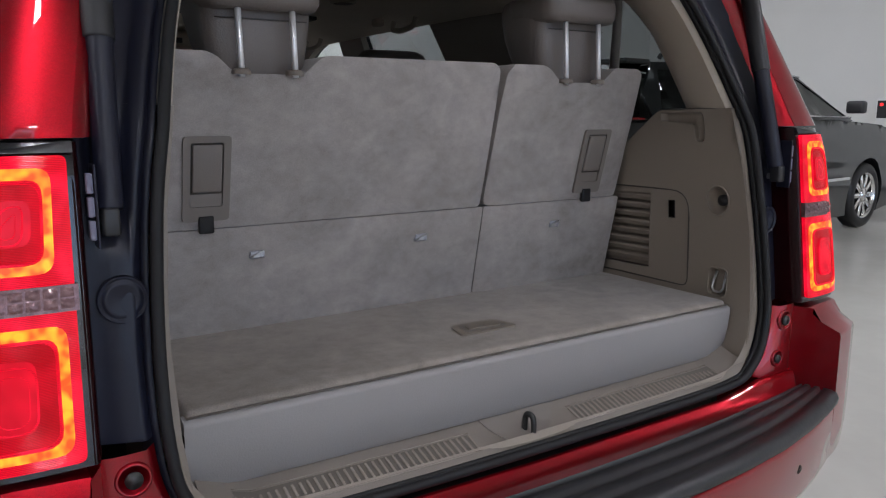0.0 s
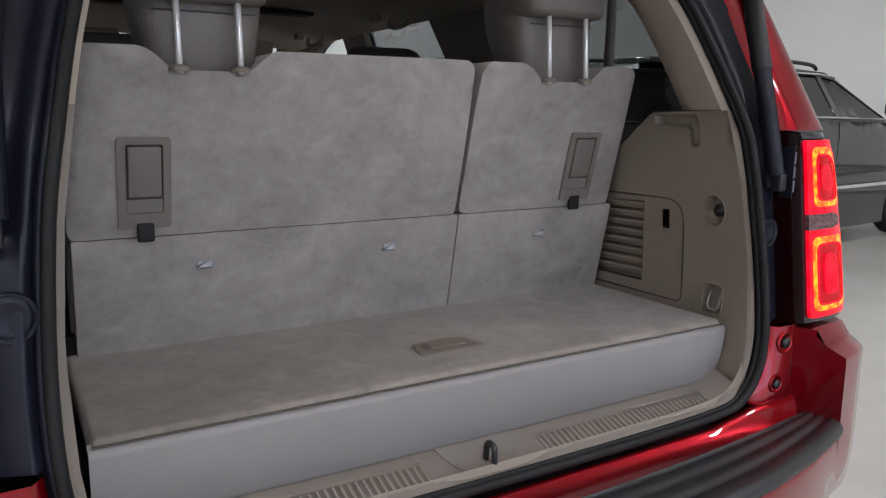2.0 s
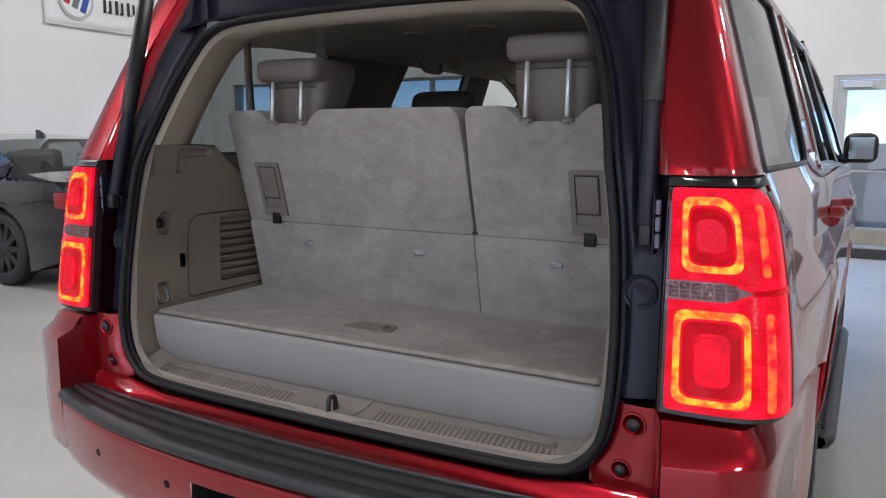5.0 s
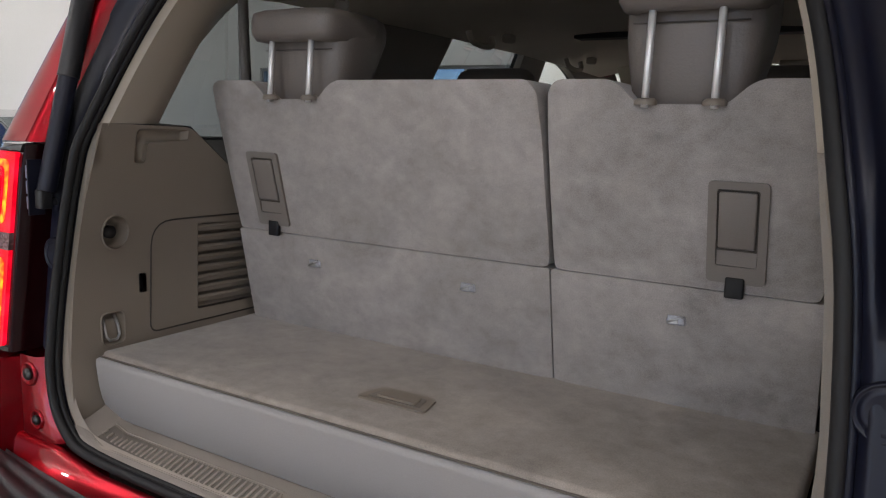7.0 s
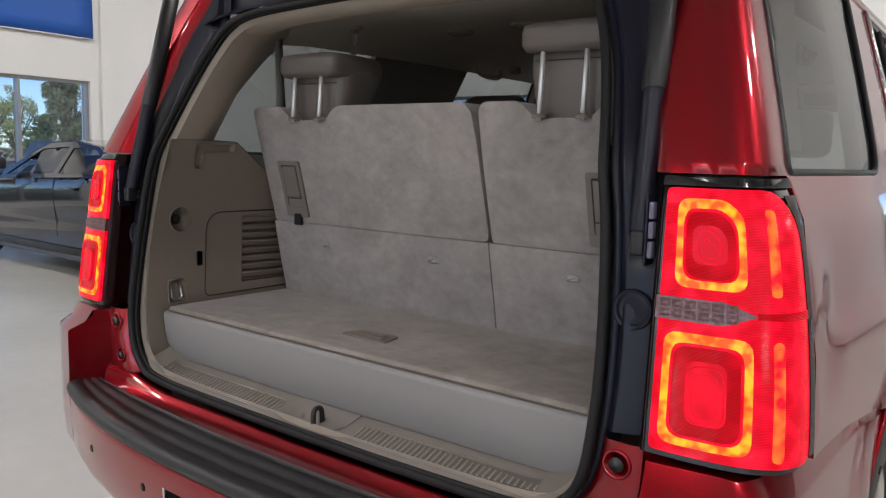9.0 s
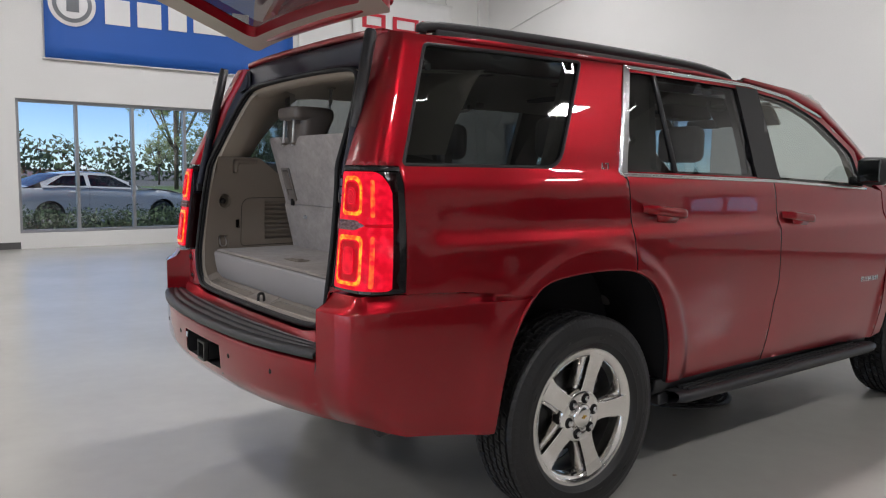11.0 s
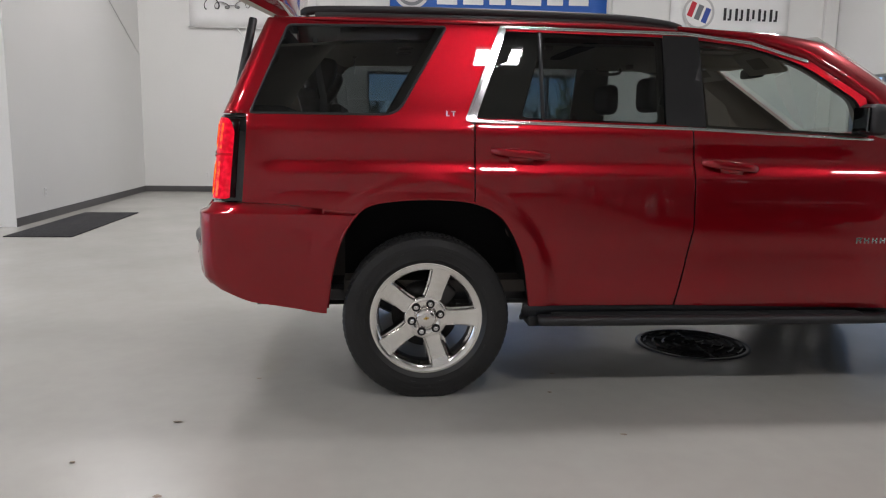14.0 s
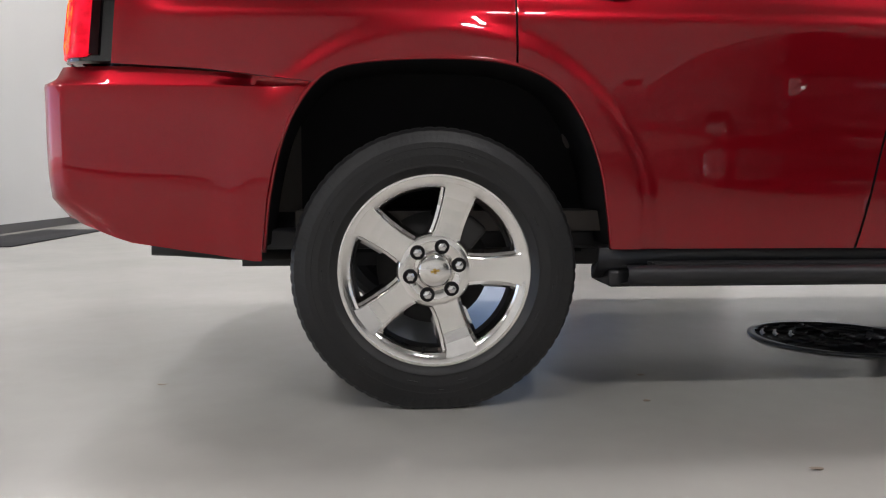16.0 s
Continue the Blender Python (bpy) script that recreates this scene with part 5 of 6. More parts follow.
    part("cabin_trim", facing(sheet(o2, hs, skin(sgn, -.055), .08, -.03), (-sgn, 0, 0)), BEIGE_SHADED, suv, "beige inner door and pillar trim")
    # seat belt
    part("seat_belt", loft([[(sgn * .60, .565, 1.74), (sgn * .60, .59, 1.74)], [(sgn * .61, .575, 1.60), (sgn * .61, .605, 1.60)], [(sgn * .63, .60, 1.45), (sgn * .63, .635, 1.45)], [(sgn * .65, .60, 1.25), (sgn * .65, .635, 1.25)]], thick=.003), BELT, suv, "grey seat belt webbing")
    part("grab_handle", tube(spline([(sgn * .585, 1.55, 1.73), (sgn * .575, 1.56, 1.70), (sgn * .57, 1.63, 1.69), (sgn * .575, 1.70, 1.70), (sgn * .585, 1.71, 1.73)], 4), .010, False, 8), BEIGE, suv)
    part("grab_handle", tube(spline([(sgn * .575, 2.35, 1.72), (sgn * .565, 2.36, 1.69), (sgn * .56, 2.43, 1.68), (sgn * .565, 2.50, 1.69), (sgn * .575, 2.51, 1.72)], 4), .010, False, 8), BEIGE, suv)


for s in (1, -1):
    side_trim(s)

# headliner and cabin
rows = []
for y, zc in ((.355, 1.722), (.40, 1.735), (.8, 1.765), (1.4, 1.775), (2.2, 1.775), (2.8, 1.765), (3.10, 1.755)):
    rows.append([(x * .70, y, zc - .055 * abs(x) ** 3) for x in np.linspace(-1, 1, 15)])
hl = part("headliner", facing(loft(rows), (0, 0, -1)), HEADLINER, suv, "taupe fabric headliner")
for x, y in ((-.06, 1.05), (-.30, 1.05), (.30, 1.55), (.10, 2.05), (.42, 1.0)):
    z = 1.762 - .055 * (abs(x) / .7) ** 3
    v = part("dome_vent", lathe([(.045, .004), (.044, -.004), (.036, -.007), (.034, -.003), (.001, -.002)], 24, pose(x, y, z + .004)), BEIGE, hl)
    for k in (-1, 0, 1):
        part("vent_fin", box(x - .026, x + .026, y + k * .014 - .003, y + k * .014 + .003, z - .004, z + .002), BROWN, v, smooth=False)
part("sunroof_edge", box(-.40, .40, 1.99, 2.06, 1.752, 1.772, .004), RUBBER, hl, smooth=False)
part("belt_guide", box(-.482, -.438, .735, .765, 1.738, 1.772, .006), BEIGE, suv)
bk = part("buckle_strap", loft([[(-.474, .75, 1.74), (-.446, .75, 1.74)], [(-.474, .749, 1.715), (-.447, .747, 1.713)], [(-.468, .747, 1.694), (-.448, .743, 1.690)]], thick=.003), BELT, suv)
tongue = sheet(dense(rounded([(-.018, 0), (.018, 0), (.020, .022), (.011, .030), (.011, .056), (-.011, .056), (-.011, .030), (-.020, .022)], .003, 2), .01), [rounded([(-.006, .038), (.006, .038), (.006, .050), (-.006, .050)], .002, 2)], lambda u, v, d: Vector((u, d, -v)), .01, .003)
tongue.transform(Matrix.Translation((-.455, .744, 1.697)) @ Matrix.Rotation(radians(16), 4, 'Y'))
part("belt_tongue", tongue, STEEL, bk, "steel seat belt latch plate", smooth=False)
for s in (1, -1):
    vis = part("sun_visor", box(-.20, .20, -.17, 0, -.011, .011, .008, 3, Matrix.Translation((s * .36, 2.93, 1.752)) @ Matrix.Rotation(radians(180 - 42), 4, 'X')), BEIGE, suv, "beige fabric sun visor")
    part("visor_mirror", box(-.08, .08, -.125, -.045, .010, .014, .002, 1, Matrix.Translation((s * .36, 2.93, 1.752)) @ Matrix.Rotation(radians(180 - 42), 4, 'X')), BROWN, vis, smooth=False)
    for yy in (1.62, 2.42):
        part("coat_hook", box(s * .545 - .018, s * .545 + .018, yy + .12, yy + .165, 1.715, 1.745, .008, 2), BEIGE, suv)
con = part("overhead_console", box(-.12, .12, 2.66, 3.06, 1.682, 1.76, .022, 3), BEIGE, suv, "beige overhead console")
part("map_light", cyl(.05, .006, pose(0, 2.80, 1.681), 20), WHITEM, con)
part("console_switch", box(-.05, .05, 2.64, 2.665, 1.70, 1.722, .004), BLACKPLASTIC, con, smooth=False)
part("rear_view_mirror", box(-.12, .12, 3.12, 3.16, 1.635, 1.69, .015, 3), BLACKPLASTIC, suv)
part("mirror_stalk", tube([(0, 3.15, 1.66), (0, 3.20, 1.75)], .01), BLACKPLASTIC, suv)
part("dashboard", facing(loft([[(x, y, z) for x in np.linspace(-.80, .80, 7)] for y, z in ((3.05, .9), (3.08, 1.15), (3.16, 1.22), (3.5, 1.24), (3.92, 1.25))]), (0, -1, 1)), BROWN_D, suv)
part("steering_wheel", tube([(-.38 + .19 * math.cos(2 * math.pi * k / 24), 2.95 - .08 * math.sin(2 * math.pi * k / 24) * -1, 1.10 + .17 * math.sin(2 * math.pi * k / 24)) for k in range(24)], .016, True, 8), BLACKPLASTIC, suv)
part("cabin_floor", box(-.80, .80, .72, 3.5, .50, .56), BROWN_D, suv, smooth=False)
for s in (1, -1):
    part("load_bay_wall", box(s * .61 - .01, s * .61 + .01, .23, .72, .55, .84), BROWN_D, suv, smooth=False)


# ---- rear seat row ----
def back_y(z):
    return lerp(z, [.96, 1.172, 1.18, 1.34, 1.49, 1.52], [.600, .553, .556, .513, .472, .466])


def seat_back(x0, x1, notch, name, label):
    """Upper carpeted back with a scooped top for the head restraint."""
    n0, n1 = notch
    top = [(x0 + .003, 1.1795), (x1 - .003, 1.1795), (x1, 1.20), (x1 - .002, 1.40), (x1 - .006, 1.478), (x1 - .022, 1.497), (n1 + .030, 1.497), (n1 + .012, 1.488), (n1 - .014, 1.464), (n1 - .03, 1.4605), (n0 + .03, 1.4605), (n0 + .014, 1.464), (n0 - .012, 1.488), (n0 - .030, 1.497), (x0 + .022, 1.497), (x0 + .006, 1.478), (x0 + .002, 1.40), (x0, 1.20)]
    top = dense(rounded(top, .008, 2), .03)

    def place(x, z, d):
        e = min(x - x0, x1 - x, (1.50 - z) * 1.2)
        soft = .012 * math.exp(-max(0, e) / .014)
        wob = .0016 * noise.noise((x * 9, z * 9, 3.1))
        return Vector((x, back_y(z) + soft + wob + d, z))
    ob = part(name, facing(sheet(top, [], place, .025, .10), (0, -1, 0)), CARPET, suv, label)
    part("seat_back_core", box(x0 + .0, x1 - .0, .645, .70, .98, 1.42, .004), LEATHER, ob)
    return ob


def lower_back(x0, x1, par):
    def place(x, z, d):
        e = min(x - x0, x1 - x, 1.1785 - z)
        return Vector((x, back_y(z) + .006 * math.exp(-max(0, e) / .01) + .0014 * noise.noise((x * 8, z * 8, 7.7)) + d, z))
    return part("lower_back", facing(sheet(dense(rounded([(x0, .955), (x1, .955), (x1, 1.1775), (x0, 1.1775)], .004, 2), .03), [], place, .03, .08), (0, -1, 0)), CARPET, par)


def release(sgn, x, par):
    """Recessed release flap with a pull strap."""
    def pl(dx, z, d):
        return Vector((x + dx, back_y(z) - d, z))
    ring = rounded([(-.043, 1.195), (.043, 1.195), (.043, 1.352), (-.043, 1.352)], .008, 3)
    hole = rounded([(-.030, 1.222), (.030, 1.222), (.030, 1.340), (-.030, 1.340)], .004, 2)
    fr = part("release_frame", facing(sheet(dense(ring, .03), [hole], lambda a, b, d: pl(a, b, .006 - d), .02, .008), (0, -1, 0)), BEZEL, par, "taupe plastic release bezel")
    part("release_flap", box(-.0268, .0268, -.004, .004, 1.250, 1.3365, .003, 2, Matrix.Translation((x, back_y(1.29) - .005, 0)) @ Matrix(((1, 0, 0, 0), (0, 1, -.268, .268 * 1.29), (0, 0, 1, 0), (0, 0, 0, 1)))), BEZEL, fr)
    # dark sheet standing for the shade in the gap round the flap
    part("release_pocket", facing(sheet(dense([(-.031, 1.221), (.031, 1.221), (.031, 1.341), (-.031, 1.341)], .03), [], lambda a, b, d: pl(a, b, .0012 - d), .03, .002), (0, -1, 0)), BROWN_D, fr, smooth=False)
    part("release_step", facing(sheet(dense([(-.029, 1.223), (.029, 1.223), (.029, 1.246), (-.029, 1.246)], .02), [], lambda a, b, d: pl(a, b, .0045 - d - (b - 1.223) * .12), .02, .002), (0, -1, 0)), BEZEL, fr, smooth=False)
    part("pull_strap", box(-.014, .014, -.008, .002, 1.172, 1.205, .003, 2, Matrix.Translation((x, back_y(1.19) - .004, 0))), RUBBER, fr)


def head_rest(x0, x1, zt, par):
    mid, w = (x0 + x1) / 2, (x1 - x0) / 2
    rows = []
    # body behind the posts, wider at the shoulders, rounded
    for z, yb, yf, k in ((1.455, .515, .60, .78), (1.48, .508, .62, .86), (1.52, .505, .645, .94), (1.56, .503, .662, 1.0), (zt - .05, .505, .674, 1.02), (zt - .025, .51, .676, 1.01), (zt - .010, .52, .668, .98), (zt - .002, .54, .65, .90), (zt + .001, .57, .63, .6)):
        rows.append([(mid + w * k * math.copysign(abs(math.cos(a)) ** .35, math.cos(a)), (yb + yf) / 2 + (yf - yb) / 2 * math.copysign(abs(math.sin(a)) ** .5, math.sin(a)), z) for a in (2 * math.pi * i / 28 for i in range(28))])
    body = part("head_rest", loft(rows, True), LEATHER, par, "grey-brown leather head restraint")
    rows = []
    for z, g in ((zt - .062, .75), (zt - .058, .93), (zt - .045, 1.0), (zt - .02, 1.01), (zt - .006, .97), (zt, .82), (zt + .002, .4)):
        yb, yf = .462, .645
        rows.append([(mid + w * 1.03 * (g if g < 1 else 1) * math.copysign(abs(math.cos(a)) ** .3, math.cos(a)), (yb + yf) / 2 + (yf - yb) / 2 * g * math.copysign(abs(math.sin(a)) ** .4, math.sin(a)), z) for a in (2 * math.pi * i / 28 for i in range(28))])
    bm = loft(rows, True)
    part("head_rest_cap", bm, LEATHER, body)
    part("seam", tube([(mid + w * k, .5005 + .0 * k, zt - .075) for k in np.linspace(-.80, .80, 9)], .0013, False, 5), BROWN_D, body)
    for px in (mid - .05, mid + .05):
        part("post", tube([(px, .474, 1.455), (px, .482, zt - .05)], .0056, False, 10), POST, body, "satin steel post")
        part("post_collar", lathe([(.017, -.004), (.017, .002), (.013, .006), (.001, .007)], 20, pose(px, .478, 1.4625)), BROWN_L, body)


left = seat_back(-.597, .162, (-.447, -.283), "seat_back", "wide grey carpeted folding seat back")
right = seat_back(.170, .597, (.306, .470), "seat_back", "narrow grey carpeted folding seat back")
lower_back(-.592, .1645, left); lower_back(.1675, .603, right)
release(-1, -.475, left); release(1, .475, right)
head_rest(-.475, -.262, 1.632, left); head_rest(.282, .492, 1.655, right)
for x, p in ((-.375, left), (0, left), (.388, right)):
    a = part("latch_opening", box(x - .016, x + .016, back_y(1.12) - .003, back_y(1.12) + .01, 1.112, 1.130, .003, 1), FOIL, p, "small steel anchor opening", smooth=False)
    part("anchor_bar", tube([(x - .014, back_y(1.12) - .004, 1.116), (x + .012, back_y(1.12) - .006, 1.128)], .0022, False, 6), STEEL, a)
    part("anchor_tab", box(x - .010, x + .004, back_y(1.12) - .0045, back_y(1.12) - .003, 1.1145, 1.122, .001, 1), STEEL, a, smooth=False)

# seats ahead
for y, xs, zt, zh in ((1.62, (-.42, .42), 1.38, 1.60), (2.55, (-.40, .40), 1.36, 1.60)):
    for x in xs:
        st = part("seat", join(box(x - .25, x + .25, y - .06, y + .06, .75, zt, .04, 3, Matrix.Translation((0, y, .75)) @ Matrix.Rotation(radians(12), 4, 'X') @ Matrix.Translation((0, -y, -.75))), box(x - .25, x + .25, y + .0, y + .52, .62, .80, .05, 3)), LEATHER, suv, "grey leather seat")
        part("head_rest", box(x - .13, x + .13, y - .23, y - .13, zh - .19, zh, .045, 3), LEATHER, st)


# ---- other parked vehicles ----
def parked_car(name, label, at, rz, paint, top, belt, wheels, width, R, glassm, roof_w, wins, spokes=5, rail=False, lamp_z=(.8, .95), boxy=False):
    """A parked car facing its own +y, rear bumper at y = 0. top: body outline over the roof; belt: (y, z) of the lower body's upper edge."""
    e = thing(name, label, "car", at, rz=rz)
    Ln = top[-1][0]

    def half(y, z):
        t = min(1, min(y + .02, Ln - y + .02) / .55)
        w = width / 2 * (.80 + .20 * math.sqrt(max(0, 1 - (1 - t) ** 2)))
        zb = lerp(y, [p[0] for p in belt], [p[1] for p in belt])
        if z > zb:
            w -= (z - zb) * (width / 2 - roof_w) / .5
        else:
            w -= lerp(z / zb, [0, .25, .42, .58, .64, .76, .88, .95, 1], [.10, .052, .030, .033, .016, .002, .0, .010, .03])
        return w
    arcs = []
    for wy in wheels[::-1]:
        arcs += [(wy + (R + .06) * math.cos(a), R + (R + .06) * math.sin(a)) for a in np.linspace(-.5, math.pi + .5, 15)]
    low = [(.06, .32)] + [p for p in belt] + [(Ln - .05, .30)] + [p for p in arcs]
    topz = lambda y: lerp(y, [p[0] for p in top], [p[1] for p in top])
    for s in (1, -1):
        pl = lambda y, z, d, s=s: Vector((s * (half(y, z) - d), y, z))
        part("body_side", facing(sheet(dense(low, .06), [], pl, .055, .04), (s, 0, 0)), paint, e)
        up = [p for p in belt if wins[0][0][0] - .25 <= p[0] <= wins[-1][1][0] + .6]
        y0, y1 = wins[0][0][0] - .12, max(q[0] for w in wins for q in w) + .12
        ys = np.linspace(y0, y1, 14)
        ring = [(y, lerp(y, [p[0] for p in belt], [p[1] for p in belt]) + .002) for y in ys] + [(y, max(topz(y) - .03, lerp(y, [p[0] for p in belt], [p[1] for p in belt]) + .006)) for y in ys[::-1]]
        holes = [rounded(w, .03, 3) for w in wins]
        g = part("cabin_side", facing(sheet(dense(ring, .12), [dense(h, .1) for h in holes], pl, .15, .03), (s, 0, 0)), paint, e)
        for h in holes:
            part("side_window", facing(sheet(dense(h, .1), [], lambda y, z, d, s=s: Vector((s * (half(y, z) - .01), y, z)), .2, 0), (s, 0, 0)), glassm, g)
        part("window_trim", tube([(s * (half(y, z) + .004), y, z) for y, z in [(q, lerp(q, [p[0] for p in belt], [p[1] for p in belt]) + .0) for q in np.linspace(y0, y1, 10)]], .007, False, 6), GLOSSBLACK, e)
        part("wheel_well", loft([[(s * x, y, z) for y, z in arcs[:15]] for x in (width / 2 - .06, .5)]), RUBBER, e)
        part("wheel_well", loft([[(s * x, y, z) for y, z in arcs[15:]] for x in (width / 2 - .06, .5)]), RUBBER, e)
        part("door_handle", tube([(s * (half(y, .9 * belt[2][1]) + .02), y, .88 * belt[2][1]) for y in (wins[0][0][0] + .55, wins[0][0][0] + .78)], .014, False, 8), CHROME if boxy else paint, e)
        part("door_gap", tube([(s * (half(wins[-1][0][0] - .04, z) + .001), wins[-1][0][0] - .04, z) for z in np.linspace(.4, belt[2][1], 6)], .004, False, 4), RUBBER, e)
        mir = wins[-1][1][0] - .1
        part("mirror", box(s * (half(mir, 1) + .12) - .10, s * (half(mir, 1) + .12) + .10, mir - .05, mir + .07, belt[2][1] + .03, belt[2][1] + .17, .03, 2), BLACKPLASTIC, e)
        part("tail_lamp", box(s * half(.05, .9) - .09, s * half(.05, .9) + .012, -.015, .16, lamp_z[0], lamp_z[1], .02, 2), TAILRED, e, "unlit red tail lamp")
        part("head_lamp", box(s * half(Ln - .1, .8) - .14, s * half(Ln - .1, .8) + .01, Ln - .22, Ln + .005, .66, .80, .03, 2), L_CLEAR, e)
        for wy in wheels:
            mt = Matrix.Translation((s * (width / 2 - .035), wy, R)) @ Matrix(((0, 0, s, 0), (1, 0, 0, 0), (0, 1, 0, 0), (0, 0, 0, 1)))
            w = part("wheel", lathe([(R * .68, -.2), (R * .9, -.21), (R * .985, -.17), (R * .995, -.04), (R * .96, -.005), (R * .82, .01), (R * .69, .0)], 48, mt), TYRE, e, "black tyre on an alloy wheel")
            part("rim", lathe([(R * .66, -.18), (R * .64, -.05), (R * .66, -.01), (R * .70, .002)], 40, mt), ALU if boxy else DARKMETAL, w)
            for k in range(spokes):
                b = box(.03, R * .66, -.03, .03, -.05, -.015, .006, 1, Matrix.Rotation(2 * math.pi * k / spokes, 4, 'Z'))
                b.transform(mt)
                part("spoke", b, ALU if boxy else DARKMETAL, w)
            part("hub", cyl(R * .2, .04, mt @ Matrix.Translation((0, 0, -.025)), 20), ALU if boxy else DARKMETAL, w)
    # top sheets over the width: bonnet, glass, roof, glass, boot
    seg = {'p': paint, 'g': glassm}
    cur, kind = [top[0]], top[1][2]
    for q in top[1:]:
        cur.append(q)
        nxt = top[top.index(q) + 1][2] if q is not top[-1] else None
        if nxt != kind:
            rows = []
            for y, z in dense([(p[0], p[1]) for p in cur], .1, False):
                rows.append([(x * (half(y, z) - .012), y, z - .02 * x * x * x * x) for x in np.linspace(-1, 1, 9)])
            part("windscreen" if kind == 'g' else "top_panel", facing(loft(rows), (0, 0, 1)), seg[kind], e)
            cur, kind = [q], nxt
    part("underbody", box(-width / 2 + .15, width / 2 - .15, .3, Ln - .3, .24, .42, .02), RUBBER, e, smooth=False)
    part("cabin_interior", join(*[box(x - .25, x + .25, y, y + .16, .5, belt[2][1] + .22, .06, 2) for x in (-.4, .4) for y in (wins[0][0][0] + .25, wins[0][0][0] + 1.3)], box(-width / 2 + .12, width / 2 - .12, wins[0][0][0], wins[-1][1][0], .42, .5)), LEATHER, e)
    if rail:
        for s in (1, -1):
            part("roof_rail", tube(spline([(s * .62, .7, topz(.7) + .01), (s * .63, .9, topz(.9) + .05), (s * .63, 2.6, topz(2.6) + .05), (s * .62, 2.9, topz(2.9) + .01)], 5), .02, False, 8), DARKMETAL, e)
    return e


GREYPAINT = mat("dark_green_grey_paint", (.022, .0245, .0235), .3, .4, var=.05, bump=0, coat=1., spec=.4)
BLUEBLACK = mat("blue_black_paint", (.005, .006, .012), .18, .3, var=.05, bump=0, coat=1., spec=.4)
CARGLASS = glass("light_car_glass", (.55, .60, .60))
WHITECAR = mat("white_car_paint", (.62, .63, .64), .3, var=.03, bump=0, coat=1.)
BLUECAR = mat("blue_truck_paint", (.06, .10, .19), .3, .3, var=.03, bump=0, coat=1.)
TAILRED = mat("unlit_red_lens", (.25, .012, .015), .12, var=.1, bump=0)

SUV_TOP = [(0, .45, 'p'), (-.0, .95, 'p'), (.06, 1.28, 'p'), (.32, 1.80, 'g'), (.42, 1.88, 'p'), (1.6, 1.91, 'p'), (3.0, 1.86, 'p'), (3.9, 1.30, 'g'), (4.4, 1.27, 'p'), (5.35, 1.17, 'p'), (5.62, .95, 'p'), (5.68, .40, 'p')]
SUV_BELT = [(.03, .95), (.08, 1.30), (1.5, 1.36), (3.9, 1.30), (4.6, 1.26), (5.4, 1.14), (5.62, .9)]
big = parked_car("parked_suv", "dark grey-green full-size sport utility vehicle with chrome trim", (4.045, 4.71, 0), -84.9, GREYPAINT, SUV_TOP, SUV_BELT, (1.15, 4.45), 2.02, .40, GLASS_D, .70,
           [[(.34, 1.39), (1.66, 1.385), (1.66, 1.79), (.54, 1.79)], [(1.80, 1.385), (2.72, 1.375), (2.72, 1.80), (1.80, 1.80)], [(2.80, 1.375), (3.76, 1.355), (3.06, 1.76), (2.80, 1.79)]], 10, True, (.98, 1.36), True)
for s in (1, -1):
    part("window_surround", tube([(s * (1.012 - (z - 1.36) * .62), y, z) for y, z in ((3.78, 1.345), (2.76, 1.365), (1.78, 1.375), (1.77, 1.40), (1.77, 1.80), (1.80, 1.815), (2.76, 1.812), (3.05, 1.785))], .013, False, 6), CHROME, big, "chrome surround of the door windows")
    part("reversing_lens", box(s * .855 - .045, s * .855 + .045, -.022, .05, 1.04, 1.24, .01), WHITEM, big, "pale reversing lens")
    part("spoiler_end", box(s * .55 - .2, s * .55 + .2, .06, .40, 1.83, 1.875, .015, 2), GREYPAINT, big)
part("side_moulding", box(1.012, 1.03, 1.75, 3.9, .62, .66, .006), CHROME, big, "chrome side moulding", smooth=False)
part("side_moulding", box(-1.03, -1.012, 1.75, 3.9, .62, .66, .006), CHROME, big, smooth=False)
part("running_board", box(-1.05, -.90, 1.75, 3.8, .34, .40, .015), CHROME, big)
part("rear_bumper", box(-.92, .92, -.09, .10, .48, .74, .04, 3), GREYPAINT, big)
part("bumper_trim", box(-.60, .60, -.10, -.085, .62, .66, .004), CHROME, big, smooth=False)
part("tailgate_trim", box(-.42, .42, -.03, -.005, 1.12, 1.19, .01), CHROME, big, "chrome tailgate strip")
part("window_sticker", cyl(.06, .004, pose(-.5, .14, 1.5, 62), 20), STICKER, big, "round pale sticker with red ring")

CAR_TOP = [(0, .42, 'p'), (-.0, .80, 'p'), (.05, 1.02, 'p'), (.55, 1.10, 'p'), (1.35, 1.40, 'g'), (2.0, 1.46, 'p'), (2.6, 1.43, 'p'), (3.45, 1.05, 'g'), (4.3, .97, 'p'), (4.85, .82, 'p'), (5.0, .6, 'p'), (5.02, .32, 'p')]
CAR_BELT = [(.03, .80), (.08, 1.02), (1.4, 1.06), (3.3, .98), (4.0, .95), (4.7, .84), (4.95, .62)]
sedan = parked_car("parked_sedan", "glossy blue-black four-door sedan with dark alloy wheels", (-5.15, 3.98, 0), 90, BLUEBLACK, CAR_TOP, CAR_BELT, (1.02, 4.05), 1.90, .36, CARGLASS, .62,
           [[(.95, 1.10), (1.95, 1.08), (1.95, 1.36), (1.40, 1.34)], [(2.05, 1.08), (3.20, 1.03), (2.65, 1.34), (2.05, 1.37)]], 10, False, (.78, .93), False)
part("rear_spoiler", box(-.75, .75, .02, .14, 1.06, 1.085, .01), BLUEBLACK, sedan)
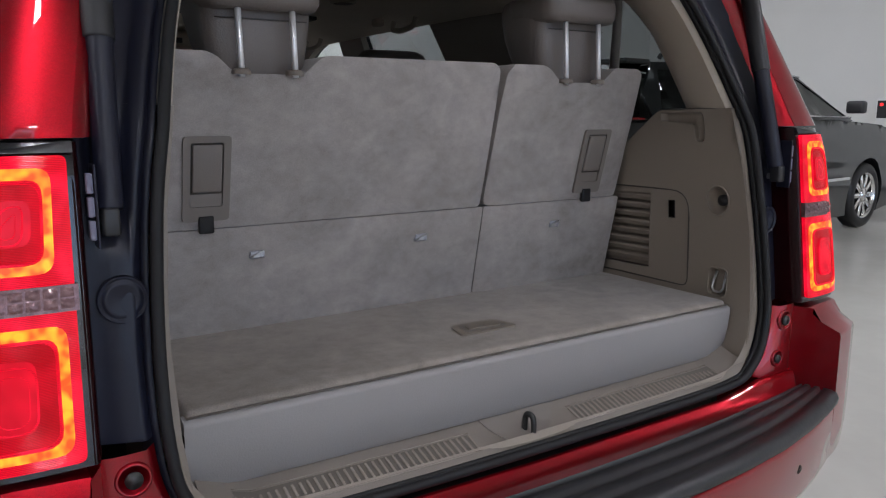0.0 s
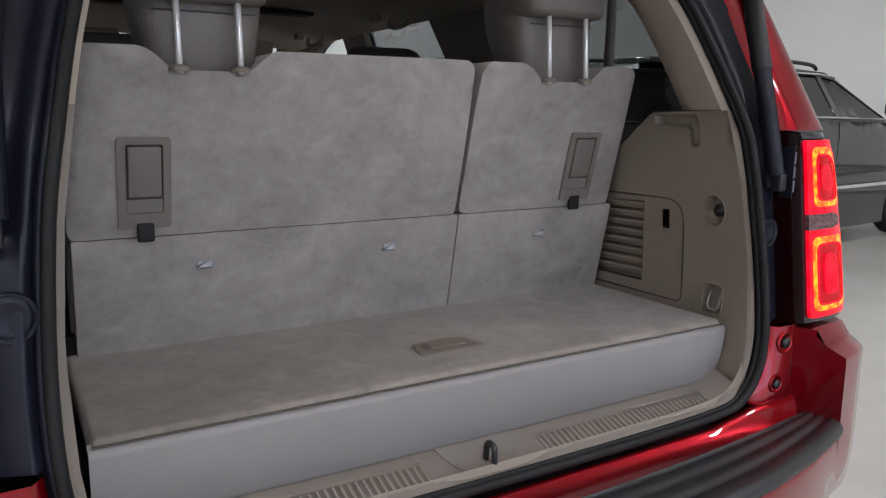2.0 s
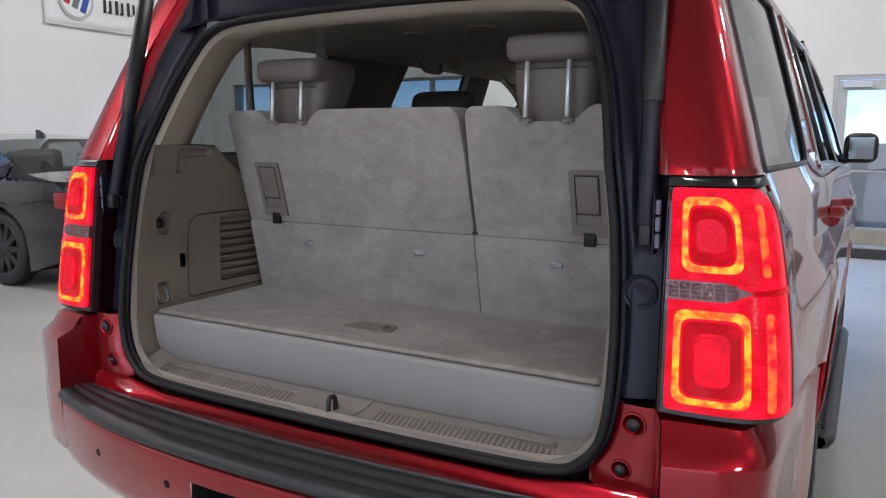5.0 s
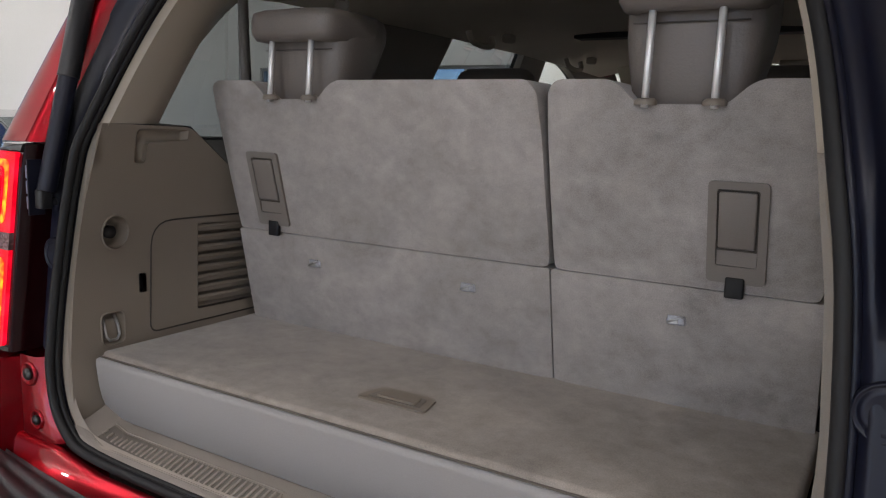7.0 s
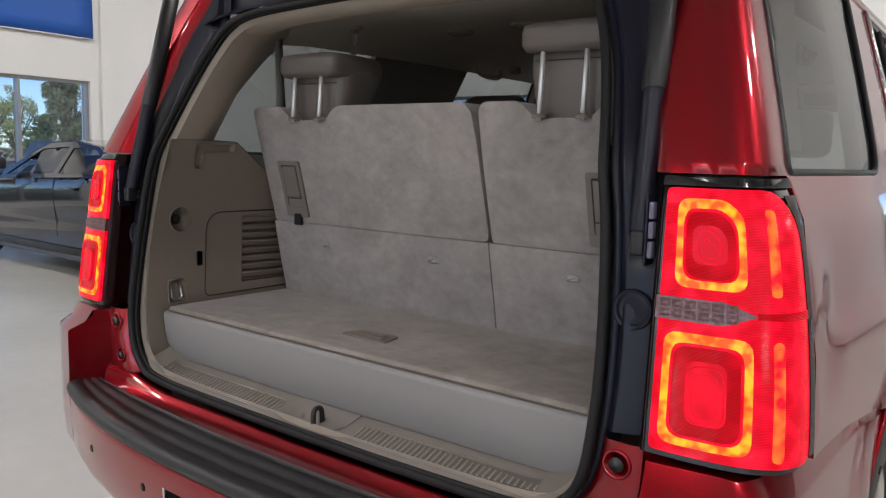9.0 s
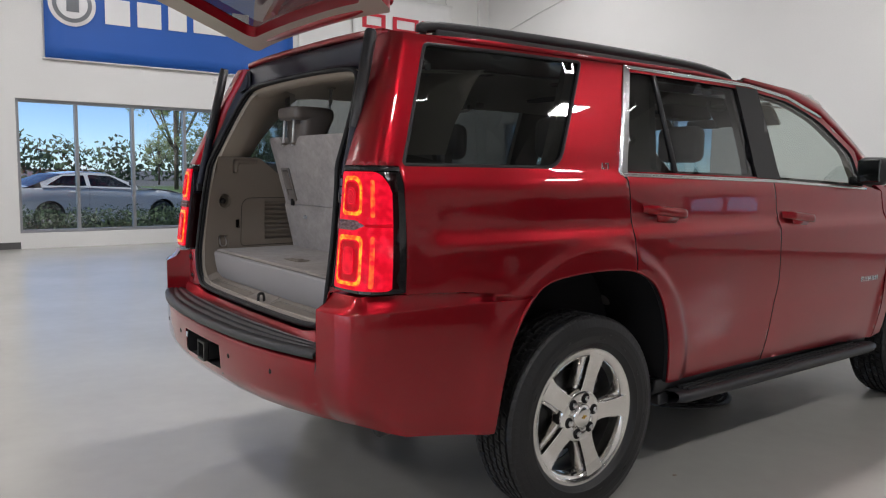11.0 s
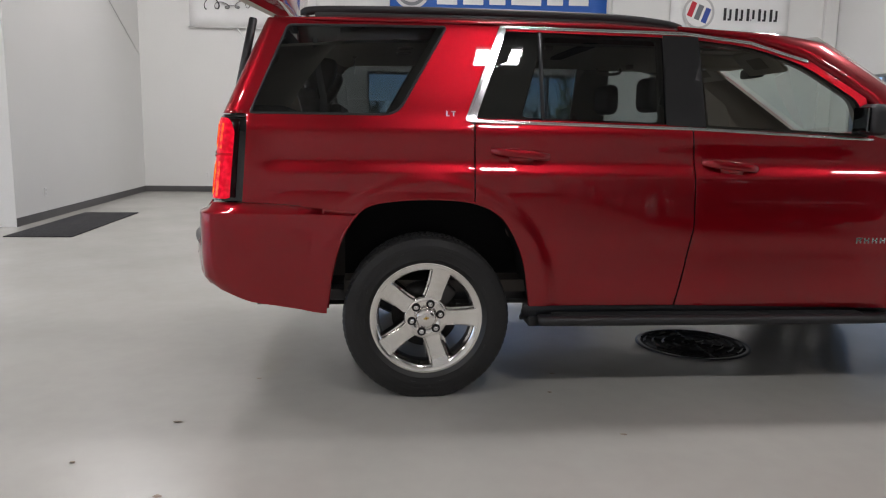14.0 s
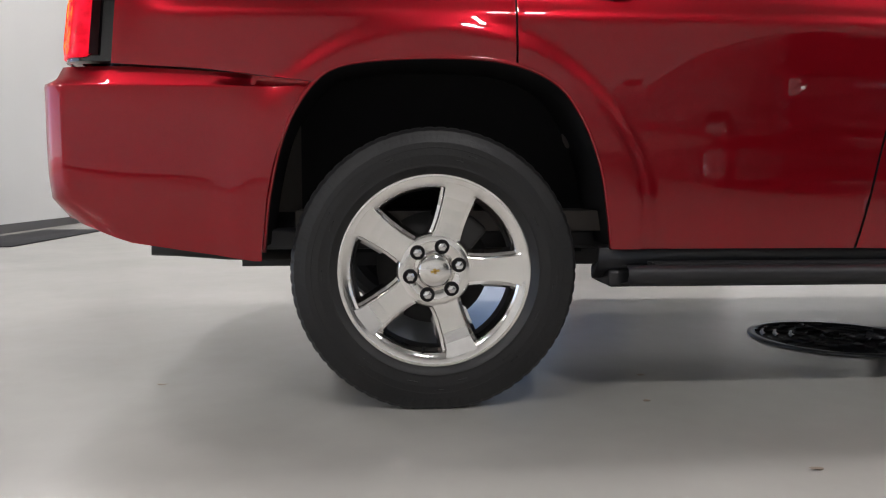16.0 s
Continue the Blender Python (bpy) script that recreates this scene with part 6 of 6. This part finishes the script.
part("roof_antenna", loft([[(x * k, 1.62 + .16 * (1 - k) + y * k, 1.43 + h) for x, y in ((-.02, 0), (0, -.015), (.02, 0), (.012, .14), (-.012, .14))] for k, h in ((1, 0), (.8, .03), (.35, .065))], True), BLACKPLASTIC, sedan, "black shark-fin antenna")
for s in (1, -1):
    part("door_gap", tube([(s * .938, 1.30, z) for z in np.linspace(.62, 1.03, 6)], .004, False, 4), RUBBER, sedan)
    part("sill_skirt", box(s * .90 - .03, s * .90 + .03, 1.5, 3.6, .22, .30, .012), BLACKPLASTIC, sedan)


# ---- showroom fittings ----
def banner(y0, y1, z0, z1, m, label, name="banner"):
    b = thing(name, label, "banner")
    rows = []
    for k in range(13):
        z = z0 + (z1 - z0) * k / 12
        rows.append([(W_X + .05 + .008 * math.sin(y * 5 + z * 2) * (1 - k / 12), y, z) for y in np.linspace(y0, y1, 15)])
    part("sheet", facing(loft(rows, thick=.003), (1, 0, 0)), m, b)
    for z in (z1, z0):
        part("rod", tube([(W_X + .05, y0 - .04, z), (W_X + .05, y1 + .04, z)], .012, False, 8), WHITEM, b)
    for y in (y0 + .15, y1 - .15):
        part("hanger", tube([(W_X + .0, y, z1 + .3), (W_X + .05, y, z1)], .006, False, 6), STEEL, b)
    return b


def mark(b, y0, y1, z0, z1, m, r=.02, x=.075, name="print_bar"):
    part(name, box(W_X + x - .006, W_X + x, y0, y1, z0, z1, .0), m, b, smooth=False)


def disc(b, y, z, r, m, x=.078, name="round_emblem", ry=1.):
    c = cyl(r, .006, Matrix.Translation((W_X + x, y, z)) @ Matrix.Rotation(radians(90), 4, 'Y'), 36)
    part(name, c, m, b, smooth=False)


b = banner(-2.63, -.23, 3.17, 5.55, WHITEM, "white hanging banner with a coloured shield and black script")
# running script drawn as a plain wavy stroke
part("script_stroke", tube([(W_X + .07, -2.30 + 1.74 * t - .085 * math.sin(2 * math.pi * 9 * t), 3.50 + .10 * t + (.085 + .05 * math.sin(2 * math.pi * 2.3 * t + .8)) * (1 - math.cos(2 * math.pi * 9 * t)) * .75) for t in np.linspace(0, 1, 190)], .016, False, 5, .3), INK, b, "black looping script stroke")
for k, (m, y0, y1) in enumerate(((INKRED, -2.0, -1.78), (INK, -1.78, -1.6), (INKBLUE, -1.6, -1.42), (STEEL, -1.42, -1.25), (GOLD, -1.25, -.9), (INKRED, -.9, -.72))):
    mark(b, y0, y1, 4.02 + .10 * abs(k - 2.5) / 2.5, 4.75, m)
part("shield_edge", tube([(W_X + .08, y, z) for y, z in ((-2.06, 4.8), (-2.02, 4.15), (-1.7, 4.0), (-1.36, 3.94), (-1.0, 4.0), (-.70, 4.15), (-.66, 4.8))], .02, False, 6), STEEL, b)
for y in (-1.62, -1.22):
    part("lower_wire", tube([(W_X + .05, y - .12 * (1 if y < -1.4 else -1), 3.16), (W_X + .02, -1.42, 2.72)], .012, False, 6), WHITEM, b, "white fixing strap")

b = banner(1.2, 5.54, 3.08, 5.6, BLUEB, "large blue hanging banner with a white ring and lettering bars")
disc(b, 1.62, 3.98, .36, STEEL); disc(b, 1.62, 3.98, .30, INKGREY, .083); disc(b, 1.62, 3.98, .235, STEEL, .088); mark(b, 1.53, 1.72, 3.85, 4.12, INKGREY, x=.098)
yy = 2.12
for wd in (.5, .5, .42, .7, .42, .5):
    mark(b, yy, yy + wd - .10, 3.72 + .02 * (yy - 2), 4.14 + .02 * (yy - 2), WHITEM, name="letter_bar")
    yy += wd + .02
b = banner(6.87, 9.38, 3.28, 5.0, WHITEM, "white hanging banner with a red bar row and a round emblem")
for k, w in enumerate((.56, .66, .50)):
    y0 = 7.08 + k * .74
    mark(b, y0, y0 + w, 4.28, 4.34, INKRED, name="letter_bar"); mark(b, y0, y0 + w, 4.52, 4.58, INKRED, name="letter_bar"); mark(b, y0, y0 + .10, 4.34, 4.52, INKRED, name="letter_bar")
    if k < 2:
        mark(b, y0 + w - .1, y0 + w, 4.34, 4.52, INKRED, name="letter_bar")
disc(b, 7.45, 3.72, .33, STEEL); disc(b, 7.45, 3.72, .28, WHITEM, .083)
for k, m in enumerate((INKRED, INKGREY, INKBLUE)):
    part("crest", box(-.002, .002, -.055, .055, -.15, .15, 0, 1, Matrix.Translation((W_X + .09, 7.30 + k * .15, 3.78 - k * .06)) @ Matrix.Rotation(radians(-20), 4, 'X')), m, b, smooth=False)
for k in range(5):
    y0 = 7.98 + k * .245
    mark(b, y0, y0 + .055, 3.58, 3.82, INK, name="letter_bar"); mark(b, y0 + .09, y0 + (.16 if k != 2 else .10), 3.58, 3.62, INK, name="letter_bar"); mark(b, y0 + .12, y0 + .165, 3.62, 3.80, INK, name="letter_bar")

# wall pilasters
for y in (.02, 5.78):
    tagged(part("trim", box(W_X, W_X + .06, y - .11, y + .11, .0, CEIL), WALL, smooth=False), "white painted wall pilaster", "wall", kind="structure")
tagged(part("trim", box(W_X, W_X + .09, N_Y - .30, N_Y - .02, .0, CEIL), WALL, smooth=False), "white painted corner pilaster", "wall", kind="structure")


def conduit(pts, r=.013):
    tagged(part("conduit", tube(pts, r, False, 8), WALLPIPE), "thin white painted conduit along the wall", "conduit")


conduit([(W_X + .02, N_Y - .02, 4.3), (-9.2, N_Y - .02, 4.75), (-6.5, N_Y - .02, 5.3), (-2.0, N_Y - .02, 5.35)])
conduit([(-8.2, S_Y + .02, 3.9), (-10.9, S_Y + .02, 2.62)], .008)


def outlet(m, label="white wall outlet plate"):
    e = part("wall_outlet", box(-.035, .035, -.006, .006, -.057, .057, .004), WHITEM)
    e.matrix_world = m
    tagged(e, label, "outlet")
    part("socket", join(box(-.015, .015, -.008, -.005, .012, .04, .003), box(-.015, .015, -.008, -.005, -.04, -.012, .003)), WALLPIPE, e, smooth=False)


outlet(pose(-6.35, S_Y + .006, .37, 0, 0, 180))
outlet(pose(W_X + .006, -2.4, .33, 0, 0, 90))
outlet(pose(W_X + .006, 4.0, 2.95, 0, 0, 90))
e = thing("emergency_light", "cream emergency light with two lamp heads on the wall", "light", (-1.0, N_Y, 3.0))
part("casing", box(-.19, .19, -.07, 0, -.05, .075, .012), BEIGE, e)
for s in (1, -1):
    part("lamp_head", cyl(.055, .06, pose(s * .12, -.08, -.055, 90), 20, bevel=.008), BEIGE, e)

mt = part("entrance_mat", box(-7.1, -4.55, -3.36, -2.6, 0, .012, .004), MATBLACK)
tagged(mt, "black ribbed entrance mat lying on the concrete", "mat")
mt = part("door_mat", box(.75, 2.15, 9.22, 10.1, 0, .012, .004), MATBLACK)
tagged(mt, "black fibre mat before the glass doors", "mat")

# round floor grate
gr = thing("floor_grate", "round black cast iron floor grate set in the concrete", "grate", (.07, 2.85, 0))
part("ring", lathe([(.345, .001), (.345, .008), (.315, .008), (.315, .002)], 64), IRON, gr)
part("pit", cyl(.315, .002, pose(0, 0, .0025), 48), RUBBER, gr, smooth=False)
for r in (.06, .12, .18, .24, .29):
    n = max(4, int(r * 40))
    for k in range(n):
        a0, a1 = 2 * math.pi * (k + .14 + (r * 7 % 1)) / n, 2 * math.pi * (k + .86 + (r * 7 % 1)) / n
        part("grate_bar", tube([(r * math.cos(a), r * math.sin(a), .006) for a in np.linspace(a0, a1, 4)], .011, False, 4, .4), IRON, gr, smooth=False)
for k in range(6):
    a = 2 * math.pi * k / 6
    part("spoke_bar", tube([(.03 * math.cos(a), .03 * math.sin(a), .006), (.315 * math.cos(a), .315 * math.sin(a), .006)], .009, False, 4, .4), IRON, gr, smooth=False)

# electrical equipment on the east wall
e = thing("car_charger", "white wall-mounted electric car charger with a dark display", "charger", (E_X, 5.48, 1.4))
part("case", box(-.14, 0, -.15, .15, -.22, .22, .03, 3), WHITEM, e)
part("display", box(-.146, -.138, -.03, .12, -.08, .19, .006), BLACKPLASTIC, e, smooth=False)
part("status_light", box(-.150, -.145, .03, .08, .11, .15, .004), GLOWRED, e, "small red status light", smooth=False)
part("cable", tube(spline([(-.08, 0, -.22), (-.12, -.04, -.45), (-.10, -.25, -.5), (-.04, -.42, -.35), (-.03, -.45, -.2)], 6), .014, False, 8), WALLPIPE, e)
for y, z, w, h, nm in ((5.03, 1.45, .24, .36, "small grey electrical switch box on the wall"), (4.30, 1.63, .28, .44, "grey electrical disconnect box on the wall")):
    b = thing("switch_box", nm, "electrical box", (E_X, y, z), "switch boxes")
    part("case", box(-.13, 0, -w / 2, w / 2, -h / 2, h / 2, .01), GREYBOX, b)
    part("lever", box(-.15, -.13, -w / 2 + .02, -w / 2 + .045, h * .22, h * .40, .006), INKRED if h > .4 else BLACKPLASTIC, b, smooth=False)
    part("label_sticker", box(-.133, -.129, -.02 if h > .4 else .03, .10, -.06, .08), WHITEM if h > .4 else GREYBOX, b, smooth=False)
    part("conduit_drop", tube([(-.05, 0, -h / 2), (-.05, 0, -z + .55)], .016, False, 8), GREYBOX, b)
t = thing("transformer", "grey steel floor transformer cabinet with warning labels", "cabinet", (11.28, 4.55, 0))
part("cabinet_body", box(-.25, .25, -.17, .38, .06, .66, .01), GREYBOX, t)
part("lid", box(-.27, .27, -.19, .40, .66, .74, .015), GREYBOX, t)
for s in (-.10, .30):
    part("foot", box(-.25, .25, s - .06, s + .06, 0, .06, .005), GREYBOX, t)
for y0, y1, z0, z1 in ((.00, .24, .15, .33), (.03, .22, .38, .52), (.28, .35, .48, .58), (-.12, -.05, .14, .22)):
    part("label_plate", box(-.256, -.25, y0, y1, z0, z1, 0), WHITEM, t, "white label plate", smooth=False)
for k in range(4):
    part("label_bar", box(-.259, -.256, .02, .20 - .03 * (k % 2), .17 + .035 * k, .185 + .035 * k, 0), INKRED if k == 3 else INKGREY, t, smooth=False)
part("cable", tube(spline([(.0, -.18, .32), (.0, -.30, .34), (.20, -.30, .6), (.28, -.25, 1.3)], 5), .016, False, 8), GREYBOX, t)

# vehicle badges as plain bars
bd = part("trim_badge", box(side_x(1.23, 1.372) - .004, side_x(1.23, 1.372) + .004, 1.205, 1.212, 1.363, 1.388, .001, 1), CHROME, suv, "small chrome badge bars", smooth=False)
for y0, y1, z0, z1 in ((1.212, 1.222, 1.363, 1.369), (1.228, 1.250, 1.382, 1.388), (1.236, 1.243, 1.363, 1.382)):
    part("badge_bar", box(side_x(y0, z0) - .004, side_x(y0, z0) + .004, y0, y1, z0, z1, .001, 1), CHROME, bd, smooth=False)
bd = part("name_badge", box(side_x(3.27, .78) - .004, side_x(3.27, .78) + .004, 3.262, 3.295, .795, .801, .001, 1), CHROME, suv, "chrome name badge bars", smooth=False)
for k in range(5):
    y0 = 3.262 + k * .042
    for a, c_, q, r in ((.0, .008, .772, .80), (.02, .028, .772, .80), (.0, .028, .784, .79)):
        part("badge_bar", box(side_x(y0, .78) - .003, side_x(y0, .78) + .004, y0 + a, y0 + c_, q, r, .001, 1), CHROME, bd, smooth=False)

# small leaf scraps on the floor
random.seed(4)
for x, y in ((.62, .275), (.613, 1.832), (1.9, .1), (2.4, 1.2), (.9, 1.75), (1.6, -.3), (2.3, -.6), (1.2, .0), (-.6, -1.9), (1.45, 1.95)):
    pts = [(x + .012 * random.uniform(.5, 1.2) * math.cos(a), y + .019 * random.uniform(.4, 1.2) * math.sin(a), .002 + .004 * random.random()) for a in np.linspace(0, 2 * math.pi, 8)[:-1]]
    bm = bmesh.new()
    bm.faces.new([bm.verts.new(p) for p in pts])
    bmesh.ops.solidify(bm, geom=bm.faces[:], thickness=.0012)
    tagged(part("floor_scrap", bm, LEAFM, smooth=False), "small scrap of debris on the concrete floor", "debris", "floor scraps")

# ---- outdoors ----
tagged(part("ground", box(-400, 400, -400, 400, -.32, -.24), ASPHALT, smooth=False), "pale asphalt car park and ground reaching the horizon", "ground", kind="structure")
tagged(part("lawn", box(-62, -36, -60, 90, -.24, -.19), GRASS, smooth=False), "green verge of cut grass", "lawn", kind="structure")
tagged(part("pavement", box(-13.6, -11.32, -8, 30, -.24, -.10), FLOOR, smooth=False), "concrete walk along the building", "pavement", kind="structure")


def leaf_cloud(n, blobs, size, seed):
    """Many small leaf faces scattered through clumps."""
    r = np.random.RandomState(seed)
    verts, faces = [], []
    for cx, cy, cz, rad in blobs:
        for _ in range(n):
            d = r.normal(size=3); d /= np.linalg.norm(d)
            p = np.array((cx, cy, cz)) + d * rad * (.55 + .5 * r.rand())
            u = r.normal(size=3); u /= np.linalg.norm(u)
            v = np.cross(u, d); v /= np.linalg.norm(v) + 1e-6
            s = size * (.6 + .8 * r.rand())
            k = len(verts)
            verts += [tuple(p - u * s), tuple(p + v * s * .5), tuple(p + u * s), tuple(p - v * s * .5)]
            faces.append((k, k + 1, k + 2, k + 3))
    me = bpy.data.meshes.new("crown")
    me.from_pydata(verts, [], faces)
    bm = bmesh.new(); bm.from_mesh(me); bpy.data.meshes.remove(me)
    return bm


def tree(x, y, h, seed, m, conifer=False):
    r = np.random.RandomState(seed)
    e = thing("tree", "tall dark spruce tree by the car park" if conifer else "leafy spring tree with light green crown", "tree", (x, y, -.24))
    part("trunk", tube([(0, 0, 0), (.06, .02, h * .3), (.0, .05, h * .62), (.03, 0, h * .9)], h * .018, False, 8), BARK, e)
    blobs = []
    if conifer:
        for k in range(26):
            t = k / 25
            for q in range(4):
                a = r.rand() * 6.28
                rr = (1 - t) * h * .24 * (.5 + .6 * r.rand())
                blobs.append((rr * math.cos(a), rr * math.sin(a), h * (.10 + .88 * t), h * .05 * (1.1 - t * .6)))
    else:
        for k in range(34):
            a, q = r.rand() * 6.28, r.rand()
            rr = h * .33 * math.sqrt(r.rand()) * (1.05 - abs(q - .4))
            blobs.append((rr * math.cos(a), rr * math.sin(a), h * (.34 + .6 * q), h * .075 * (.6 + .7 * r.rand())))
        for k in range(7):
            a = 6.28 * k / 7
            part("limb", tube([(0, 0, h * .3), (h * .12 * math.cos(a), h * .12 * math.sin(a), h * .5), (h * .24 * math.cos(a), h * .24 * math.sin(a), h * .74)], h * .007, False, 6), BARK, e)
    part("crown", leaf_cloud(110 if conifer else 130, blobs, h * .012, seed), m, e, smooth=False)
    return e


tree(-40, 15.4, 4.6, 3, LEAFL); tree(-30.5, 14.6, 6.2, 5, LEAFD, True); tree(-44, 18.5, 5.0, 6, LEAFL); tree(-70, 20, 5, 7, LEAFL); tree(-52, 16, 9, 8, LEAFL); tree(-60, 30, 8, 9, LEAFL); tree(-8, 32, 8, 10, LEAFD, True); tree(-15, 40, 9, 11, LEAFL); tree(4, 42, 8, 12, LEAFL)
hd = leaf_cloud(900, [(-14.6 + .25 * math.sin(k), -1 + k * .55, .12, .42) for k in range(22)], .035, 21)
tagged(part("hedge", hd, LEAFD, smooth=False), "low clipped dark green hedge under the window", "hedge", kind="stuff")
far = leaf_cloud(500, [(-95 + 3 * math.sin(k * 2.1), -60 + k * 5.5, 1.5, 3.6) for k in range(34)], .35, 22)
tagged(part("far_woods", far, LEAFD, smooth=False), "distant dark tree line", "woods", kind="stuff")
TRK_TOP = [(0, .6, 'p'), (-.0, 1.05, 'p'), (1.8, 1.08, 'p'), (1.95, 1.15, 'p'), (2.15, 1.75, 'g'), (3.4, 1.78, 'p'), (4.0, 1.2, 'g'), (5.2, 1.12, 'p'), (5.5, .9, 'p'), (5.55, .4, 'p')]
TRK_BELT = [(.03, 1.0), (.08, 1.05), (1.8, 1.14), (3.9, 1.16), (4.6, 1.12), (5.3, 1.02), (5.5, .85)]
parked_car("parked_truck", "blue pickup truck standing in the car park", (-22.2, 7.7, -.24), 0, BLUECAR, TRK_TOP, TRK_BELT, (1.1, 4.5), 2.0, .40, GLASS_P, .66, [[(2.25, 1.2), (3.0, 1.2), (3.0, 1.66), (2.35, 1.66)], [(3.1, 1.2), (3.85, 1.2), (3.4, 1.64), (3.1, 1.66)]], 6, False, (.75, 1.0), True)
parked_car("parked_hatchback", "white car parked outside the window", (-19.0, 1.2, -.24), 12, WHITECAR, CAR_TOP, CAR_BELT, (1.02, 4.05), 1.85, .33, GLASS_P, .62, [[(.95, 1.10), (1.95, 1.08), (1.95, 1.36), (1.40, 1.34)], [(2.05, 1.08), (3.20, 1.03), (2.65, 1.34), (2.05, 1.37)]], 6)
parked_car("parked_crossover", "dark sport utility vehicle parked beyond the glass doors", (7.4, 16.6, -.24), 90, GREYPAINT, SUV_TOP, SUV_BELT, (1.15, 4.45), 2.02, .40, GLASS_P, .70, [[(.42, 1.40), (1.62, 1.40), (1.62, 1.76), (.62, 1.76)], [(1.78, 1.40), (2.70, 1.40), (2.70, 1.77), (1.78, 1.77)], [(2.82, 1.40), (3.72, 1.38), (3.02, 1.74), (2.82, 1.76)]], 8, True, (1.0, 1.36), True)
parked_car("parked_coupe", "white car in the bay behind the wall window", (4.6, 13.6, -.24), 275, WHITECAR, CAR_TOP, CAR_BELT, (1.02, 4.05), 1.85, .33, GLASS_P, .62, [[(.95, 1.10), (1.95, 1.08), (1.95, 1.36), (1.40, 1.34)], [(2.05, 1.08), (3.20, 1.03), (2.65, 1.34), (2.05, 1.37)]], 6)
